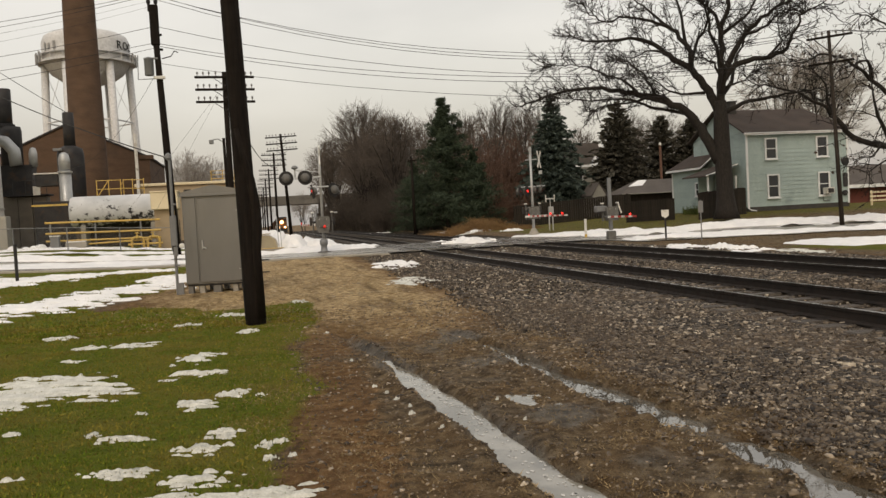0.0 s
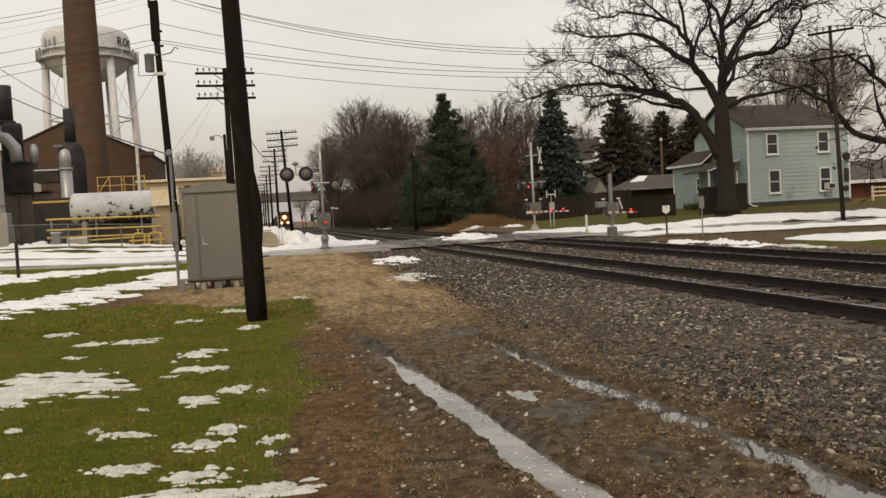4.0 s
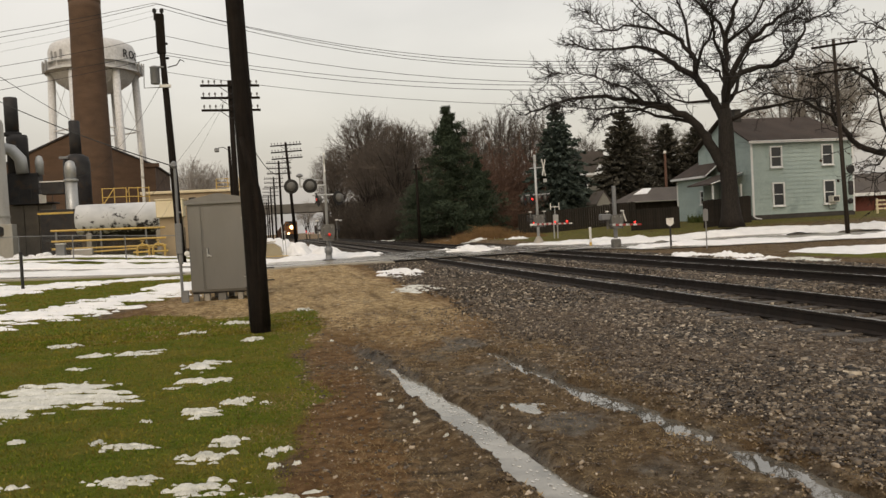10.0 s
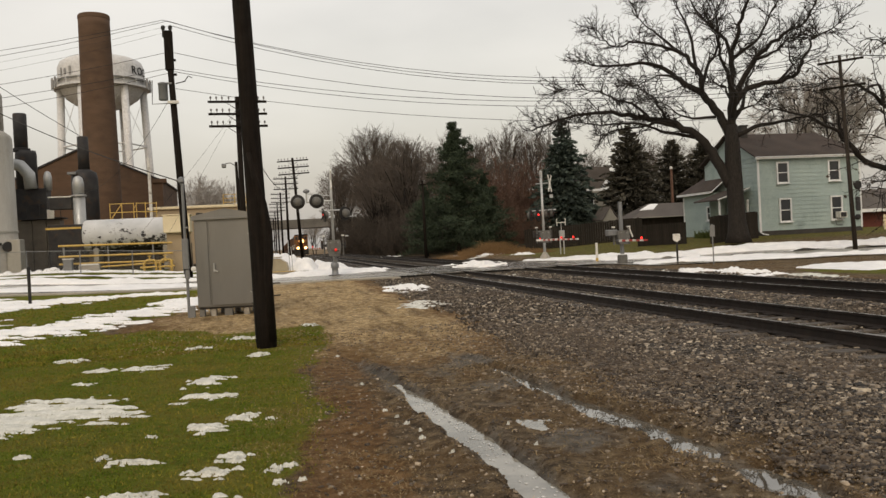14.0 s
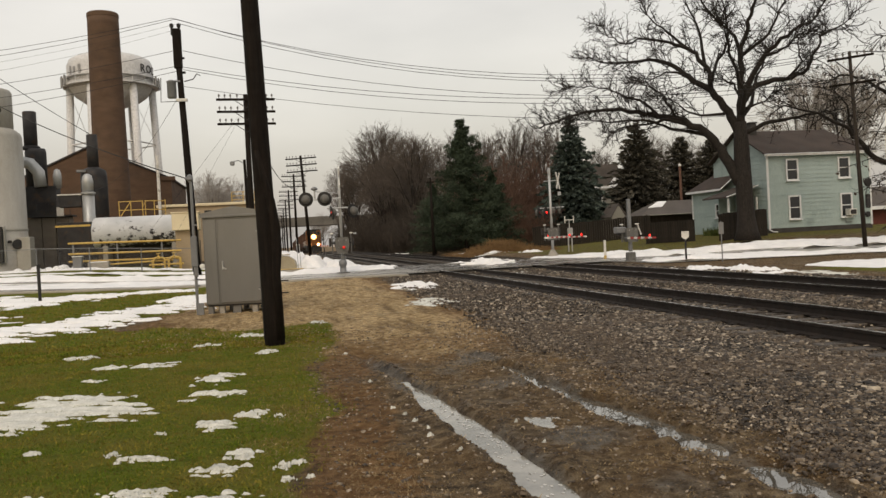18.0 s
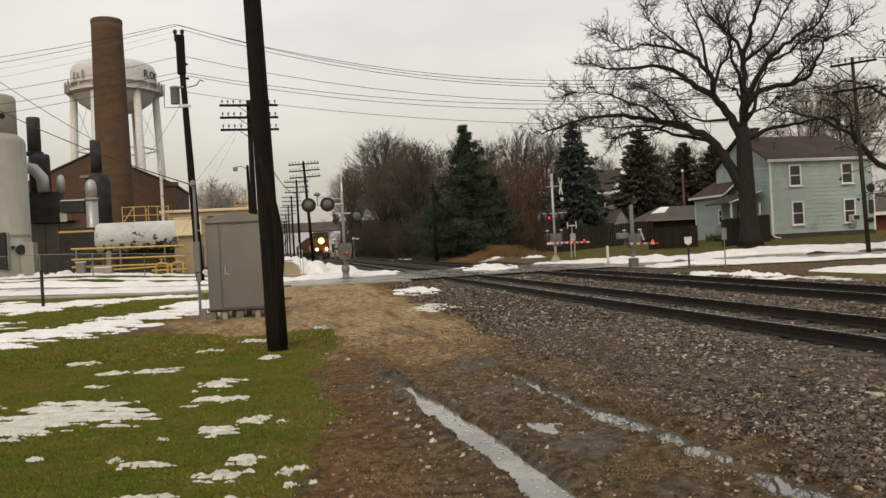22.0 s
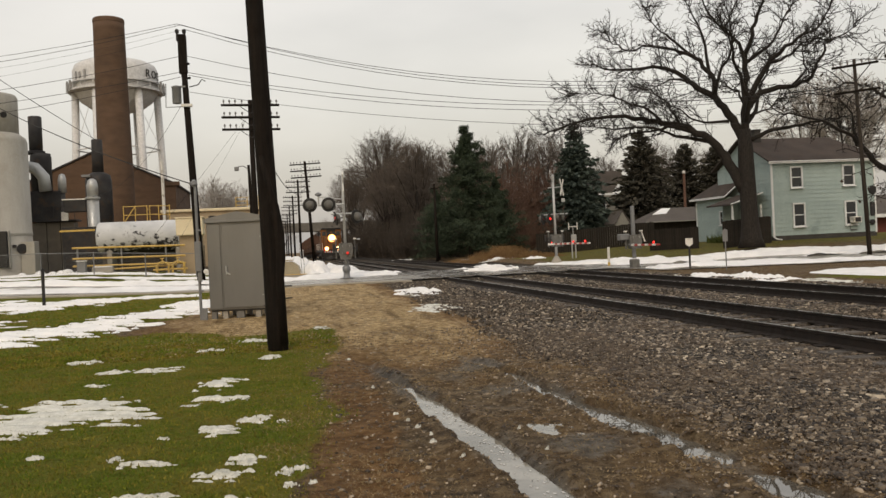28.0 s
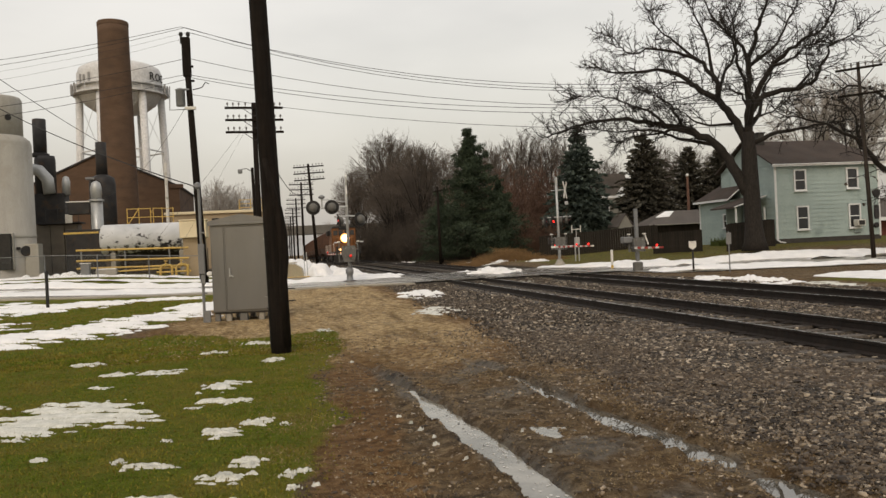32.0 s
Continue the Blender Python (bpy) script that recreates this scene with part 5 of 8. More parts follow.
    for off in (-88, -78, -66, 66, 78, 88, 96):
        a = face + math.radians(off)
        part("aerial", Shape().box((0, 0, 0), (0.35, 0.25, 1.7), 0.03), faded, w, "grey aerial panel", at=pose(7.62 * math.cos(a), 7.62 * math.sin(a), 29.7, 0, 0, math.degrees(a) + 90))
    # silo
    s = thing("white_silo", pose(-19.9, 65.1, 0.75), "tall dirty white steel silo with a narrower neck", "silo")
    part("body", Shape().lathe([(2.62, 0), (2.62, 0.2), (2.52, 0.22), (2.46, 9.7), (2.36, 10.0), (2.0, 10.3)], 36), silo_paint, s, smooth=True)
    part("neck", Shape().lathe([(1.95, 10.2), (1.95, 12.9), (1.85, 13.1), (0.1, 13.2)], 32), silo_paint, s, smooth=True)
    part("vent_hole", Shape().cyl((1.36, -1.3, 11.5), (1.46, -1.4, 11.5), 0.22, n=14), black_paint, s)
    part("skirt_band", Shape().lathe([(2.55, 3.0), (2.55, 3.12)], 36), silo_paint, s)
    part("doorway", Shape().box((1.05, -2.32, 2.0), (0.95, 0.25, 2.5), 0.03), black_paint, s, "dark open doorway")
    part("door_frame", Shape().box((1.58, -2.05, 2.0), (0.10, 0.3, 2.6), 0.02), silo_paint, s)
    part("annex", Shape().box((2.6, -0.9, 1.3), (0.9, 1.2, 2.4), 0.03), silo_paint, s, "white steel side box")
    part("hatch", Shape().lathe([(0.30, 0), (0.36, 0.02), (0.36, 0.08), (0.1, 0.1)], 20), dark_metal, s, "round dark hatch", at=pose(2.25, -1.55, 2.0, 90, 0, 30))
    part("lamp_hood", Shape().box((1.85, -1.85, 2.2), (0.25, 0.15, 0.2), 0.03), dark_metal, s)
    # dust collector beside the silo
    d = thing("dust_collector", pose(-18.0, 70.9, 0.7), "sooty black steel dust collector with a stack", "machine")
    part("exhaust_pipe", Shape().lathe([(0.50, 9.7), (0.50, 12.5), (0.44, 12.55), (0.40, 12.3)], 18, (-0.3, 0, 0)), dark_metal, d, smooth=True)
    part("collar", Shape().lathe([(0.6, 9.55), (0.66, 9.6), (0.66, 9.8), (0.5, 9.85)], 18, (-0.3, 0, 0)), dark_metal, d)
    part("drum", Shape().lathe([(0.78, 6.4), (0.78, 9.3), (0.72, 9.6), (0.1, 9.62)], 22), dark_metal, d, smooth=True)
    part("elbow_duct", Shape().tube([(-1.2, -1.6, 8.6), (0.0, -1.6, 8.3), (0.55, -1.6, 7.6), (0.65, -1.6, 6.5)], 0.45, 14), alum, d, "dull silver elbow duct", True)
    part("filter_house", Shape().box((0.55, -0.6, 5.4), (2.2, 1.6, 2.3), 0.03), dark_metal, d)
    part("duct_cap", Shape().lathe([(0.3, 6.4), (0.32, 7.4), (0.22, 7.8), (0.05, 7.9)], 14, (1.7, -0.9, 0)), alum, d, smooth=True)
    part("platform", Shape().box((1.2, -0.9, 4.2), (3.2, 1.9, 0.12), 0.01), dark_metal, d)
    for i in range(3):
        part("wall_panel", Shape().box((0.0 + 1.02 * i, -0.7, 1.9), (0.98, 1.4, 4.4), 0.03), surface("brown_wall_panel", (0.12, 0.104, 0.085), (0.175, 0.152, 0.122), 1.5, 30, 0.8), d)
    for x in (0.3, 1.2, 2.1, 2.7):
        part("platform_post", Shape().cyl((x, -1.8, 4.2), (x, -1.8, 5.3), 0.03, n=6), dark_metal, d)
    part("platform_rail", Shape().cyl((0.2, -1.8, 5.3), (2.8, -1.8, 5.3), 0.03, n=6), dark_metal, d)
    part("white_box", Shape().box((2.0, -1.85, 4.5), (0.5, 0.15, 0.7), 0.02), white_paint, d)
    # second black stack
    k = thing("black_cyclone_stack", pose(-16.5, 84.9, 0.8), "sooty black cyclone with a narrow stack", "machine")
    part("exhaust_pipe", Shape().lathe([(0.52, 9.2), (0.50, 12.4), (0.42, 12.45)], 18), dark_metal, k, smooth=True)
    part("drum", Shape().lathe([(1.2, 0), (1.2, 8.4), (1.1, 9.0), (0.55, 9.3)], 24), dark_metal, k, smooth=True)
    part("side_flange", Shape().box((-0.9, -0.9, 8.9), (0.8, 0.5, 0.25), 0.03), galv, k)
    # grey vent pipe with a snow-dusted domed cap
    v = thing("grey_vent_pipe", pose(-13.7, 68.0, 0.7), "grey vertical vent pipe with a domed cap", "pipe")
    part("pipe", Shape().lathe([(0.44, 0), (0.44, 5.7)], 20), alum, v, smooth=True)
    part("flange", Shape().lathe([(0.54, 5.7), (0.54, 5.82), (0.4, 5.86)], 20), alum, v)
    part("cap", Shape().lathe([(0.40, 5.85), (0.42, 6.7), (0.32, 7.1), (0.12, 7.25)], 20), alum, v, smooth=True)
    part("side_duct", Shape().box((-1.3, 0.3, 5.2), (1.6, 0.8, 0.9), 0.04), dark_metal, v)
    part("side_duct_lid", Shape().box((-1.3, 0.3, 5.70), (1.8, 0.9, 0.1), 0.02), white_paint, v, "snow-dusted duct lid")
    # tank
    t = thing("horizontal_storage_tank", pose(-9.6, 65.2, 0.55), "white horizontal storage tank with peeling black-patched paint", "tank")
    prof = [(0.2, -3.36), (0.8, -3.32), (1.06, -3.24), (1.14, -3.1), (1.14, 3.1), (1.06, 3.24), (0.8, 3.32), (0.2, 3.36)]
    part("shell", Shape().lathe(prof, 30), tank_paint, t, smooth=True, at=pose(0, 0, 2.75, 0, 90, 0) @ pose(0, 0, 0, 0, 0, 90))
    for x in (-2.4, 2.4):
        part("saddle", Shape().box((x, 0, 0.9), (0.35, 1.8, 1.8), 0.03), concrete, t)
    part("walk_edge", Shape().box((-4.6, -0.5, 3.35), (2.4, 0.12, 0.14), 0.01), yellow_paint, t, "tan pipe edge")
    # added dark panel stands for the shade below the tank
    part("under_tank_shade", Shape().box((0.4, 1.3, 0.85), (7.4, 0.2, 2.1), 0.02), tank_shade, t, "dark sheet for the shade under the tank")
    part("back_wall", Shape().box((-3.2, 1.9, 1.9), (6.0, 0.2, 3.6), 0.02), dark_metal, t, "sooty dark rear wall")
    # yellow stair platform over the tank
    p = thing("yellow_platform_railing", pose(-10.0, 67.0, 0.7), "yellow steel platform with guard rails above the tank", "railing")
    for x in (-1.35, -0.5, 0.35, 0.55, 1.2, 2.0):
        part("post", Shape().cyl((x, 0, 3.7), (x, 0, 5.0), 0.036, n=6), yellow_paint, p)
    for z in (4.3, 4.95):
        part("guard_rail", Shape().tube([(-1.35, 0, z), (0.35, 0, z), (0.45, -0.2, z - 0.35 if z > 4.5 else z), (0.6, 0, z), (2.05, 0, z - 0.05)], 0.034, 6), yellow_paint, p)
    part("brace", Shape().cyl((-1.35, 0, 3.7), (-0.5, 0, 4.95), 0.04, n=6), yellow_paint, p)
    part("deck", Shape().box((0.9, 0.4, 3.68), (4.9, 1.0, 0.08), 0.01), yellow_paint, p)
    part("support", Shape().box((0.9, 0.6, 1.8), (0.15, 0.15, 3.7), 0.01), dark_metal, p)
    # tan guard rail along the yard
    r = thing("tan_guard_railing", pose(-9.7, 58.9, gz(-9.7, 58.9)), "faded yellow pipe guard railing along the yard", "railing")
    for z in (0.55, 1.05, 1.75):
        part("rail", Shape().cyl((-3.6, 0, z + 0.12), (3.55, 0, z), 0.065, n=8), yellow_paint, r)
    for x in (-3.3, -0.55, 2.3):
        part("post", Shape().cyl((x, 0.06, -0.1), (x, 0.06, 1.95), 0.06, n=8), galv, r, "grey post")
    part("low_pipe", Shape().tube([(-1.9, -0.3, 0.0), (-1.9, -0.3, 0.25), (-1.7, -0.3, 0.35), (3.0, -0.3, 0.45)], 0.06, 8), yellow_paint, r)
    for i in range(2):
        m = thing("yellow_gas_valve_set", pose(-7.6 + 1.0 * i, 58.4, gz(-7.6, 58.4)), "yellow gas pipe loop with a valve", "pipework", "gas valve sets")
        part("pipe_loop", Shape().tube([(-0.35, 0, -0.05), (-0.35, 0, 0.55), (-0.2, 0, 0.75), (0.3, 0, 0.75), (0.4, 0, 0.55), (0.4, 0, -0.05)], 0.08, 8), yellow_paint, m)
        part("valve", Shape().lathe([(0.09, 0.66), (0.13, 0.70), (0.13, 0.84), (0.05, 0.88), (0.04, 1.0), (0.15, 1.02), (0.15, 1.06), (0.03, 1.08)], 12), yellow_paint, m)
        part("cross_pipe", Shape().cyl((-0.6, 0, 0.3), (0.6, 0, 0.3), 0.07, n=8), yellow_paint, m)
    # cream shed
    h = thing("cream_valve_shed", pose(-5.8, 59.3, gz(-5.8, 59.3)), "narrow tan shed with an overhanging cream top", "shed")
    part("body", Shape().box((0, 0.6, 1.3), (1.45, 1.4, 2.7), 0.02), tan_paint, h)
    part("hood", Shape().box((0, 0.45, 3.2), (1.75, 1.9, 1.15), 0.04), cream_paint, h, "cream overhanging hood")
    part("hood_roof", Shape().box((0, 0.45, 3.82), (1.85, 2.0, 0.08), 0.02), cream_paint, h)
    # low tan building behind
    l = thing("low_tan_building", pose(-5.0, 77.0, 0.75), "low flat-roofed tan industrial building", "building")
    part("wall", Shape().box((0, 3, 2.4), (9.5, 6, 4.9), 0.03), tan_paint, l)
    part("roof_edge", Shape().box((0, 3, 4.95), (9.9, 6.4, 0.25), 0.04), cream_paint, l)
    part("white_pipe", Shape().cyl((-4.6, -0.4, 0), (-4.6, -0.4, 9.4), 0.13, n=8), white_paint, l)
    for i in range(3):
        part("roof_rail", Shape().cyl((1.5, 0.5, 5.3 + 0.35 * i), (4.5, 0.5, 5.3 + 0.35 * i), 0.03, n=5), yellow_paint, l)
    for x in (1.5, 2.5, 3.5, 4.5):
        part("roof_rail_post", Shape().cyl((x, 0.5, 5.0), (x, 0.5, 6.0), 0.035, n=5), yellow_paint, l)


works()


def chain_fence():
    y0, x0, x1 = 52.6, -34.0, -4.9
    f = thing("chain_link_fence", pose(0, 0, 0), "galvanised chain-link fence along the works yard", "fence", kind="structure")
    xs = [x0 + i * (x1 - x0) / 10 for i in range(11)]
    for x in xs:
        z = gz(x, y0)
        part("post", Shape().cyl((x, y0, z - 0.2), (x, y0, z + 1.52), 0.035, n=8), galv, f)
    for a, b in zip(xs, xs[1:]):
        part("top_rail", Shape().cyl((a, y0, gz(a, y0) + 1.48), (b, y0, gz(b, y0) + 1.48), 0.022, n=6), galv, f)
    st = Sticks()
    x = x0
    while x < x1 - 1.4:
        z = gz(x, y0)
        st.line([(x, y0, z + 0.03), (x + 1.42, y0, z + 1.45)], 0.0025, 0.0025)
        st.line([(x + 1.42, y0, z + 0.03), (x, y0, z + 1.45)], 0.0025, 0.0025)
        x += 0.11
    o = new("wire_mesh", st.mesh("wire_mesh", galv))
    o.parent = f
    tagged(o, kind="stuff")


def yard_clutter():
    rng = random.Random(4)
    for i in range(7):
        x, y = -16.6 + 0.55 * i + rng.uniform(-0.2, 0.2), 60.5 + rng.uniform(-0.8, 0.8)
        m = rng.uniform(0.18, 0.36)
        st = Shape().lathe([(m * 1.1, -0.1), (m * 1.15, m * 0.35), (m * 0.8, m * 0.8), (m * 0.3, m * 1.0)], 9)
        solid("snow_covered_stone", st, snow_mat, pose(x, y, gz(x, y), rng.uniform(-8, 8), rng.uniform(-8, 8), rng.uniform(0, 90)), "lumpy stone capped with snow by the yard wall", "stone", "stones in the yard", smooth=True)
    x, y = -12.6, 58.2
    b = thing("grey_utility_pedestal", pose(x, y, gz(x, y)), "small grey utility pedestal beside the railing", "utility box")
    part("body", Shape().box((0, 0, 0.38), (0.55, 0.45, 0.9), 0.04), galv, b)
    part("lid", Shape().box((0, 0, 0.86), (0.62, 0.52, 0.07), 0.02), white_paint, b)
    x, y = -11.3, 58.2
    c = thing("concrete_block", pose(x, y, gz(x, y)), "low concrete block dusted with snow", "block")
    part("body", Shape().box((0, 0, 0.2), (1.3, 0.6, 0.5), 0.05), concrete, c)
    part("snow_cap", Shape().box((0, 0, 0.48), (1.2, 0.5, 0.08), 0.03), snow_mat, c, "cap of old snow")


yard_clutter()
chain_fence()
z = gz(-8.05, 31.2)
post = thing("black_bollard_post", pose(-8.05, 31.2, z), "slim black metal post in the lawn", "post")
part("shaft", Shape().cyl((0, 0, -0.1), (0, 0, 1.25), 0.055, n=10), black_paint, post)
part("cap", Shape().lathe([(0.06, 1.25), (0.065, 1.28), (0.03, 1.32)], 10), black_paint, post)


# ---------- poles ----------
def near_pole():
    z = gz(-0.07, 14.06)
    p = thing("wooden_utility_pole", pose(-0.07, 14.06, z), "dark leaning creosoted wooden utility pole with a cable guard", "utility pole")
    ln = Vector((-0.02, 0.0, 1.0))
    pts = [ln * (h - 0.4) for h in (0, 1.0, 2.0, 4.0, 6.0, 8.0, 9.6)]
    part("shaft", Shape().tube(pts, [0.168, 0.165, 0.160, 0.152, 0.145, 0.135, 0.128], 18), pole_wood, p, smooth=True)
    g = [(0.10, -0.12, 0.1), (0.10, -0.12, 1.2), (0.14, -0.12, 1.55), (0.145, -0.12, 1.9), (0.10, -0.12, 2.35), (0.02, -0.12, 2.7), (-0.06, -0.12, 3.2)]
    part("cable_guard", Shape().tube([Vector(q) + ln * 0 - Vector((0.02 * q[2], 0, 0)) for q in g], [0.075, 0.078, 0.085, 0.085, 0.075, 0.06, 0.045], 10), pole_wood, p, "black cable guard", True)
    for h in (0.75, 0.95):
        part("step_bolt", Shape().cyl((-0.2, -0.05, h), (-0.05, -0.05, h), 0.012, n=6), dark_metal, p)
        part("step_bolt", Shape().cyl((0.05, -0.05, h + 0.1), (0.27, -0.05, h + 0.1), 0.012, n=6), dark_metal, p)
    part("ground_wire", Shape().tube([(-0.165, -0.04, 0.1), (-0.19, -0.04, 3.0), (-0.24, -0.04, 7.0)], 0.01, 5), cable, p)


near_pole()


def transformer_pole():
    b, t = Vector((-4.27, 48.6, gz(-4.27, 48.6))), Vector((-4.7, 48.3, 14.2))
    p = thing("transformer_pole", Matrix.Translation(b), "tall dark wooden pole with a transformer and wire pins", "utility pole")
    u = t - b
    part("shaft", Shape().tube([u * -0.03, u * 0.5, u * 0.97], [0.23, 0.19, 0.145], 14), pole_wood, p, smooth=True)
    part("pole_cap_plate", Shape().box(u * 0.905, (0.46, 0.34, 2.2), 0.05), pole_wood, p)
    for s in (-0.22, 0.16):
        part("pin", Shape().lathe([(0.07, 0), (0.06, 0.4), (0.11, 0.45), (0.11, 0.6), (0.05, 0.65)], 8), black_paint, p, at=Matrix.Translation(u * 0.965 + Vector((s, 0, -0.1))))
    for z in (12.2, 11.4):
        part("bracket", Shape().box((u.x * z / u.z + 0.1, 0, z), (0.42, 0.12, 0.12), 0.02), pole_wood, p)
    part("hook", Shape().tube([(u.x * 0.8 + 0.2, 0, 10.9), (0.35, -0.1, 11.0), (0.55, -0.1, 11.3), (0.75, -0.1, 11.2)], 0.03, 6), black_paint, p)
    k = u * (10.0 / u.z) + Vector((-0.48, -0.25, -0.1))
    part("transformer", Shape().lathe([(0.22, 0), (0.25, 0.05), (0.25, 0.85), (0.27, 0.87), (0.27, 0.93), (0.1, 1.0)], 18), galv, p, "grey cylindrical transformer", True, Matrix.Translation(k))
    part("transformer_lug", Shape().box(k + Vector((0.22, 0.1, 0.95)), (0.5, 0.1, 0.1), 0.01), galv, p)
    part("transformer_bracket", Shape().tube([k + Vector((-0.55, 0, 1.1)), k + Vector((-0.6, 0, -0.2)), k + Vector((0.5, 0.1, -0.15))], 0.03, 6), galv, p)
    part("white_bracket", Shape().box(k + Vector((0.5, 0.05, -0.1)), (0.6, 0.2, 0.16), 0.02), white_paint, p)
    part("yellow_marker", Shape().box((u.x * 0.17 + 0.02, -0.24, 1.75 + 0.6), (0.12, 0.02, 0.35)), yellow_paint, p)
    part("meter", Shape().lathe([(0.15, 0), (0.15, 0.2), (0.1, 0.25)], 12), white_paint, p, at=pose(0.3, -0.2, 0.55, 90, 0, 0))


transformer_pole()


def pole_row():
    arm = Shape().box((0, -0.16, 0), (3.1, 0.11, 0.12), 0.01).mesh("crossarm", pole_wood)
    pin = Shape().lathe([(0.02, 0), (0.02, 0.10), (0.05, 0.11), (0.05, 0.2), (0.02, 0.24)], 6).mesh("insulator", insulator)
    first = None
    spots = ((-1.1, 46.8, 10.0), (3.6, 86.0, 10.75), (2.9, 108.5, 10.1), (2.75, 139, 10.0), (2.6, 168, 9.8), (2.5, 200, 9.4), (2.4, 232, 9.0))
    for i, (x, y, top) in enumerate(spots):
        z = gz(x, y)
        if i in (0, 1):
            h = top - z
            first = p = thing("telegraph_pole", pose(x, y, z, 0, 0 if i == 0 else -2.8, 4 if i == 0 else 0), "dark wooden telegraph pole with three crossarms", "utility pole", "telegraph poles along the railway")
            part("shaft", Shape().tube([(0, 0, -0.3), (0, 0, h * 0.5), (0, 0, h)], [0.17, 0.15, 0.12], 12), pole_wood, p, smooth=True)
            for k in range(3):
                a = part("crossarm", Shape(), None, p)
                a.data = arm
                a.matrix_basis = pose(0, 0, h - 0.30 - 0.66 * k)
                for q in (-1.4, -1.1, -0.8, -0.45, 0.45, 0.8, 1.1, 1.4):
                    o = new("insulator", pin)
                    o.parent = a
                    o.matrix_basis = pose(q, -0.16, 0.06)
                for s in (-1, 1):
                    part("arm_brace", Shape().cyl((0, -0.12, h - 0.75 - 0.66 * k), (s * 0.55, -0.12, h - 0.36 - 0.66 * k), 0.02, n=5), dark_metal, p)
        else:
            copy_thing(first, pose(x, y, z))
    wire((-1.0, 46.7, 8.6), (3.2, 85.9, 8.3), 2.0, 0.03, "thick black cable sagging between poles")

    for dx, dy in ((-4.2, 3.0), (-5.6, 2.0)):
        wire((-1.15, 46.8, 9.3), (-1.15 + dx, 46.8 + dy, gz(-5, 49) + 2.6), 0.05, 0.006, "thin guy wire of the telegraph pole")
    z = gz(14.0, 73.7)
    p = thing("dark_wooden_post", pose(14.0, 73.7, z), "slender dark wooden pole before the pines", "utility pole")
    part("shaft", Shape().tube([(0, 0, -0.3), (0, 0, 7.1)], [0.15, 0.10], 10), pole_wood, p, smooth=True)
    part("stub_arm", Shape().box((0, -0.1, 6.7), (0.7, 0.08, 0.1), 0.01), pole_wood, p)


pole_row()


def yard_lamp():
    z = gz(-1.66, 61.5)
    p = thing("street_lamp", pose(-1.66, 61.5, z), "wooden pole with a small arm lamp", "street lamp")
    part("shaft", Shape().tube([(0, 0, -0.2), (-0.1, 0, 7.6)], [0.14, 0.10], 10), pole_wood, p)
    part("arm", Shape().tube([(-0.1, 0, 7.3), (-0.5, 0, 7.55), (-0.85, 0, 7.5)], 0.035, 6), galv, p)
    part("lamp_head", Shape().box((-0.95, 0, 7.35), (0.32, 0.25, 0.3), 0.05), galv, p)


yard_lamp()


def cabinet_material():
    n = Nodes("weathered_cabinet_aluminium")
    col = n.ramp(n.noise(0.7, 4, 0.5, n.stretch((1.2, 1.2, 0.5))), [(0.3, (0.145, 0.150, 0.153)), (0.7, (0.195, 0.200, 0.203))])
    col = n.mix(n.ramp(n.noise(3.0, 6, 0.7, n.stretch((3, 3, 0.4))), [(0.56, 0.0), (0.75, 0.4)]), col, (0.125, 0.122, 0.115))
    n.bump(n.noise(1.6, 2), 0.08, 0.01)
    return n.done(col, n.ramp(n.noise(1.4, 4), [(0.3, 0.30), (0.7, 0.45)]), 0.55, 0.4)


cabinet_metal = cabinet_material()


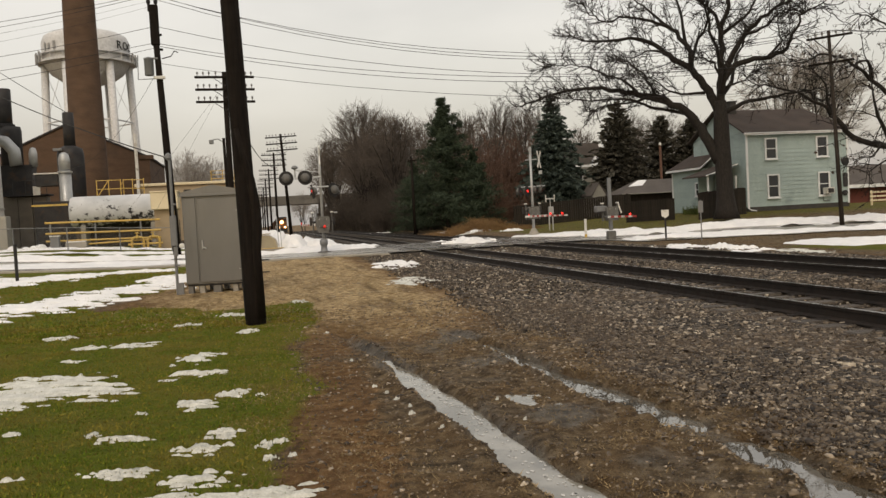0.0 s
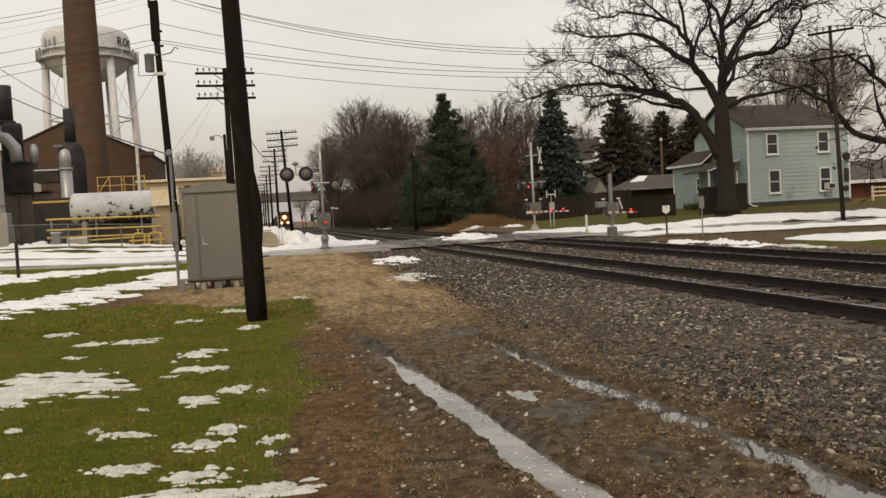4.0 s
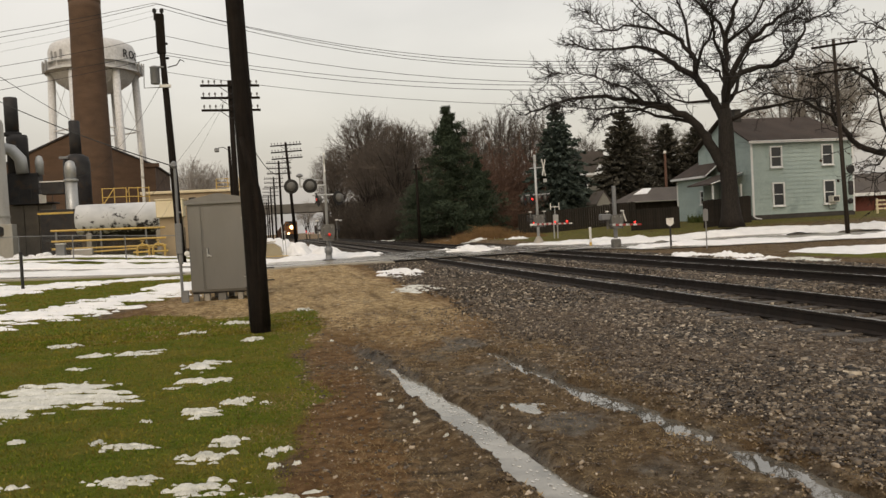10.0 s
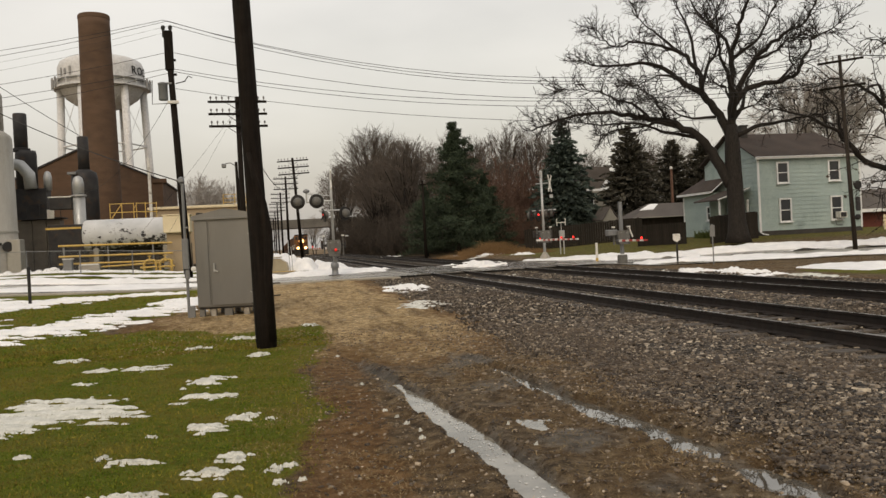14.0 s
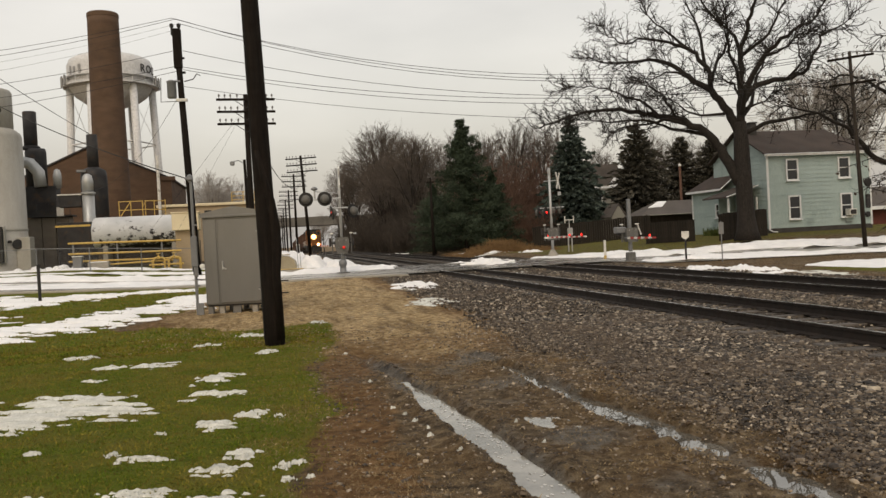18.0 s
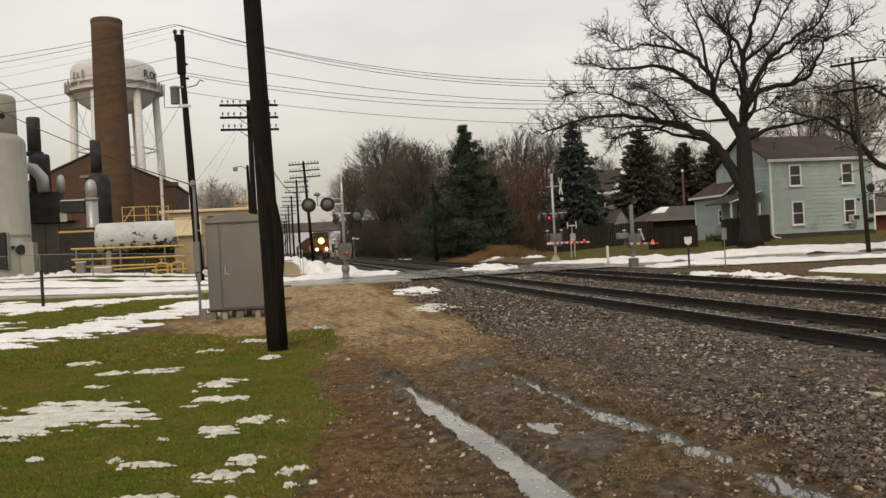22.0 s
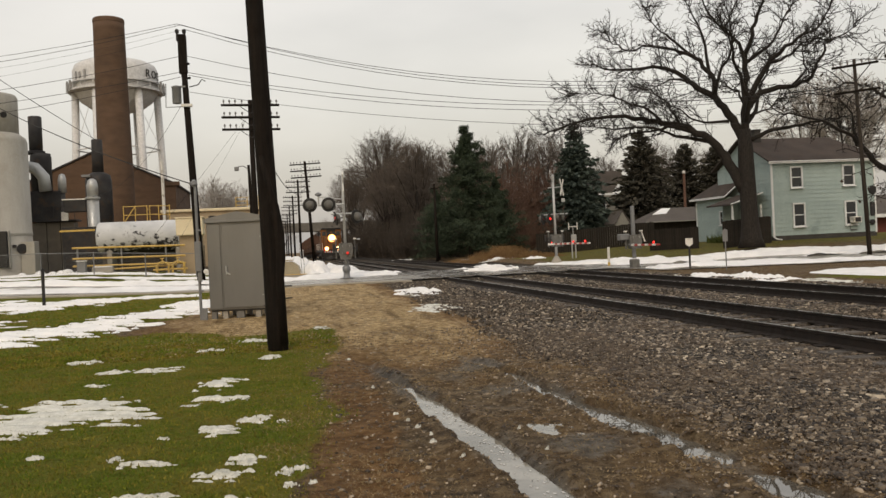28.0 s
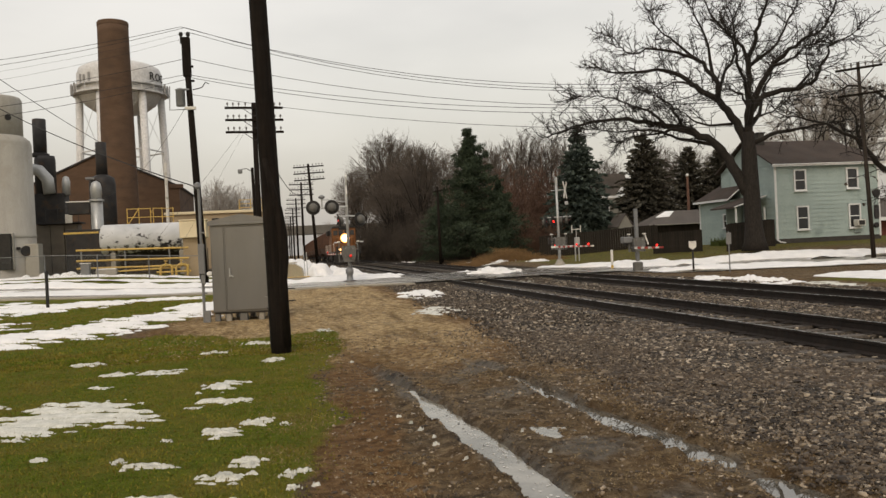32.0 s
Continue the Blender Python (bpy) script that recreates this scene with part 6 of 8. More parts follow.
# ---------- relay cabinet ----------
def cabinet():
    x, y = -0.95, 21.3
    z = gz(x, y) + 0.02
    c = thing("relay_cabinet", pose(x, y, z, 0, 0, -12), "grey aluminium railway relay cabinet with a gabled lid on short legs", "cabinet")
    w, d, h0, h1 = 1.56, 1.15, 0.20, 2.42
    part("body", Shape().box((0, d / 2, (h0 + h1) / 2), (w, d, h1 - h0), 0.015), cabinet_metal, c)
    part("roof", Shape().prism([(-w / 2 - 0.04, h1 - 0.02), (w / 2 + 0.04, h1 - 0.02), (w / 2 + 0.04, h1 + 0.05), (0, h1 + 0.21), (-w / 2 - 0.04, h1 + 0.05)], -0.07, d + 0.06), cabinet_metal, c, "low gabled lid with an overhang")
    part("eave_trim", Shape().box((0, -0.05, h1 - 0.03), (w + 0.06, 0.06, 0.06), 0.008), cabinet_metal, c)
    dr = part("door", Shape().box((0.17, -0.02, 1.28), (1.14, 0.04, 2.06), 0.01), cabinet_metal, c)
    part("handle", Shape().box((-0.31, -0.07, 1.18), (0.035, 0.05, 0.22), 0.01), alum, dr, "pale lever handle")
    part("handle_lever", Shape().box((-0.26, -0.09, 1.1), (0.10, 0.02, 0.035), 0.006, Matrix.Rotation(0.5, 4, "Y")), alum, dr)
    for hz in (0.55, 1.98):
        part("hinge", Shape().cyl((0.67, -0.03, hz - 0.04), (0.67, -0.03, hz + 0.04), 0.018, n=8), alum, dr)
        part("hinge_leaf", Shape().box((0.62, -0.045, hz), (0.14, 0.008, 0.03)), alum, dr)
    part("left_stile", Shape().box((-0.60, -0.012, 1.28), (0.30, 0.02, 2.1), 0.004), cabinet_metal, c)
    for i, lx in enumerate((-0.7, -0.42, -0.05, 0.4, 0.7)):
        part("leg", Shape().box((lx, 0.12, 0.06), (0.20 if i in (2,) else 0.13, 0.12, 0.36), 0.01), cabinet_metal if i % 2 == 0 else concrete, c)
        part("leg", Shape().box((lx, d - 0.12, 0.06), (0.13, 0.12, 0.36), 0.01), cabinet_metal, c)
    part("sill", Shape().box((0, d / 2, 0.19), (w - 0.05, d - 0.05, 0.05), 0.01), dark_metal, c)
    part("vent", Shape().box((-0.62, 0.0, h1 + 0.10), (0.16, 0.1, 0.06), 0.01), black_paint, c)
    # service mast beside it
    m = thing("service_mast", pose(-1.93, 21.45, z), "slim grey electric service mast with a meter box", "mast")
    part("pipe", Shape().tube([(0, 0, -0.2), (0, 0, 3.25), (-0.05, 0, 3.38), (-0.14, 0, 3.36)], 0.036, 10), galv, m)
    part("weatherhead", Shape().lathe([(0.03, 0), (0.085, 0.05), (0.07, 0.14), (0.02, 0.18)], 12), galv, m, at=pose(-0.02, 0, 3.28))
    part("meter_box", Shape().box((0.0, -0.09, 1.55), (0.15, 0.14, 0.75), 0.015), galv, m, "grey meter box")
    part("lower_box", Shape().box((0.02, -0.08, 1.05), (0.10, 0.1, 0.24), 0.01), galv, m)
    for hz in (0.7, 2.2):
        part("pipe_clamp", Shape().box((0.03, 0.0, hz), (0.12, 0.09, 0.04), 0.006), galv, m)
    part("foot_box", Shape().box((0.08, 0, 0.12), (0.14, 0.14, 0.3), 0.01), galv, m)


cabinet()


# ---------- crossing signals ----------
worn_grey = surface("worn_grey_paint", (0.095, 0.093, 0.087), (0.165, 0.162, 0.152), 2, 40, 0.65, 0.2, 0.1, dirt=(0.05, 0.046, 0.04), dirt_scale=3)

def lamp_unit(parent, at, lit):
    u = part("signal_lamp", Shape().lathe([(0.20, 0.0), (0.225, 0.05), (0.215, 0.14), (0.15, 0.22), (0.05, 0.25)], 20), worn_grey, parent, "grey round lamp housing", True, at)
    part("background_disc", Shape().lathe([(0.10, 0.03), (0.35, 0.02), (0.36, 0.0), (0.35, -0.02), (0.10, -0.01)], 28), black_paint, u, "black round background")
    part("lens", Shape().lathe([(0.085, -0.005), (0.085, -0.03), (0.06, -0.05), (0.01, -0.06)], 16), {True: red_glow, False: red_dark}.get(lit, red_dim), u, "red lens", True)
    part("hood", Shape().tube([(-0.17, 0.0, -0.02), (-0.13, 0.12, -0.1), (0, 0.18, -0.16), (0.13, 0.12, -0.1), (0.17, 0.0, -0.02)], 0.025, 6), black_paint, u)
    return u


def gate_machine(parent, z, scale=1.0):
    """The drive that lifts the arm: a tapered housing, a cover with bolts, and two lever arms with their weights."""
    k = scale
    part("gate_machine", Shape().prism([(-0.24 * k, z - 0.42 * k), (0.24 * k, z - 0.42 * k), (0.33 * k, z - 0.05 * k), (0.33 * k, z + 0.30 * k), (0.26 * k, z + 0.38 * k), (-0.26 * k, z + 0.38 * k), (-0.33 * k, z + 0.30 * k), (-0.33 * k, z - 0.05 * k)], -0.30, 0.20), worn_grey, parent, "grey gate drive housing")
    cover = part("gate_cover", Shape().box((0, -0.315, z + 0.06 * k), (0.44 * k, 0.03, 0.44 * k), 0.02), worn_grey, parent)
    for sx in (-1, 1):
        for sz in (-1, 1):
            part("bolt", Shape().cyl((sx * 0.18 * k, -0.35, z + (0.06 + sz * 0.18) * k), (sx * 0.18 * k, -0.32, z + (0.06 + sz * 0.18) * k), 0.018, n=6), alum, cover)
    part("gate_shaft", Shape().cyl((-0.52 * k, -0.02, z + 0.12 * k), (0.52 * k, -0.02, z + 0.12 * k), 0.05, n=10), dark_metal, parent)
    for s in (-1, 1):
        part("lever_arm", Shape().box((s * 0.46 * k, 0.02, z + 0.06 * k), (0.06, 0.16, 0.98 * k), 0.02), worn_grey, parent)
        part("lever_cap", Shape().box((s * 0.47 * k, 0.02, z + 0.58 * k), (0.15, 0.18, 0.07), 0.02), white_paint, parent, "white lever end")
        part("counterweight", Shape().box((s * 0.55 * k, 0.22, z + 0.16 * k), (0.12, 0.30, 0.42 * k), 0.03), dark_metal, parent)


def gate_arm(parent, z, length, lights, yaw=180, lens=None):
    """A lowered red and white arm that reaches across the road."""
    arm = part("gate_arm", Shape().box((0.15, 0.15, 0), (0.34, 0.4, 0.08), 0.02), galv, parent, "lowered red and white striped gate arm", at=pose(0, 0, z, 0, 0, yaw))
    n = int(length / 0.41)
    for i in range(n):
        part("stripe", Shape().box((0.28, 0.3 + 0.41 * (i + 0.5), -0.02), (0.03, 0.41, 0.11 - 0.03 * i / n)), white_paint if i % 2 == 0 else red_stripe, arm)
    for f in lights:
        part("arm_lamp", Shape().lathe([(0.04, 0), (0.045, 0.03), (0.045, 0.08), (0.02, 0.10)], 12), lens or red_glow, arm, "small red arm lamp", True, pose(0.28, length * f, 0.04))


red_stripe = surface("faded_red_stripe", (0.32, 0.03, 0.025), (0.42, 0.06, 0.05), 4, 40, 0.6)


def signal_left():
    x, y = 3.32, 42.0
    s = thing("crossing_signal", pose(x, y, gz(x, y)), "grey crossing signal mast with side arm lamps and a lowered gate", "crossing signal", "crossing signals")
    part("mast", Shape().tube([(0, 0, 0.2), (0, 0, 4.0), (0, 0, 5.2)], [0.075, 0.065, 0.05], 12), alum, s, smooth=True)
    part("base", Shape().lathe([(0.30, -0.1), (0.30, 0.05), (0.17, 0.10), (0.15, 0.35), (0.20, 0.42), (0.20, 0.62), (0.09, 0.72)], 14), galv, s, smooth=True)
    part("base_bolts", Shape().box((0, 0, 0.03), (0.62, 0.62, 0.06), 0.01), dark_metal, s)
    part("conduit", Shape().tube([(0.05, -0.1, 0.5), (0.12, -0.12, 0.8), (-0.08, -0.12, 1.1), (-0.10, -0.12, 1.4)], 0.035, 8), galv, s)
    gate_machine(s, 1.42, 1.02)
    for sx in (-0.62, 0.68):
        part("counterweight_bolt", Shape().cyl((sx - 0.08, 0.1, 1.98), (sx + 0.08, 0.1, 1.98), 0.035, n=8), alum, s)
    gate_arm(s, 1.42, 8.6, (0.97,), 6, red_dim)
    part("arm_root_lamp", Shape().lathe([(0.07, 0), (0.075, 0.03), (0.05, 0.07), (0.02, 0.08)], 12), red_dim, s, "dim red lamp", True, pose(0.06, -0.34, 1.30, 90, 0, 0))
    part("side_arm", Shape().cyl((0.05, -0.05, 3.76), (-1.25, 0.0, 3.74), 0.05, n=10), alum, s)
    part("cable_pipe", Shape().tube([(0, -0.05, 4.0), (-0.8, 0, 4.12), (-1.25, 0, 4.15)], 0.02, 6), alum, s)
    part("bell", Shape().lathe([(0.05, 0), (0.16, 0.05), (0.17, 0.12), (0.06, 0.2)], 14), galv, s, "round warning bell", True, pose(-1.22, 0, 4.18))
    part("arm_drop", Shape().cyl((-1.22, 0, 3.7), (-1.22, 0, 4.2), 0.04, n=8), alum, s)
    for sx in (-1.66, -0.74):
        lamp_unit(s, pose(sx, -0.08, 3.76, 88, 0, 0), False)
    part("lamp_bar", Shape().cyl((-0.65, -0.05, 3.28), (0.7, -0.05, 3.28), 0.04, n=8), alum, s)
    lamp_unit(s, pose(-0.42, -0.05, 3.05, -80, 0, -84), "dim")
    lamp_unit(s, pose(0.62, -0.05, 3.1, 85, 0, 40), False)
    for i, (a, h) in enumerate(((-0.15, 4.75), (0.02, 4.85))):
        part("crossbuck_board", Shape().box((0.0, -0.09 - 0.02 * i, h), (0.05, 0.20, 1.1), 0.01, Matrix.Rotation(0.7 if i else -0.7, 4, "X")), white_paint, s, "white crossbuck board")


signal_left()


def signal_right():
    x, y = 16.63, 48.7
    s = thing("crossing_signal", pose(x, y, gz(x, y)), "pale crossing signal with crossbuck, red lamps and a lowered gate", "crossing signal", "crossing signals")
    part("mast", Shape().tube([(0, 0, 0.2), (0, 0, 5.4)], [0.085, 0.07], 12), alum, s, smooth=True)
    part("mast_cap", Shape().lathe([(0.085, 5.0), (0.09, 5.4), (0.05, 5.46)], 12), alum, s)
    part("base", Shape().lathe([(0.38, -0.1), (0.36, 0.1), (0.2, 0.35), (0.11, 0.5)], 14), concrete, s)
    for i in range(2):
        part("crossbuck_board", Shape().box((0.52, -0.05 - 0.03 * i, 4.66), (0.04, 0.17, 1.2), 0.01, Matrix.Rotation(0.95, 4, "Z") @ Matrix.Rotation(0.62 * (1 if i else -1), 4, "Y") @ Matrix.Rotation(math.pi / 2, 4, "Z")), white_paint, s, "white crossbuck board")
    part("crossbuck_plate", Shape().box((0.58, -0.05, 3.88), (0.22, 0.03, 0.22), 0.01), alum, s)
    part("crossbuck_bar", Shape().cyl((-0.35, 0, 4.66), (0.6, 0, 4.70), 0.03, n=6), alum, s)
    part("lamp_bar", Shape().cyl((-0.75, 0, 3.02), (0.85, 0, 3.06), 0.035, n=8), alum, s)
    for sx, lit, yaw in ((-0.34, True, 48), (-0.78, False, 56)):
        lamp_unit(s, pose(sx, -0.12, 2.76, -92, 0, yaw), lit)
    for sx, yaw in ((0.32, 250), (0.68, 250)):
        lamp_unit(s, pose(sx, 0.05, 2.84, 90, 0, yaw), False)
    gate_machine(s, 1.45, 0.95)
    part("junction_bar", Shape().box((0.1, -0.3, 1.22), (1.4, 0.08, 0.12), 0.01), white_paint, s)
    gate_arm(s, 1.25, 6.2, (0.02, 0.62, 0.92))


signal_right()


def gate_mast():
    x, y = 17.95, 40.3
    s = thing("gate_mast", pose(x, y, gz(x, y)), "short grey gate mast with its arm lowered", "crossing signal", "crossing signals")
    part("mast", Shape().box((0, 0, 1.85), (0.17, 0.16, 2.7), 0.02), galv, s)
    part("base", Shape().box((0, 0, 0.22), (0.42, 0.42, 0.50), 0.05), worn_grey, s)
    gate_machine(s, 1.38, 0.9)
    part("counterweight_box", Shape().box((-0.5, 0.1, 1.62), (0.55, 0.4, 0.32), 0.04), galv, s)
    part("strut", Shape().cyl((0.45, 0, 1.85), (0.62, 0, 1.35), 0.04, n=8), white_paint, s)
    gate_arm(s, 1.22, 3.4, (0.86,))


gate_mast()


def small_markers():
    x, y = 20.1, 55.1
    m = thing("instrument_mast", pose(x, y, gz(x, y)), "slim white mast with an H-shaped head and a box", "mast")
    part("pole", Shape().cyl((-0.12, 0, -0.1), (-0.12, 0, 1.6), 0.05, n=8), alum, m)
    part("second_pole", Shape().cyl((0.14, 0, -0.1), (0.14, 0, 1.3), 0.05, n=8), alum, m)
    part("box", Shape().box((0.0, -0.1, 1.4), (0.34, 0.2, 0.5), 0.02), alum, m)
    part("head_bar", Shape().cyl((-0.3, 0, 2.2), (0.32, 0, 2.2), 0.035, n=6), white_paint, m)
    part("stem", Shape().cyl((0, 0, 1.6), (0, 0, 2.2), 0.03, n=6), alum, m)
    for sx in (-0.3, 0.32):
        part("head_post", Shape().cyl((sx, 0, 1.98), (sx, 0, 2.48), 0.035, n=6), white_paint, m)
    x, y = 18.2, 44.3
    w = thing("marker_post", pose(x, y, gz(x, y)), "short white marker post with a yellow foot", "post")
    part("shaft", Shape().cyl((0, 0, 0.2), (0, 0, 1.05), 0.07, n=10), white_paint, w)
    part("foot", Shape().cyl((0, 0, -0.1), (0, 0, 0.2), 0.075, n=10), yellow_paint, w)
    x, y = 19.6, 34.2
    s = thing("road_sign", pose(x, y, gz(x, y), 0, 0, -28), "narrow grey sign back on a thin metal post", "road sign")
    part("post", Shape().box((0, 0, 0.85), (0.05, 0.05, 1.95), 0.008), galv, s)
    part("panel", Shape().box((0, -0.04, 1.52), (0.22, 0.012, 0.52), 0.004), galv, s)
    x, y = 19.1, 36.6
    s = thing("marker_sign", pose(x, y, gz(x, y), 0, 0, -28), "small white shield sign on a dark post", "road sign")
    part("post", Shape().box((0, 0, 0.55), (0.09, 0.07, 1.3), 0.01), black_paint, s)
    part("panel", Shape().prism([(-0.17, 1.17), (0.0, 1.05), (0.17, 1.17), (0.17, 1.45), (-0.17, 1.45)], -0.07, -0.05), white_paint, s)


small_markers()


# ---------- roadside clutter by the snow pile ----------
def clutter():
    beige = surface("beige_plastic", (0.34, 0.29, 0.205), (0.42, 0.365, 0.265), 1.2, 30, 0.6)
    x, y = 0.55, 50.6
    b = thing("beige_storage_bin", pose(x, y, gz(x, y), 0, 0, -6), "beige sloped-lid storage bin half buried in snow", "bin")
    part("body", Shape().prism([(-1.3, 0), (0.75, 0), (0.62, 0.55), (0.25, 0.80), (-1.2, 0.85), (-1.3, 0.7)], -0.5, 0.6), beige, b)
    part("lid_edge", Shape().box((-0.5, 0.05, 0.88), (1.6, 1.2, 0.06), 0.02), beige, b)
    x, y = 0.9, 46.6
    k = thing("yellow_kerb_block", pose(x, y, gz(x, y), 0, 0, -10), "low concrete kerb block with a yellow-painted edge", "kerb")
    part("block", Shape().box((0, 0, 0.08), (3.2, 0.5, 0.26), 0.03), concrete, k)
    part("yellow_edge", Shape().box((-0.3, -0.02, 0.225), (1.8, 0.47, 0.03), 0.01), yellow_paint, k)
    for dx in (0.35, 0.5):
        p = thing("thin_marker_post", pose(0.9 + dx, 46.7, gz(1.3, 46.7)), "thin pale marker rod in the snow", "post", "marker rods")
        part("rod", Shape().cyl((0, 0, -0.1), (-0.05, 0, 1.95 if dx < 0.4 else 1.55), 0.022, n=6), alum, p)
        part("tip", Shape().cyl((-0.05, 0, 1.5), (-0.05, 0, 1.56), 0.03, n=6), white_paint, p)


clutter()
# ---------- the pale house and its neighbours ----------
siding = surface("pale_teal_siding", (0.305, 0.385, 0.378), (0.375, 0.465, 0.452), 0.6, 25, 0.6, 0, 0.1, vary=0.07, dirt=(0.24, 0.31, 0.30), dirt_scale=0.5)
trim_white = surface("white_trim", (0.62, 0.64, 0.65), (0.76, 0.78, 0.79), 2, 40, 0.6, 0, 0.05)
curtain = surface("pale_blind", (0.55, 0.57, 0.58), (0.68, 0.70, 0.71), 3, 30, 0.9)
dark_wood = surface("dark_fence_boards", (0.016, 0.013, 0.010), (0.035, 0.028, 0.021), 1.5, 30, 0.9, 0, 0.4, vary=0.35, stretch=(4, 4, 0.6))
foundation = surface("dark_foundation", (0.04, 0.038, 0.035), (0.07, 0.065, 0.06), 2, 30, 0.9)


def sash_window(parent, x, z0, z1, w, y=0.0, blind=0.5, m=None):
    """A white-framed sash window on a wall that faces -y."""
    h = z1 - z0
    f = Shape()
    t = 0.105
    for s in (-1, 1):
        f.box((x + s * (w / 2 - t / 2), y - 0.05, z0 + h / 2), (t, 0.10, h), 0.008)
    f.box((x, y - 0.05, z1 - t / 2), (w - 2 * t, 0.10, t), 0.008)
    f.box((x, y - 0.05, z0 + t / 2), (w - 2 * t, 0.10, t), 0.008)
    win = part("window", f, trim_white, parent, "white-framed sash window", at=m)
    part("sill", Shape().box((x, y - 0.09, z0 - 0.02), (w + 0.1, 0.18, 0.06), 0.01), trim_white, win)
    part("meeting_rail", Shape().box((x, y - 0.035, z0 + h / 2), (w - 2 * t, 0.07, 0.06), 0.006), trim_white, win)
    for k in range(2):
        hh = (h - 2 * t) / 2 - 0.03
        zc = z0 + t + hh / 2 + k * (hh + 0.06)
        part("pane", Shape().box((x, y - 0.025 - 0.004 * k, zc), (w - 2 * t, 0.012, hh)), glass, win)
        if k == 1 and blind:
            part("blind", Shape().box((x, y - 0.030, zc + hh * (1 - blind) / 2), (w - 2 * t - 0.04, 0.006, hh * blind)), curtain, win)
    return win


def boards(parent, x0, x1, z0, z1, y, m=None, step=0.29, gable=None):
    """Lapped siding boards on a wall that faces -y; gable(z) narrows them."""
    z = z0
    while z < z1 - 0.02:
        hgt = min(step, z1 - z)
        a, b = (x0, x1) if not gable else gable(z + hgt / 2)
        if b - a > 0.1:
            vs = [(a, y, z), (b, y, z), (b, y, z + hgt), (a, y, z + hgt), (a, y - 0.034, z), (b, y - 0.034, z), (b, y - 0.006, z + hgt), (a, y - 0.006, z + hgt)]
            sh = Shape().add(vs, [(4, 5, 6, 7), (0, 1, 5, 4), (7, 6, 2, 3), (0, 4, 7, 3), (1, 2, 6, 5)])
            part("siding_board", sh, siding, parent, at=m)
        z += step


def teal_house():
    gx, gy = 34.4, 53.5
    g = 0.86
    h = thing("teal_two_storey_house", pose(gx, gy, g), "pale teal clapboard two-storey house with a brown roof", "house")
    W, D, E = 8.3, 7.2, 5.5
    body = part("wall", Shape().box((W / 2, D / 2, E / 2 + 0.02), (W, D, E), 0.0), siding, h)
    part("foundation", Shape().box((W / 2, D / 2, -0.05), (W + 0.02, D + 0.02, 0.55), 0.0), foundation, h, "dark foundation strip")
    boards(body, 0.0, W, 0.22, E - 0.1, -0.004)
    left = pose(0, D, 0, 0, 0, -90)
    boards(body, 0.0, D, 0.22, E, -0.004, left)
    rz = 7.45
    # roof: gable to the left, hip to the right
    o = 0.35
    A, B = (-o, -o, E - 0.08), (W + o, -o, E - 0.08)
    C, Dd = (W + o, D + o, E - 0.08), (-o, D + o, E - 0.08)
    R0, R1 = (-o, D / 2, rz), (W - 1.0, D / 2, rz)
    up = Vector((0, 0, 0.10))

    def slab(pts):
        n = len(pts)
        vs = [tuple(Vector(p)) for p in pts] + [tuple(Vector(p) + up) for p in pts]
        return Shape().add(vs, [tuple(range(n))[::-1], tuple(range(n, 2 * n))] + [(i, (i + 1) % n, n + (i + 1) % n, n + i) for i in range(n)])

    roof = part("roof", slab([A, B, R1, R0]), shingle, h, "brown shingle roof")
    part("roof_back", slab([C, Dd, R0, R1]), shingle, roof)
    part("roof_hip", slab([B, C, R1]), shingle, roof)
    tri = Shape().add([(0, 0, E - 0.05), (0, D, E - 0.05), (0, D / 2, rz - 0.02), (0.1, 0, E - 0.05), (0.1, D, E - 0.05), (0.1, D / 2, rz - 0.02)], [(0, 2, 1), (3, 4, 5), (0, 1, 4, 3), (0, 3, 5, 2), (1, 2, 5, 4)])
    part("gable_wall", tri, siding, h)
    part("fascia", Shape().box((W / 2, -o - 0.015, E - 0.12), (W + 2 * o, 0.03, 0.14), 0.004), trim_white, roof, "peeling white fascia")
    part("gutter", Shape().cyl((-o, -o - 0.07, E - 0.05), (W + o, -o - 0.07, E - 0.05), 0.035, n=8), trim_white, roof)
    ch = part("chimney", Shape().box((0.95, D / 2 - 0.4, rz - 0.1), (0.55, 0.55, 1.5), 0.02), foundation, h, "square dark chimney")
    part("chimney_cap", Shape().box((0.95, D / 2 - 0.4, rz + 0.68), (0.66, 0.66, 0.10), 0.02), foundation, ch)
    part("corner_trim", Shape().box((0.05, -0.045, E / 2), (0.12, 0.05, E - 0.3), 0.004), trim_white, h)
    part("corner_trim", Shape().box((W - 0.05, -0.045, E / 2), (0.12, 0.05, E - 0.3), 0.004), trim_white, h)
    part("downspout", Shape().tube([(-0.04, -0.09, E - 0.15), (-0.04, -0.09, 0.15), (0.10, -0.3, 0.0), (0.35, -0.5, -0.05)], 0.05, 8), trim_white, h, "white downspout")
    for x, z0, z1, bl in ((1.95, 3.55, 5.10, 0.98), (6.12, 3.58, 5.12, 0.75), (2.05, 0.78, 2.50, 1.0), (6.2, 0.75, 2.52, 0.7)):
        sash_window(h, x, z0, z1, 0.98, -0.03, bl)
    ac = part("window_air_conditioner", Shape().box((6.38, -0.32, 1.12), (0.62, 0.5, 0.46), 0.03), white_paint, h, "white window air conditioner")
    part("grille", Shape().box((6.38, -0.575, 1.12), (0.46, 0.02, 0.32), 0.004), dark_metal, ac)
    part("air_bracket", Shape().tube([(5.9, -0.3, 0.75), (6.1, -0.1, 0.4), (6.6, -0.1, 0.4)], 0.03, 6), galv, ac)
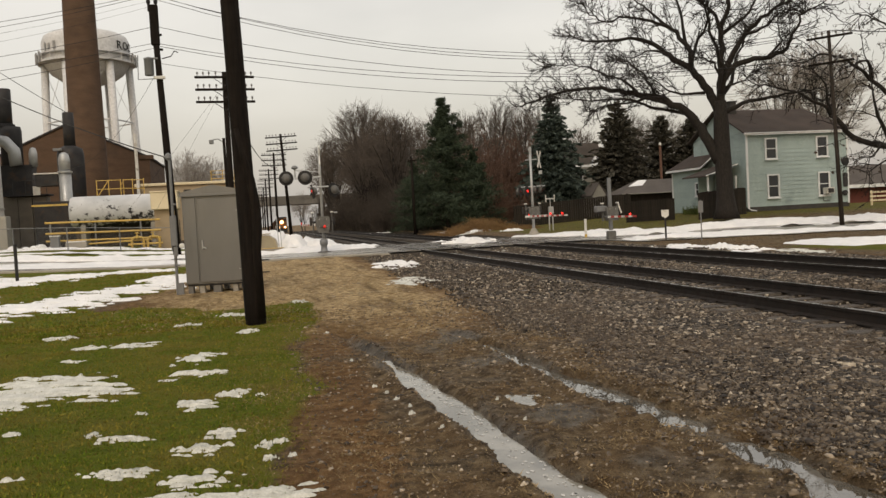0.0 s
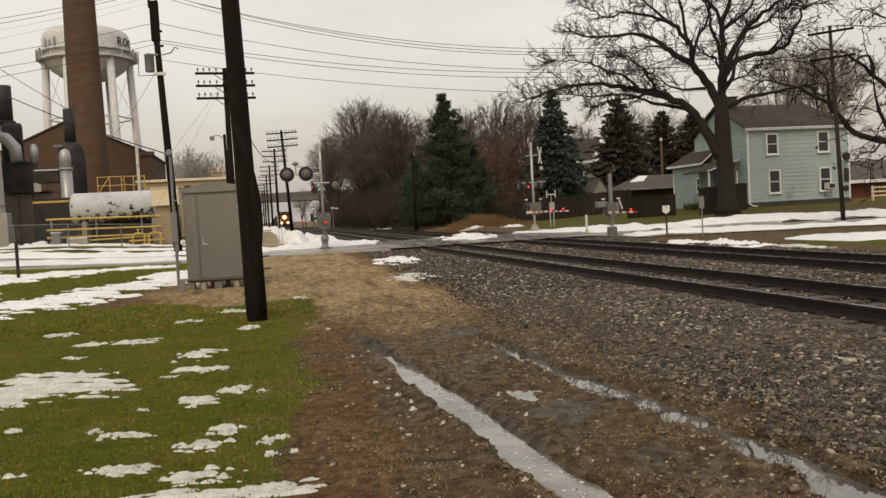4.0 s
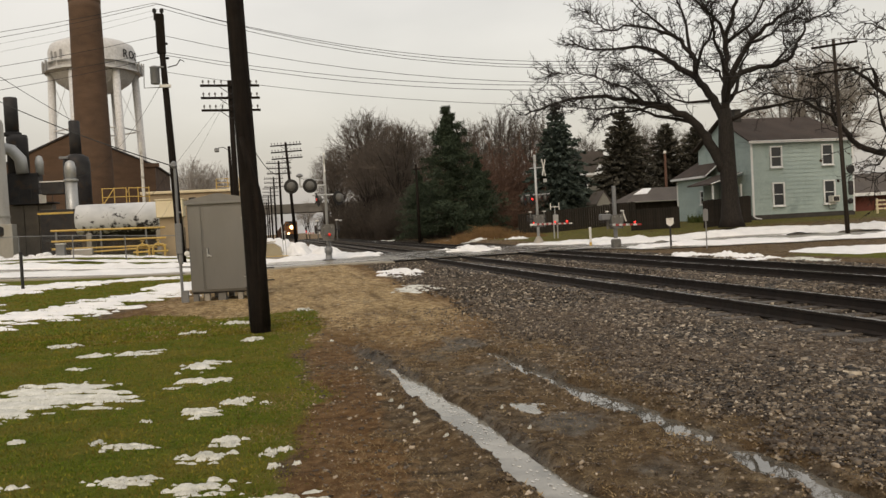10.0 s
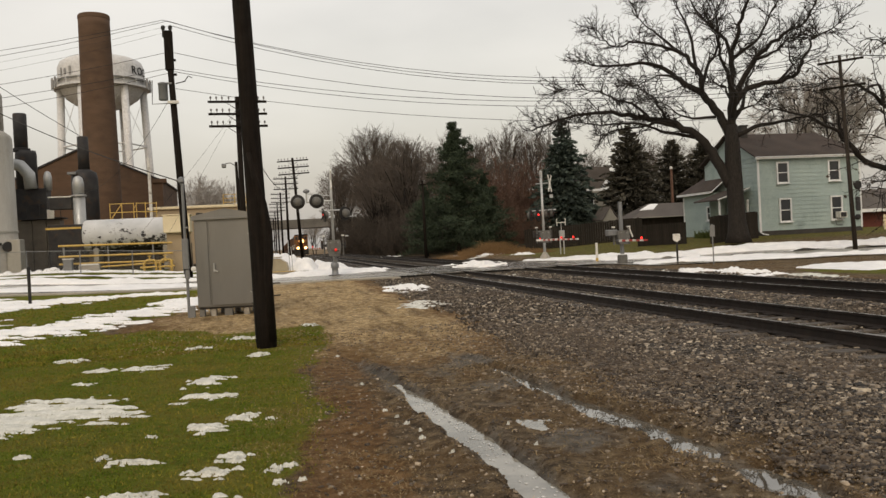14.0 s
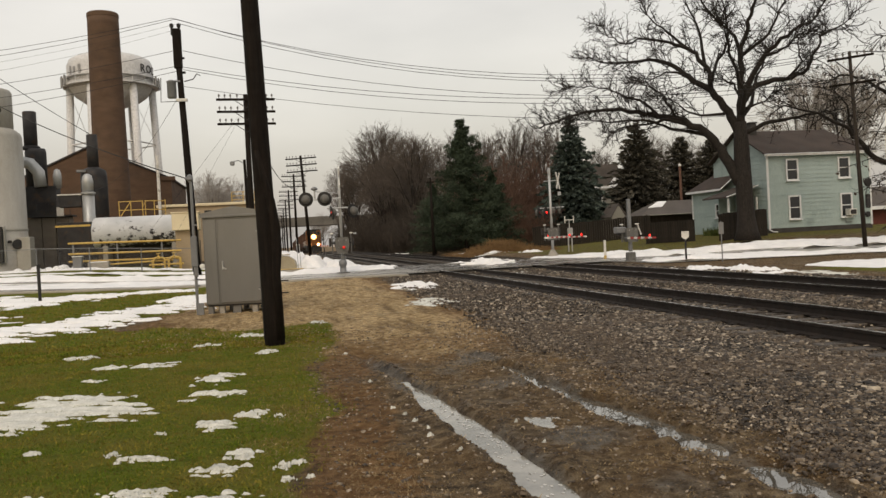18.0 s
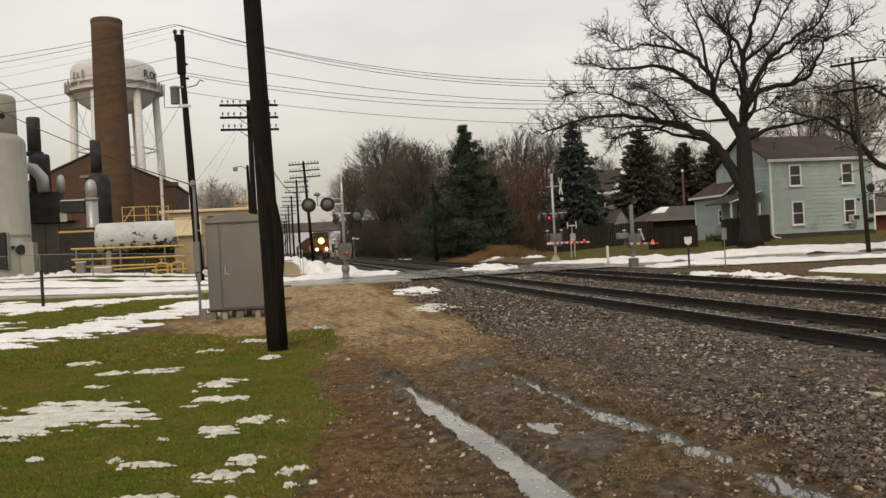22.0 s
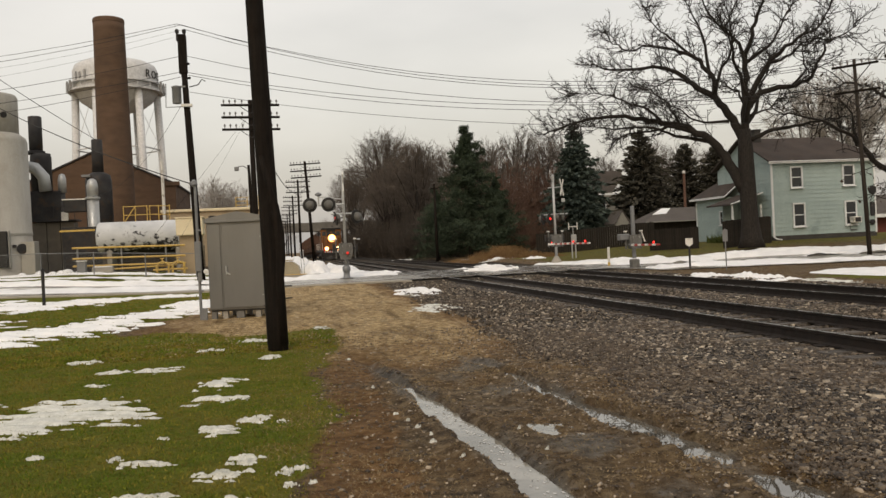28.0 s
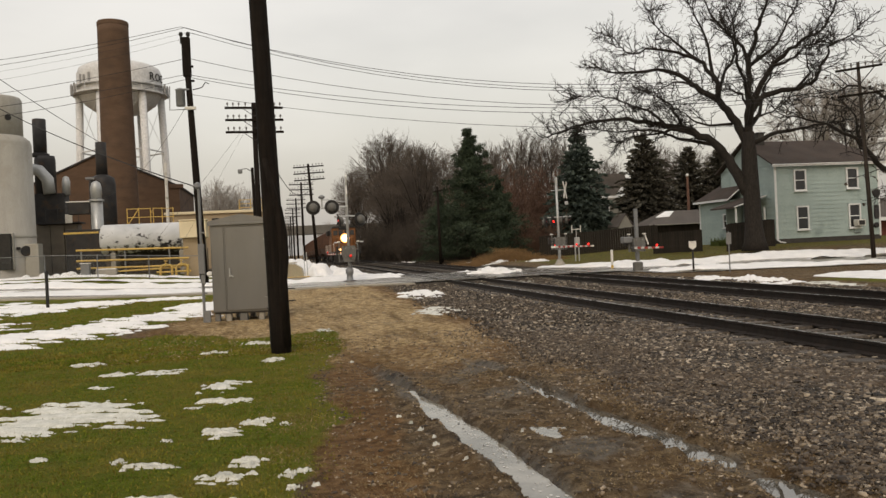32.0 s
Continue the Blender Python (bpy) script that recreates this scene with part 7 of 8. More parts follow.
    part("meter", Shape().lathe([(0.2, 0), (0.2, 0.12), (0.1, 0.15)], 12), dark_metal, h, at=pose(7.9, -0.05, 0.9, 90, 0, 0))
    part("meter_cabinet", Shape().box((7.95, -0.12, 1.9), (0.32, 0.2, 0.9), 0.03), dark_metal, h)
    # one-storey wing at the back left
    w = part("wing", Shape().box((0.8, 6.8, 1.65), (3.4, 4.6, 3.35), 0.0), siding, h, "one-storey wing")
    wl = pose(-0.904, 9.1, 0, 0, 0, -90)
    boards(w, 0, 4.6, 0.2, 3.3, -0.004, wl)
    boards(w, -0.9, 0.0, 0.2, 3.3, 4.496)
    e2, r2 = 3.3, 5.55
    part("wing_roof", slab([(-1.3, 4.2, e2), (1.6, 4.2, r2), (1.6, 6.4, r2), (-1.3, 9.5, e2)]), shingle, w)
    part("wing_roof", slab([(-1.3, 9.5, e2), (1.6, 6.4, r2), (3.0, 9.5, e2)]), shingle, w)
    part("wing_fascia", Shape().box((-1.32, 6.85, e2 + 0.02), (0.03, 5.3, 0.16), 0.004), trim_white, w)
    part("wing_rake", Shape().cyl((-1.3, 4.18, e2), (1.6, 4.18, r2), 0.05, n=6), trim_white, w)
    part("corner_trim", Shape().box((-0.93, 9.08, 1.6), (0.1, 0.1, 3.1), 0.004), trim_white, w)
    part("corner_trim", Shape().box((-0.93, 4.5, 1.6), (0.1, 0.1, 3.1), 0.004), trim_white, w)
    sash_window(w, 4.0, 1.2, 2.3, 0.7, -0.03, 0.0, wl)
    # porch
    p = part("porch_roof", slab([(-2.7, 0.9, 2.55), (-0.15, 0.9, 3.3), (-0.15, 4.3, 3.3), (-2.7, 4.3, 2.55)]), shingle, h, "small brown porch roof")
    for x in (-2.45, -1.3, -0.2):
        part("porch_post", Shape().box((x, 1.1, 1.2), (0.12, 0.12, 2.7), 0.01), trim_white, p)
    part("porch_floor", Shape().box((-1.3, 2.6, 0.05), (2.5, 3.4, 0.4), 0.02), foundation, p)
    part("screen_wall", Shape().box((-0.75, 4.3, 1.5), (1.3, 0.1, 2.7), 0.01), siding, p, "shaded porch wall")
    part("rake_trim", Shape().cyl((-2.7, 0.86, 2.62), (-0.15, 0.86, 3.38), 0.05, n=6), trim_white, p)


teal_house()


def board_fence(name, x0, y0, x1, y1, height, label, step=0.16):
    f = thing(name, pose(0, 0, 0), label, "fence", kind="structure")
    n = int(math.hypot(x1 - x0, y1 - y0) / step)
    me = Shape().box((0, 0, height / 2), (step * 0.94, 0.03, height), 0.004).mesh("board", dark_wood)
    a = math.degrees(math.atan2(y1 - y0, x1 - x0))
    rng = random.Random(int(x0 * 7))
    for i in range(n):
        t = (i + 0.5) / n
        x, y = x0 + (x1 - x0) * t, y0 + (y1 - y0) * t
        o = new("board", me)
        o.parent = f
        o.matrix_basis = pose(x, y, gz(x, y) - 0.05 + rng.uniform(-0.03, 0.03), 0, 0, a)


board_fence("yard_fence", 28.6, 50.2, 32.4, 50.6, 1.85, "dark weathered board fence before the house")
board_fence("back_fence", 23.0, 72.8, 31.8, 67.0, 1.95, "long dark weathered board fence behind the lawn", 0.2)
board_fence("side_fence", 26.3, 56.3, 28.3, 52.8, 1.52, "dark weathered board fence beside the house", 0.2)


def neighbours():
    roofing = surface("grey_brown_roofing", (0.075, 0.066, 0.06), (0.12, 0.105, 0.095), 0.7, 20, 0.9, 0, 0.3)
    grey_wall = surface("dull_cream_wall", (0.20, 0.195, 0.17), (0.28, 0.27, 0.24), 0.7, 20, 0.8)
    g = thing("garage", pose(34.6, 68.5, gz(34.6, 68.5) - 0.4, 0, 0, -8), "low garage with a grey-brown hipped roof", "garage")
    part("wall", Shape().box((0.2, 2.5, 1.15), (5.4, 5.0, 2.4), 0.02), dark_wood, g)
    part("roof", Shape().add([(-2.9, -0.5, 2.3), (3.4, -0.5, 2.3), (3.4, 5.5, 2.3), (-2.9, 5.5, 2.3), (-0.6, 2.5, 3.55), (3.4, 2.5, 3.55)], [(0, 1, 5, 4), (3, 0, 4), (2, 3, 4, 5), (1, 2, 5), (0, 3, 2, 1)]), roofing, g, "grey-brown hipped roof")
    part("fascia", Shape().box((0.25, -0.52, 2.27), (6.3, 0.05, 0.09), 0.01), grey_wall, g)
    part("roof_snow", Shape().add([(-1.8, 1.0, 2.95), (-0.5, 1.1, 2.99), (0.3, 2.3, 3.49), (-0.5, 2.3, 3.49), (-1.8, 1.0, 2.99), (-0.5, 1.1, 3.03), (0.3, 2.3, 3.53), (-0.5, 2.3, 3.53)], [(4, 5, 6, 7), (0, 1, 5, 4), (1, 2, 6, 5), (2, 3, 7, 6), (3, 0, 4, 7)]), snow_mat, g, "patch of snow on the roof")
    s = thing("small_gabled_shed", pose(32.3, 74.8, gz(32.3, 74.8)), "small shed with a pale gable", "shed")
    part("wall", Shape().prism([(-0.75, 0), (0.75, 0), (0.75, 1.9), (0, 3.15), (-0.75, 1.9)], 0, 2.5), grey_wall, s)
    for k in (-1, 1):
        part("roof_slope", Shape().box((0, 1.25, 0), (1.55, 2.7, 0.06), 0.01), roofing, s, at=pose(k * 0.42, 0, 2.58, 0, 56 * k, 0))
    d = thing("distant_gabled_house", pose(37.6, 89.5, gz(37.6, 89.5)), "dull cream gabled house half hidden by conifers", "house")
    part("wall", Shape().box((0, 4, 2.9), (4.2, 7, 5.9), 0.0), grey_wall, d)
    part("roof", Shape().prism([(-2.6, 5.6), (2.6, 5.6), (1.4, 8.3), (-1.4, 8.3)], 0.8, 8.0), roofing, d, "dark roof")
    part("gable", Shape().prism([(0.1, 5.6), (2.3, 5.6), (1.2, 7.0)], -0.3, 0.9), trim_white, d, "pale front gable")
    part("bargeboard", Shape().box((0, -0.35, 5.6), (4.6, 0.12, 0.22), 0.01), trim_white, d)
    for x, z0, z1 in ((1.2, 5.8, 6.5), (1.2, 3.1, 4.9), (-1.1, 3.1, 4.9)):
        sash_window(d, x, z0, z1, 0.9, 0.5 if z0 < 5 else -0.3, 0)
    r = thing("red_brick_building", pose(56.5, 66.0, gz(56, 66) - 0.85), "red building with a dark grey roof", "building")
    red = surface("red_wall", (0.13, 0.042, 0.034), (0.18, 0.062, 0.050), 1, 20, 0.85)
    part("wall", Shape().box((0, 4, 1.3), (8, 7, 2.7), 0.02), red, r)
    part("roof", Shape().add([(-4.5, -0.6, 2.4), (4.5, -0.6, 2.4), (4.5, 8.6, 2.4), (-4.5, 8.6, 2.4), (-4.5, 4, 4.4), (4.5, 4, 4.4)], [(0, 1, 5, 4), (2, 3, 4, 5), (0, 4, 3), (1, 2, 5), (0, 3, 2, 1)]), roofing, r)
    part("fascia", Shape().box((0, -0.62, 2.35), (9, 0.05, 0.3), 0.01), trim_white, r)
    f = thing("rail_fence", pose(44.2, 53.0, gz(44.2, 53.0)), "pale wooden rail fence beside the house", "fence")
    for i in range(5):
        part("post", Shape().box((1.6 * i, 0, 0.5), (0.12, 0.12, 1.2), 0.01), cream_paint, f)
    for z in (0.35, 0.65, 0.95):
        part("rail", Shape().box((3.2, -0.07, z), (6.8, 0.04, 0.12), 0.008), cream_paint, f)
    p = thing("far_utility_pole", pose(38.4, 74.0, gz(38.4, 74)), "reddish wooden pole with a white lamp on top", "utility pole")
    part("shaft", Shape().tube([(0, 0, -0.2), (0, 0, 6.5)], [0.16, 0.12], 10), surface("reddish_pole", (0.10, 0.055, 0.04), (0.16, 0.09, 0.065), 2, 30, 0.9), p)
    part("lamp", Shape().lathe([(0.05, 6.45), (0.14, 6.5), (0.14, 6.66), (0.05, 6.75)], 12), white_paint, p)


neighbours()
weed = surface("winter_weeds", (0.050, 0.075, 0.016), (0.110, 0.135, 0.040), 3, 20, 0.9)
blades("weeds", 1600, 31.4, 33.9, 55.4, 57.6, (0.25, 0.75), weed, "green weeds along the foot of the house wing", 33, lambda x, y, nr: rugged(x, y, 0.9, 34, 2) > -0.3, 0.012, (0.1, 0.7))


grey_pole = surface("weathered_grey_brown_pole", (0.022, 0.018, 0.015), (0.055, 0.045, 0.038), 3, 40, 0.9, 0, 0.5, 0.15, stretch=(6, 6, 0.5))


def right_pole():
    b, t = Vector((31.44, 40.0, gz(31.44, 40.0))), Vector((31.0, 40.0, 10.55))
    p = thing("crossarm_pole", Matrix.Translation(b), "dark wooden pole with two crossarms", "utility pole")
    u = t - b
    part("shaft", Shape().tube([u * -0.03, u * 0.5, u], [0.125, 0.105, 0.085], 12), grey_pole, p, smooth=True)
    for k, z in enumerate((u.z - 0.35, u.z - 1.75)):
        m = Matrix.Translation(u * (z / u.z)) @ Matrix.Rotation(math.radians(-30), 4, "Z") @ Matrix.Rotation(-0.06, 4, "Y")
        a = part("crossarm", Shape().box((0, -0.15, 0), (2.3, 0.1, 0.12), 0.01), pole_wood, p, at=m)
        for q in (-1.05, -0.7, -0.35, 0.35, 0.7, 1.05):
            part("insulator", Shape().lathe([(0.03, 0.05), (0.03, 0.14), (0.06, 0.15), (0.06, 0.26), (0.03, 0.3)], 6), insulator, a, at=pose(q, -0.15, 0))
        for s in (-1, 1):
            part("arm_brace", Shape().cyl((0, -0.1, -0.85), (s * 0.75, -0.1, -0.06), 0.028, n=5), dark_metal, a)
    part("service_box", Shape().box((0.1, -0.25, 2.4), (0.22, 0.18, 0.55), 0.04), dark_metal, p)
    part("cable_coil", Shape().lathe([(0.17, 0), (0.23, 0.03), (0.23, 0.08), (0.17, 0.11)], 18), black_paint, p, at=pose(0.12, -0.2, 3.5, 90, 0, 0))


right_pole()




def overhead():
    """Wires over the road, from the transformer pole to the far right pole and away to the left."""
    L, Rr = Vector((-4.7, 48.3, 14.2)), Vector((31.0, 40.2, 10.5))
    for dz, dx, sagm in ((0.35, -0.2, 2.1), (0.30, 0.05, 2.3), (0.05, 0.2, 2.35), (-1.4, 0.1, 1.7), (-2.3, 0.0, 1.45), (-2.5, 0.3, 1.65)):
        wire(L + Vector((dx, 0, dz)), Rr + Vector((dx * 4, 0, 0.1 if dz > -1 else -1.3)), sagm, 0.014)
    wire(L + Vector((0.1, 0, -3.4)), Rr + Vector((0, 0, -3.0)), 1.1, 0.012)
    F = Vector((-46, 57, 13.6))
    for dz, dx, sagm in ((0.35, -0.2, 1.6), (0.30, 0.05, 1.9), (0.05, 0.2, 2.0), (-0.3, 0, 2.2), (-1.4, 0.1, 1.7), (-2.3, 0.0, 1.5), (-2.5, 0.3, 1.9)):
        wire(L + Vector((dx, 0, dz)), F + Vector((0, 0, dz)), sagm, 0.006 if -0.5 < dz < 0.1 else 0.013)
    # service drops to the cabinet mast
    for x, y, z, drop in ((-14.05, 37.49, 10.2, 0.42),):
        wire((-1.98, 21.45, gz(-1.9, 21.4) + 3.36), (x, y, z), drop, 0.014, "thick black service drop to the cabinet mast")
    wire((-4.9, 48.4, 10.0), (-13.8, 68.0, 6.6), 1.2, 0.012)
    wire((-16.5, 84.9, 13.2), (-25.05, 66.22, 19.78), 0.3, 0.03, "black guy wire of the cyclone stack")
    for x, z in ((31.9, 10.6), (31.5, 10.6), (32.3, 10.6)):
        wire((x, 40.6, z + 0.1), (x + 28, 34.0, z + 0.6), 0.8, 0.016)


overhead()


# ---------- overpass ----------
def overpass():
    o = thing("road_overpass", pose(9, 262, gz(9, 262)), "dark grey concrete road bridge over the railway", "bridge", kind="structure")
    grime = surface("grimy_bridge_concrete", (0.10, 0.095, 0.085), (0.17, 0.16, 0.145), 0.3, 6, 0.9, 0, 0.2)
    part("deck", Shape().box((0, 4, 9.6), (120, 9, 1.7), 0.1), grime, o)
    part("parapet", Shape().box((0, -0.4, 10.95), (120, 0.3, 1.1), 0.03), grime, o)
    part("back_parapet", Shape().box((0, 8.4, 10.95), (120, 0.3, 1.1), 0.03), grime, o)
    for x in (-46, -26, -11.5, 12, 28):
        part("pier", Shape().box((x, 4, 4.2), (1.6, 7, 9.2), 0.1), grime, o)
    for s in (-1, 1):
        part("embankment", Shape().prism([(s * 30, -0.5), (s * 62, -0.5), (s * 62, 9.5), (s * 56, 9.5)], -3, 12), grime, o)


overpass()
# ---------- woods behind the crossing ----------
def soft_pine(seed, height, width, mat, limbs=80, puffs=6, per=70):
    """A pine with an open, uneven crown: limbs that end in round puffs of needles."""
    rng, nr = random.Random(seed), np.random.RandomState(seed)
    trunk = Shape()
    trunk.tube([(0, 0, -0.2), (0.1, 0, height * 0.5), (0, 0.05, height * 0.96)], [height * 0.018, height * 0.011, 0.03], 8)
    V = []
    for i in range(limbs):
        t = 0.05 + 0.95 * (i + rng.random()) / limbs
        R = width / 2 * (1 - t) ** 0.88 * rng.uniform(0.55, 1.25) + 0.16
        w = i * 2.4 + rng.uniform(-0.5, 0.5)
        rise = rng.uniform(-0.12, 0.25) + 0.45 * t
        for k in range(puffs if t < 0.8 else (4 if t < 0.93 else 2)):
            u = (k + 0.6) / puffs
            c = np.array([math.cos(w) * R * u, math.sin(w) * R * u, t * height + rise * R * u]) + nr.normal(0, 0.16, 3)
            rad = rng.uniform(0.30, 0.66) * (0.48 + 0.7 * (1 - t)) * (1 - 0.62 * max(0.0, t - 0.75) / 0.25)
            d = nr.normal(0, 1, (per, 3))
            d /= np.linalg.norm(d, axis=1, keepdims=True)
            p = c + d * (rad * nr.uniform(0.25, 1.0, (per, 1))) * np.array([1.15, 1.15, 0.62])
            a1 = d + nr.normal(0, 0.5, (per, 3)) + np.array([0, 0, 0.3])
            a1 /= np.linalg.norm(a1, axis=1, keepdims=True)
            a2 = np.cross(a1, nr.normal(0, 1, (per, 3)))
            a2 /= np.linalg.norm(a2, axis=1, keepdims=True) + 1e-9
            L, wd = nr.uniform(0.14, 0.30, (per, 1)), nr.uniform(0.018, 0.05, (per, 1))
            V.append(np.stack([p - a2 * wd, p + a2 * wd, p + a1 * L + a2 * wd * 0.4, p + a1 * L - a2 * wd * 0.4], 1).reshape(-1, 3))
    V = np.concatenate(V)
    return trunk.mesh("trunk", bark, True), soup("crown", V, np.arange(len(V)).reshape(-1, 4), mat)


def yard_tree():
    """The tree by the street; its long limbs droop over the wires and the house."""
    rng = random.Random(77)
    x, y = 37.6, 40.0
    z = gz(x, y)
    t = thing("bare_yard_tree", pose(x, y, z), "leafless tree with drooping limbs by the street", "tree")
    trunk = Shape().tube([(0, 0, -0.3), (0, 0, 0.5), (-0.1, 0.1, 2.2), (-0.2, 0.2, 4.0), (-0.2, 0.2, 5.4)], [0.62, 0.44, 0.38, 0.36, 0.28], 14)
    part("trunk", trunk, bark, t, smooth=True)
    st = Sticks()
    droop = ((1.7, (0.8, 2.0), 0.8, 0.18, -0.05, 0.14), (2.6, (0.4, 1.0), 0.75, 0.2, -0.04, 0.10), (4.0, (0.2, 0.45), 0.7, 0.22, 0.0, 0.08))

    def bough(r, *ctrl):
        gnarled_limb(t, st, rng, [Vector(c) for c in ctrl], r, droop)

    bough(0.24, (-0.1, 0.1, 3.2), (-1.8, 0.4, 4.0), (-4.2, 0.8, 4.6), (-5.4, 0.9, 5.6), (-6.1, 1.0, 6.5), (-7.2, 1.1, 7.2), (-9.4, 1.2, 7.9), (-10.2, 1.3, 8.0))
    bough(0.20, (-0.2, 0.2, 4.6), (-1.6, 0.8, 6.6), (-3.0, 1.2, 8.2), (-4.6, 1.4, 9.4), (-6.0, 1.6, 9.6), (-7.0, 1.8, 9.0))
    bough(0.18, (-0.2, 0.2, 5.0), (-1.0, -0.2, 7.4), (-2.2, -0.4, 9.6), (-3.4, -0.4, 11.0), (-4.8, -0.2, 11.4))
    bough(0.16, (-2.4, 0.5, 4.2), (-3.4, 0.0, 5.6), (-4.2, -0.4, 6.8), (-4.6, -0.6, 8.2))
    bough(0.14, (-0.1, 0.1, 3.8), (-1.6, 0.2, 4.0), (-3.0, 0.4, 3.4), (-4.2, 0.6, 2.9))
    bough(0.20, (-0.2, 0.2, 5.2), (0.6, 0.4, 7.8), (1.2, 0.4, 10.4), (1.0, 0.2, 12.4))
    bough(0.15, (-5.0, 0.9, 5.3), (-5.6, 1.4, 6.6), (-5.6, 1.8, 8.0), (-6.2, 2.2, 9.4))
    bough(0.13, (-3.6, 0.7, 4.5), (-4.0, -0.6, 4.4), (-4.8, -1.2, 3.8), (-5.6, -1.6, 3.6))
    bough(0.13, (-3.0, 1.2, 8.2), (-3.8, 0.4, 9.0), (-4.8, 0.0, 8.8), (-5.8, -0.4, 8.0))
    bough(0.18, (-0.1, 0.2, 4.8), (1.8, 0.6, 6.6), (3.6, 1.0, 8.0), (5.2, 1.2, 8.6))
    o = new("fine_branching", st.mesh("fine_branching", bark))
    o.parent = t
    tagged(o, kind="stuff")
    # withered leaves that still hang on the twigs
    nr = np.random.RandomState(5)
    B = np.array(st.b)
    B = B[(np.array(st.rb) < 0.016) & (nr.uniform(0, 1, len(B)) < 0.15)]
    a1, a2 = nr.normal(0, 0.055, (len(B), 3)), nr.normal(0, 0.045, (len(B), 3))
    drop = np.array([0, 0, -0.06])
    V = np.stack([B, B + a1 + drop, B + a1 + a2 + drop * 2, B + a2 + drop], 1).reshape(-1, 3)
    leaf = surface("withered_leaf", (0.030, 0.022, 0.016), (0.070, 0.050, 0.036), 3, 30, 0.9)
    o = new("withered_leaves", soup("withered_leaves", V, np.arange(len(V)).reshape(-1, 4), leaf))
    o.parent = t
    tagged(o, kind="stuff")


def woods():
    rng = random.Random(21)
    pine_n = needle_mat("pine_needles", (0.025, 0.039, 0.024), (0.058, 0.080, 0.050))
    spruce_n = needle_mat("blue_spruce_needles", (0.034, 0.048, 0.041), (0.076, 0.100, 0.085))
    dark_n = needle_mat("dark_yew_needles", (0.040, 0.038, 0.030), (0.086, 0.080, 0.062))
    # the big pine and its companions
    tall = soft_pine(5, 12.2, 9.8, pine_n, 95, 6, 75)
    tree_thing("pine_tree", tall, pose(17.6, 76.0, gz(17.6, 76)), "tall dark green pine with an uneven crown", "", "tree")
    low = soft_pine(6, 10.0, 8.2, pine_n, 75, 6, 70)
    for x, y, s, rz in ((20.9, 78.4, 0.76, 40), (15.6, 81.0, 0.66, 200)):
        t = tree_thing("pine_tree", low, pose(x, y, gz(x, y), 0, 0, rz) @ Matrix.Scale(s, 4), "dark green pine in the wood", "pines in the wood")
    sp = conifer(8, 12.6, 10.6, spruce_n, 38, 18, -0.34, 1.7, 0.03, 0.14, 0.86, 1.05)
    tree_thing("blue_spruce", sp, pose(29.7, 80.0, gz(29.7, 80.0)), "tall blue-green spruce with drooping boughs", "", "tree")
    yew = conifer(9, 11.4, 8.8, dark_n, 36, 18, -0.22, 1.8, 0.02, 0.2, 0.74, 1.1)
    for x, y, k, rz in ((35.9, 78.0, 1.0, 0), (42.2, 81.0, 0.90, 90), (45.0, 80.0, 0.86, 30), (47.5, 84.0, 0.9, 60), (50.5, 84, 0.9, 130)):
        tree_thing("conifer", yew, pose(x, y, gz(x, y), 0, 0, rz) @ Matrix.Scale(k, 4), "dark conifer behind the houses", "conifers behind the houses")
    # leafless trees: a few grown once, then set out many times
    kinds = [crown_tree(31 + i, 16.0, (9.5, 11.0, 8.5, 10.0)[i], 0.26, (0.22, 0.16, 0.28, 0.2)[i]) for i in range(4)]
    spots = [(16.4, 116), (16.2, 122), (18.6, 109), (17.4, 131), (17.8, 124), (21.5, 118), (24.5, 112), (27.2, 104), (30.5, 100), (34.5, 104),
             (20.4, 100), (23.2, 96), (26.6, 98), (18.0, 139), (18.8, 148), (21, 140), (19.5, 158), (24.5, 152),
             (40, 98), (44.5, 95), (49, 100), (38.0, 110), (54, 96), (47.0, 90), (60, 92), (66, 96), (52, 108), (16.9, 104), (20.5, 128), (25, 126), (31.7, 105), (28.5, 112)]
    for i, (x, y) in enumerate(spots):
        k = i % 4
        s = rng.uniform(0.82, 0.97) if y > 100 else rng.uniform(0.62, 0.78)
        m = pose(x + rng.uniform(-0.6, 0.6), y, gz(x, y), 0, 0, rng.uniform(0, 360)) @ Matrix.Scale(s, 4)
        tree_thing("bare_tree", kinds[k], m, "leafless grey-brown tree in the wood", "leafless trees of the wood")
    # the tall rounded tree at the wood's end, and those behind it along the line
    broad = crown_tree(38, 24.6, 17.0, 0.42, 0.22, 16, 13, 9, None, 0.019)
    tree_thing("bare_tree", broad, pose(21.6, 165, gz(21.6, 165), 0, 0, 20), "tall leafless tree with a broad rounded crown of fine twigs", "leafless trees of the wood")
    for x, y, k, rz in ((17.2, 186, 1.22, 140), (18.5, 205, 1.35, 250), (16.6, 172, 1.0, 10), (25.5, 190, 1.3, 80), (28, 172, 1.2, 200)):
        tree_thing("bare_tree", kinds[int(x) % 4], pose(x, y, gz(x, y), 0, 0, rz) @ Matrix.Scale(k, 4), "leafless tree with a broad rounded crown of fine twigs", "leafless trees of the wood")
    # far trees, with the distance haze put into their twig colour
    pale = surface("hazed_far_twigs", (0.23, 0.205, 0.18), (0.33, 0.30, 0.27), 2, 30, 0.9)
    far = [crown_tree(71 + i, 16.0, (12.0, 10.0)[i], 0.22, 0.2, 9, 8, 8, pale, 0.020) for i in range(2)]
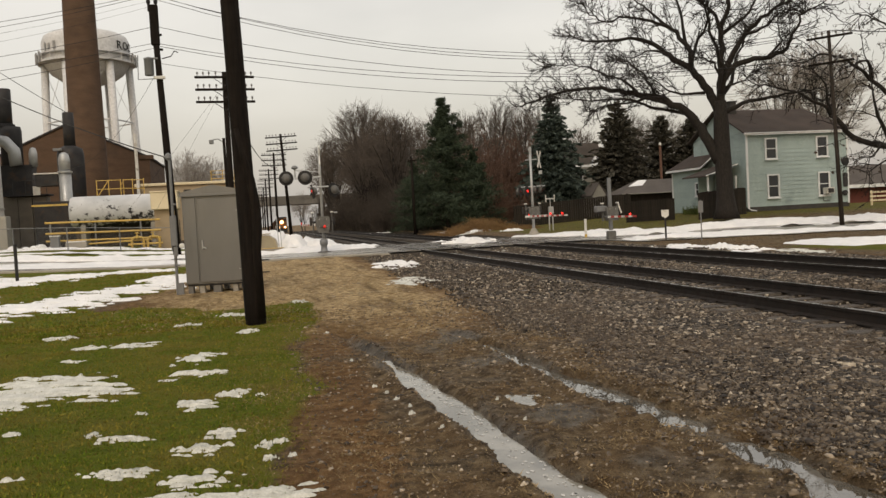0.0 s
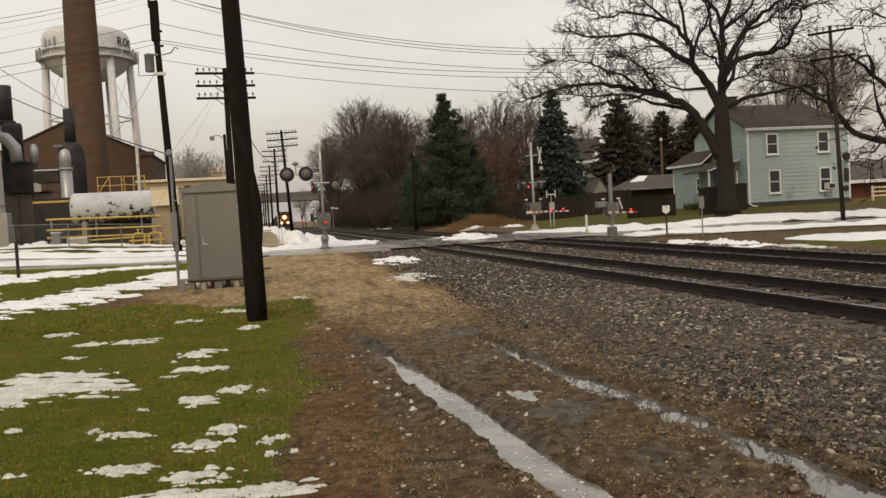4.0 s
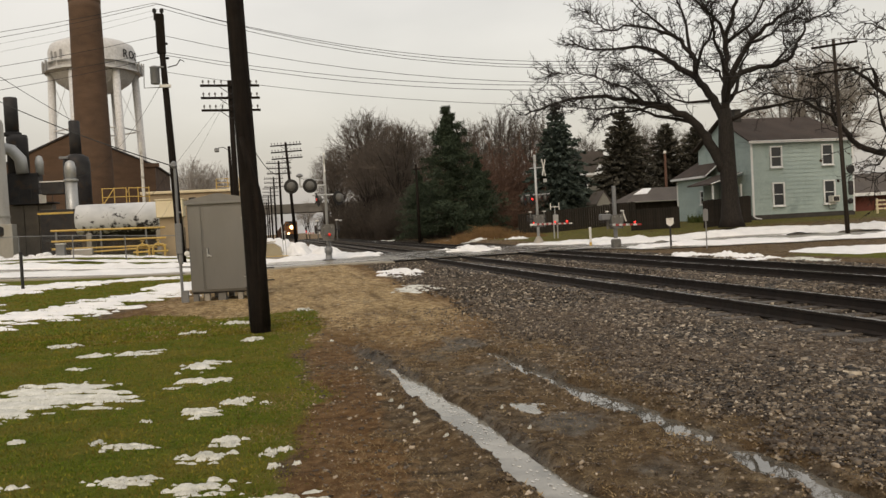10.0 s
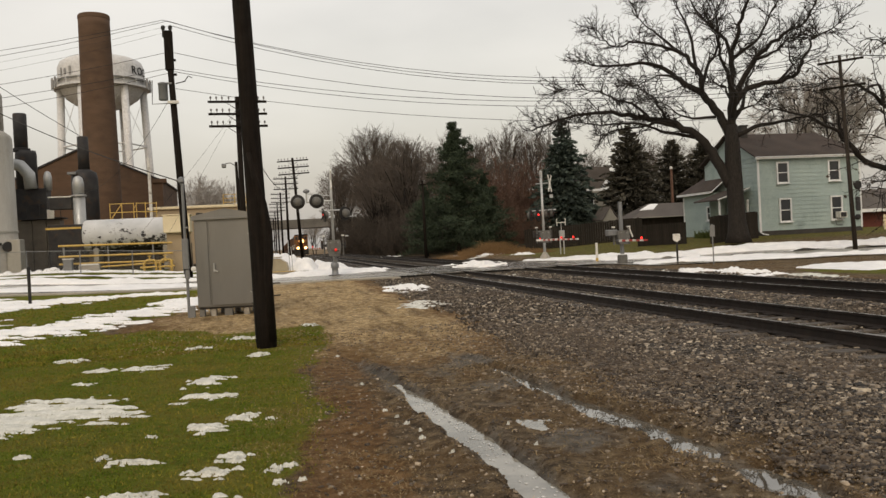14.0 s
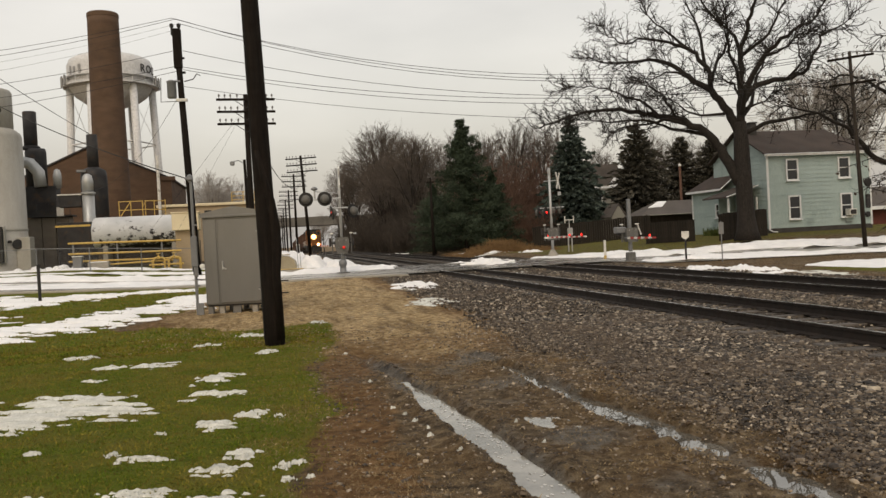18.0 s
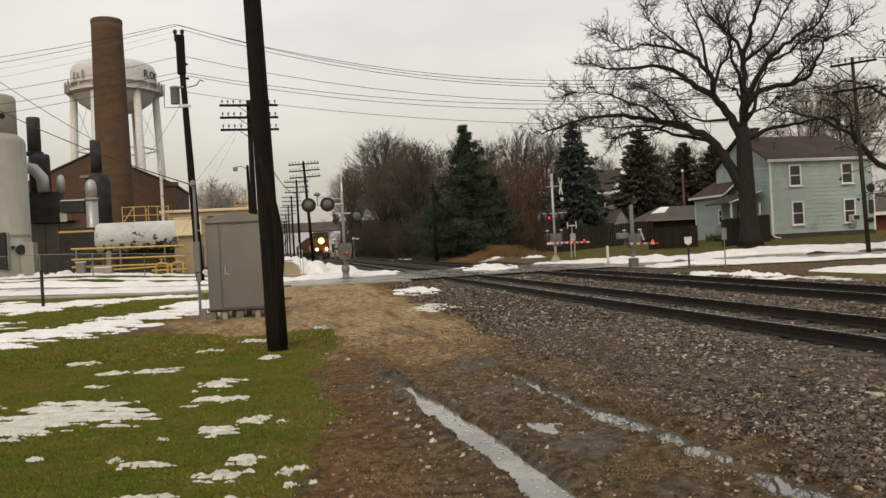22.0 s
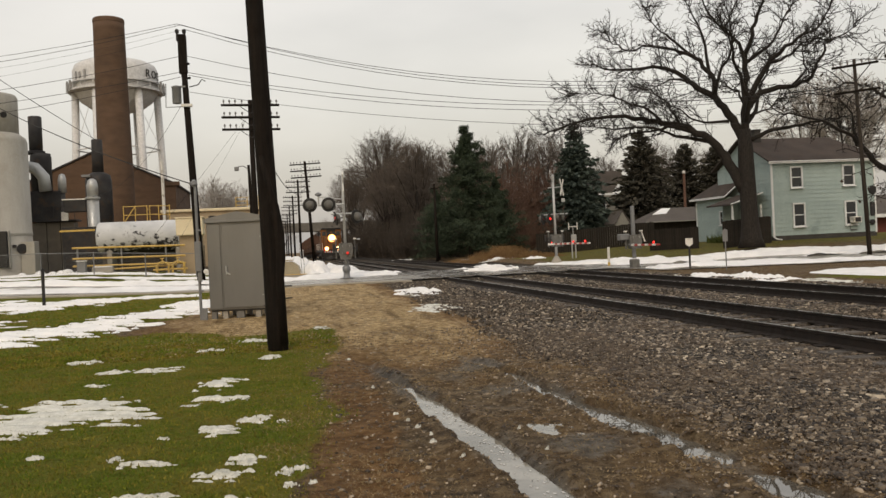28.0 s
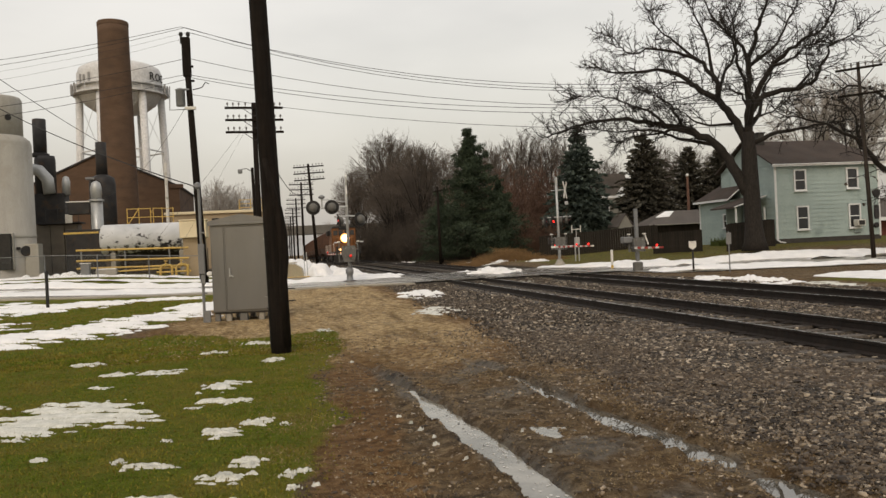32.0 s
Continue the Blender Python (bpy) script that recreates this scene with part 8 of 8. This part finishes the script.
    for x, y, s in ((50, 70, 0.95), (55.5, 73, 1.0), (60, 78, 1.0), (-14, 200, 1.2), (-9, 206, 1.15), (-11.5, 185, 0.95), (-17, 230, 1.2), (-4, 215, 0.95), (-2, 240, 0.8), (2, 300, 0.9), (19, 330, 1.0), (17, 312, 0.9), (-30, 260, 1.0), (-48, 240, 1.0), (-60, 250, 0.95), (-75, 240, 1.0), (-7, 150, 0.55)):
        tree_thing("bare_tree", far[int(abs(x)) % 2], pose(x, y, gz(x, y), 0, 0, x * 37) @ Matrix.Scale(s, 4), "pale leafless tree in the distance beyond the road", "far leafless trees")
    # undergrowth, in darker twigs than the trees above it
    dark_twig = surface("dark_undergrowth_twigs", (0.050, 0.042, 0.035), (0.105, 0.086, 0.070), 2, 30, 0.9, 0, 0.1, vary=0.25)
    grey = [brush(50 + i, 6.0, 3.2, 90, dark_twig) for i in range(2)]
    red = [brush(60 + i, 7.4, 3.6, 84, twig_red) for i in range(2)]

    def shrub(me, x, y, s, label, group):
        o = new("shrub", me)
        o.matrix_basis = pose(x, y, gz(x, y), 0, 0, rng.uniform(0, 360)) @ Matrix.Scale(s, 4)
        tagged(o, label, "shrub", group)

    for x, y, s in ((16.6, 107, 0.9), (17.0, 100, 1.0), (16.6, 93, 0.9), (18.6, 96, 1.1), (17.2, 114, 1.1), (18.6, 92, 1.1), (16.6, 87, 0.7), (20.5, 90, 1.1), (17.4, 122, 1.0), (17.6, 130, 1.1), (18.2, 139, 1.1), (18.6, 149, 1.2), (19.4, 160, 1.2), (20.4, 172, 1.3), (22.0, 186, 1.4), (18.0, 84, 0.8), (15.4, 112, 1.0), (15.5, 124, 1.1), (15.7, 138, 1.2), (15.9, 152, 1.3), (16.3, 168, 1.4), (17.0, 186, 1.5), (15.4, 100, 0.8),
                    (20.4, 101, 1.4), (21.4, 97, 1.3), (22.0, 93, 1.3), (20.4, 115, 1.5), (19.6, 106, 1.4), (20.4, 124, 1.5), (22.8, 106, 1.5), (21, 134, 1.5), (22, 146, 1.5)):
        shrub(grey[rng.randrange(2)], x, y, s, "tangled grey-brown undergrowth below the trees", "undergrowth")
    for x, y, s in ((24.2, 88, 1.4), (26.2, 90, 1.5), (28.2, 92, 1.5), (25.2, 92, 1.55), (27.2, 87, 1.3), (29.6, 84, 0.9), (22.6, 86, 1.0), (25.4, 84, 0.9), (25.6, 80, 0.75), (24.0, 79.5, 0.6), (20.6, 82, 0.8), (30.2, 95, 1.2), (23.8, 95, 1.2), (33.2, 93, 1.0)):
        shrub(red[rng.randrange(2)], x, y, s, "tall reddish-brown leafless thicket in the wood", "reddish thicket")
    # yard tree at the far right, reaching into view
    yard_tree()


woods()


def dry_grass():
    """Tufts of tall straw-coloured grass at the foot of the wood."""
    straw = surface("dry_straw", (0.17, 0.098, 0.042), (0.33, 0.205, 0.095), 3, 20, 0.9, vary=0.2)
    nr = np.random.RandomState(8)
    st = Sticks()
    for i in range(120):
        cx, cy = 18.4 + nr.uniform(-4.4, 3.6), 66.5 + nr.normal(0, 2.0)
        top = nr.uniform(0.35, 1.0) * (0.45 + 1.15 * math.exp(-((cx - 18.4) / 1.5) ** 2))
        for k in range(70):
            x, y = cx + nr.normal(0, 0.28), cy + nr.normal(0, 0.28)
            h = top * nr.uniform(0.4, 1.0)
            z = gz(x, y)
            a = nr.uniform(0, 6.28)
            b = nr.uniform(0.2, 0.8) * h
            st.line([(x, y, z), (x + b * 0.4 * math.cos(a), y + b * 0.4 * math.sin(a), z + h * 0.7), (x + b * math.cos(a), y + b * math.sin(a), z + h * 0.85)], 0.012, 0.004)
    tagged(new("dry_grass", st.mesh("dry_grass", straw)), "tall straw-coloured dead grass below the wood", "grass", kind="stuff")


dry_grass()
# ---------- the train ----------
def wheelset(parent, y, z=0.5):
    for s in (-1, 1):
        part("wheel", Shape().lathe([(0.1, -0.07), (0.47, -0.07), (0.5, -0.04), (0.5, 0.05), (0.1, 0.06)], 20), dark_metal, parent, at=pose(s * 0.75, y, z, 0, 90, 0))
    part("axle", Shape().cyl((-0.8, y, z), (0.8, y, z), 0.09, n=8), dark_metal, parent)


def locomotive():
    orange = surface("orange_locomotive_paint", (0.15, 0.062, 0.020), (0.22, 0.090, 0.030), 1.2, 30, 0.5, 0, 0.05, dirt=(0.12, 0.06, 0.03), dirt_scale=1.0)
    e = thing("diesel_locomotive", pose(TRACKS[0], 250, RAIL_Z), "dirty orange and black diesel locomotive with lit headlights", "locomotive")
    # front faces -y
    part("frame", Shape().box((0, 9.5, 1.25), (3.0, 19.5, 0.4), 0.03), black_paint, e)
    part("pilot", Shape().prism([(-1.5, 0.15), (1.5, 0.15), (1.5, 1.35), (-1.5, 1.35)], -0.45, -0.25), black_paint, e, "black pilot plate")
    part("plow", Shape().add([(-1.45, -0.35, 0.12), (1.45, -0.35, 0.12), (0, -0.85, 0.12), (-1.45, -0.35, 0.7), (1.45, -0.35, 0.7), (0, -0.6, 0.7)], [(0, 2, 5, 3), (2, 1, 4, 5), (3, 5, 4), (0, 1, 2), (0, 3, 4, 1)]), black_paint, e)
    part("coupler", Shape().box((0, -0.7, 0.85), (0.3, 0.6, 0.35), 0.05), dark_metal, e)
    nose = part("nose", Shape().box((0, 1.0, 2.35), (2.1, 2.0, 1.95), 0.16), orange, e, "orange short nose")
    part("nose_door", Shape().box((0.45, -0.01, 2.2), (0.6, 0.04, 1.5), 0.02), orange, nose)
    cab = part("cab", Shape().box((0, 2.9, 3.0), (3.05, 2.4, 3.1), 0.10), orange, e, "orange driver's cab")
    part("cab_roof", Shape().prism([(-1.55, 4.5), (1.55, 4.5), (1.3, 4.72), (-1.3, 4.72)], 1.6, 4.2), black_paint, cab)
    for x in (-1.05, -0.38, 0.38, 1.05):
        part("windscreen", Shape().box((x, 1.69, 3.88), (0.55, 0.03, 0.62), 0.02), glass, cab, "dark windscreen")
    for s in (-1, 1):
        part("side_window", Shape().box((s * 1.53, 2.9, 3.75), (0.03, 1.2, 0.7), 0.01), glass, cab)
    part("number_board", Shape().box((0, 1.66, 4.38), (1.3, 0.06, 0.28), 0.02), black_paint, cab)
    hl = part("headlight_housing", Shape().box((0, -0.03, 3.15), (1.3, 0.14, 1.26), 0.05), black_paint, nose)
    # ring and oversized lens put the lamp's glare into the shape
    part("headlight", Shape().lathe([(0.60, 0), (0.60, 0.03), (0.50, 0.05)], 24), halo_glow, hl, "orange halo ring around the headlight", True, pose(0, -0.09, 3.15, 90, 0, 0))
    part("headlight_lens", Shape().lathe([(0.47, 0.05), (0.46, 0.07), (0.14, 0.10)], 24), lens_glow, hl, "glowing headlight lens", True, pose(0, -0.09, 3.15, 90, 0, 0))
    part("headlight_bulb", Shape().lathe([(0.13, 0.10), (0.12, 0.12), (0.03, 0.13)], 16), head_glow, hl, "", True, pose(0, -0.09, 3.15, 90, 0, 0))
    for s in (-1, 1):
        # the ditch lights get the same added halo rim
        d = part("ditch_light", Shape().lathe([(0.20, -0.1), (0.34, 0), (0.33, 0.04)], 16), halo_glow, e, "glowing ditch light with an orange halo rim", True, pose(s * 0.85, -0.42, 1.62, 90, 0, 0))
        part("ditch_lens", Shape().lathe([(0.26, 0.04), (0.25, 0.06), (0.07, 0.08)], 16), lens_glow, d, "", True)
        part("ditch_bulb", Shape().lathe([(0.065, 0.08), (0.06, 0.10), (0.02, 0.105)], 12), head_glow, d, "", True)
        part("ditch_bracket", Shape().box((s * 0.85, -0.3, 1.45), (0.3, 0.2, 0.2), 0.03), black_paint, e)
        part("handrail", Shape().tube([(s * 1.45, -0.35, 1.4), (s * 1.45, -0.35, 2.4), (s * 1.45, 1.6, 2.5)], 0.03, 6), white_paint, e)
        part("side_handrail", Shape().cyl((s * 1.45, 4.2, 2.4), (s * 1.45, 18.8, 2.4), 0.025, n=6), white_paint, e)
        for k in range(4):
            part("step", Shape().box((s * 1.3, -0.1, 0.3 + 0.3 * k), (0.5, 0.3, 0.04), 0.01), white_paint if k == 0 else dark_metal, e)
        for k in range(8):
            part("rail_stanchion", Shape().cyl((s * 1.45, 4.6 + 2 * k, 1.4), (s * 1.45, 4.6 + 2 * k, 2.4), 0.02, n=5), white_paint, e)
    part("hood", Shape().box((0, 11.4, 2.95), (1.9, 14.6, 3.0), 0.08), orange, e, "long orange engine hood")
    part("hood_stripe", Shape().box((0, 11.4, 4.15), (1.94, 14.4, 0.5), 0.01), black_paint, e)
    part("radiator", Shape().box((0, 17.0, 4.2), (2.7, 3.2, 0.7), 0.08), black_paint, e)
    part("exhaust_stack", Shape().box((0, 10.0, 4.6), (0.5, 1.0, 0.35), 0.05), dark_metal, e)
    part("horn", Shape().cyl((0.3, 3.2, 4.95), (0.3, 2.6, 4.95), 0.09, n=10), dark_metal, cab)
    part("fuel_tank", Shape().box((0, 9.6, 0.72), (2.5, 5.2, 0.8), 0.15), black_paint, e)
    for y in (1.6, 3.5, 5.3, 13.7, 15.6, 17.4):
        wheelset(e, y)
    for y in (3.5, 15.6):
        for s in (-1, 1):
            part("bogie_side", Shape().box((s * 1.0, y, 0.62), (0.2, 5.0, 0.42), 0.06), dark_metal, e)
    return e


def hopper_car():
    brown = surface("rusty_brown_hopper_paint", (0.075, 0.042, 0.03), (0.14, 0.075, 0.05), 1.0, 25, 0.8, 0, 0.1, dirt=(0.05, 0.04, 0.035), dirt_scale=0.7)
    c = thing("hopper_wagon", pose(TRACKS[0], 275, RAIL_Z), "rusty brown covered hopper wagon in the train", "railway wagon", "hopper wagons")
    part("body", Shape().prism([(-1.3, 1.3), (1.3, 1.3), (1.55, 2.2), (1.55, 4.2), (1.0, 4.55), (-1.0, 4.55), (-1.55, 4.2), (-1.55, 2.2)], 0.9, 16.1), brown, c)
    for i in range(14):
        for s in (-1, 1):
            part("rib", Shape().box((s * 1.60, 1.2 + 1.12 * i, 3.15), (0.10, 0.12, 2.1), 0.01), brown, c)
    part("roof_walk", Shape().box((0, 8.5, 4.66), (0.9, 15.0, 0.08), 0.01), galv, c)
    for y in (4.0, 8.5, 13.0):
        part("discharge_hopper", Shape().prism([(-1.2, 1.3), (1.2, 1.3), (0.4, 0.5), (-0.4, 0.5)], y - 1.2, y + 1.2), brown, c)
    part("sill", Shape().box((0, 8.5, 1.15), (0.4, 17.4, 0.3), 0.02), dark_metal, c)
    for y in (0.75, 16.25):
        part("end_platform", Shape().box((0, y, 1.25), (2.9, 1.1, 0.12), 0.02), dark_metal, c)
        part("ladder", Shape().box((1.2, y, 2.6), (0.4, 0.06, 2.6), 0.01), brown, c)
    for y in (1.3, 3.1, 13.9, 15.7):
        wheelset(c, y)
    for y in (2.2, 14.8):
        for s in (-1, 1):
            part("bogie_side", Shape().box((s * 1.0, y, 0.55), (0.18, 2.6, 0.4), 0.06), dark_metal, c)
    return c


train = [locomotive(), hopper_car()]
for k in range(5):
    train.append(copy_thing(train[1], pose(TRACKS[0], 300 + 18 * k, RAIL_Z)))

# where the locomotive's front is along the track
RUN = ((0, 252.0), (4, 236.0), (10, 212.0), (17, 176.0), (25, 139.0), (28, 124.8), (32, 105.3))


def motions():
    for i, ob in enumerate(train):
        back = 0 if i == 0 else 20.6 + 17.6 * (i - 1)
        rows_t = []
        for t, y in RUN:
            a = y + back
            z0, z1 = bed_z(a), bed_z(a + 17)
            pitch = math.degrees(math.atan2(z1 - z0, 17))
            rows_t.append((t, pose(TRACKS[0], a, RAIL_Z + z0, pitch, 0, 0)))
        walk(ob, rows_t)


motions()
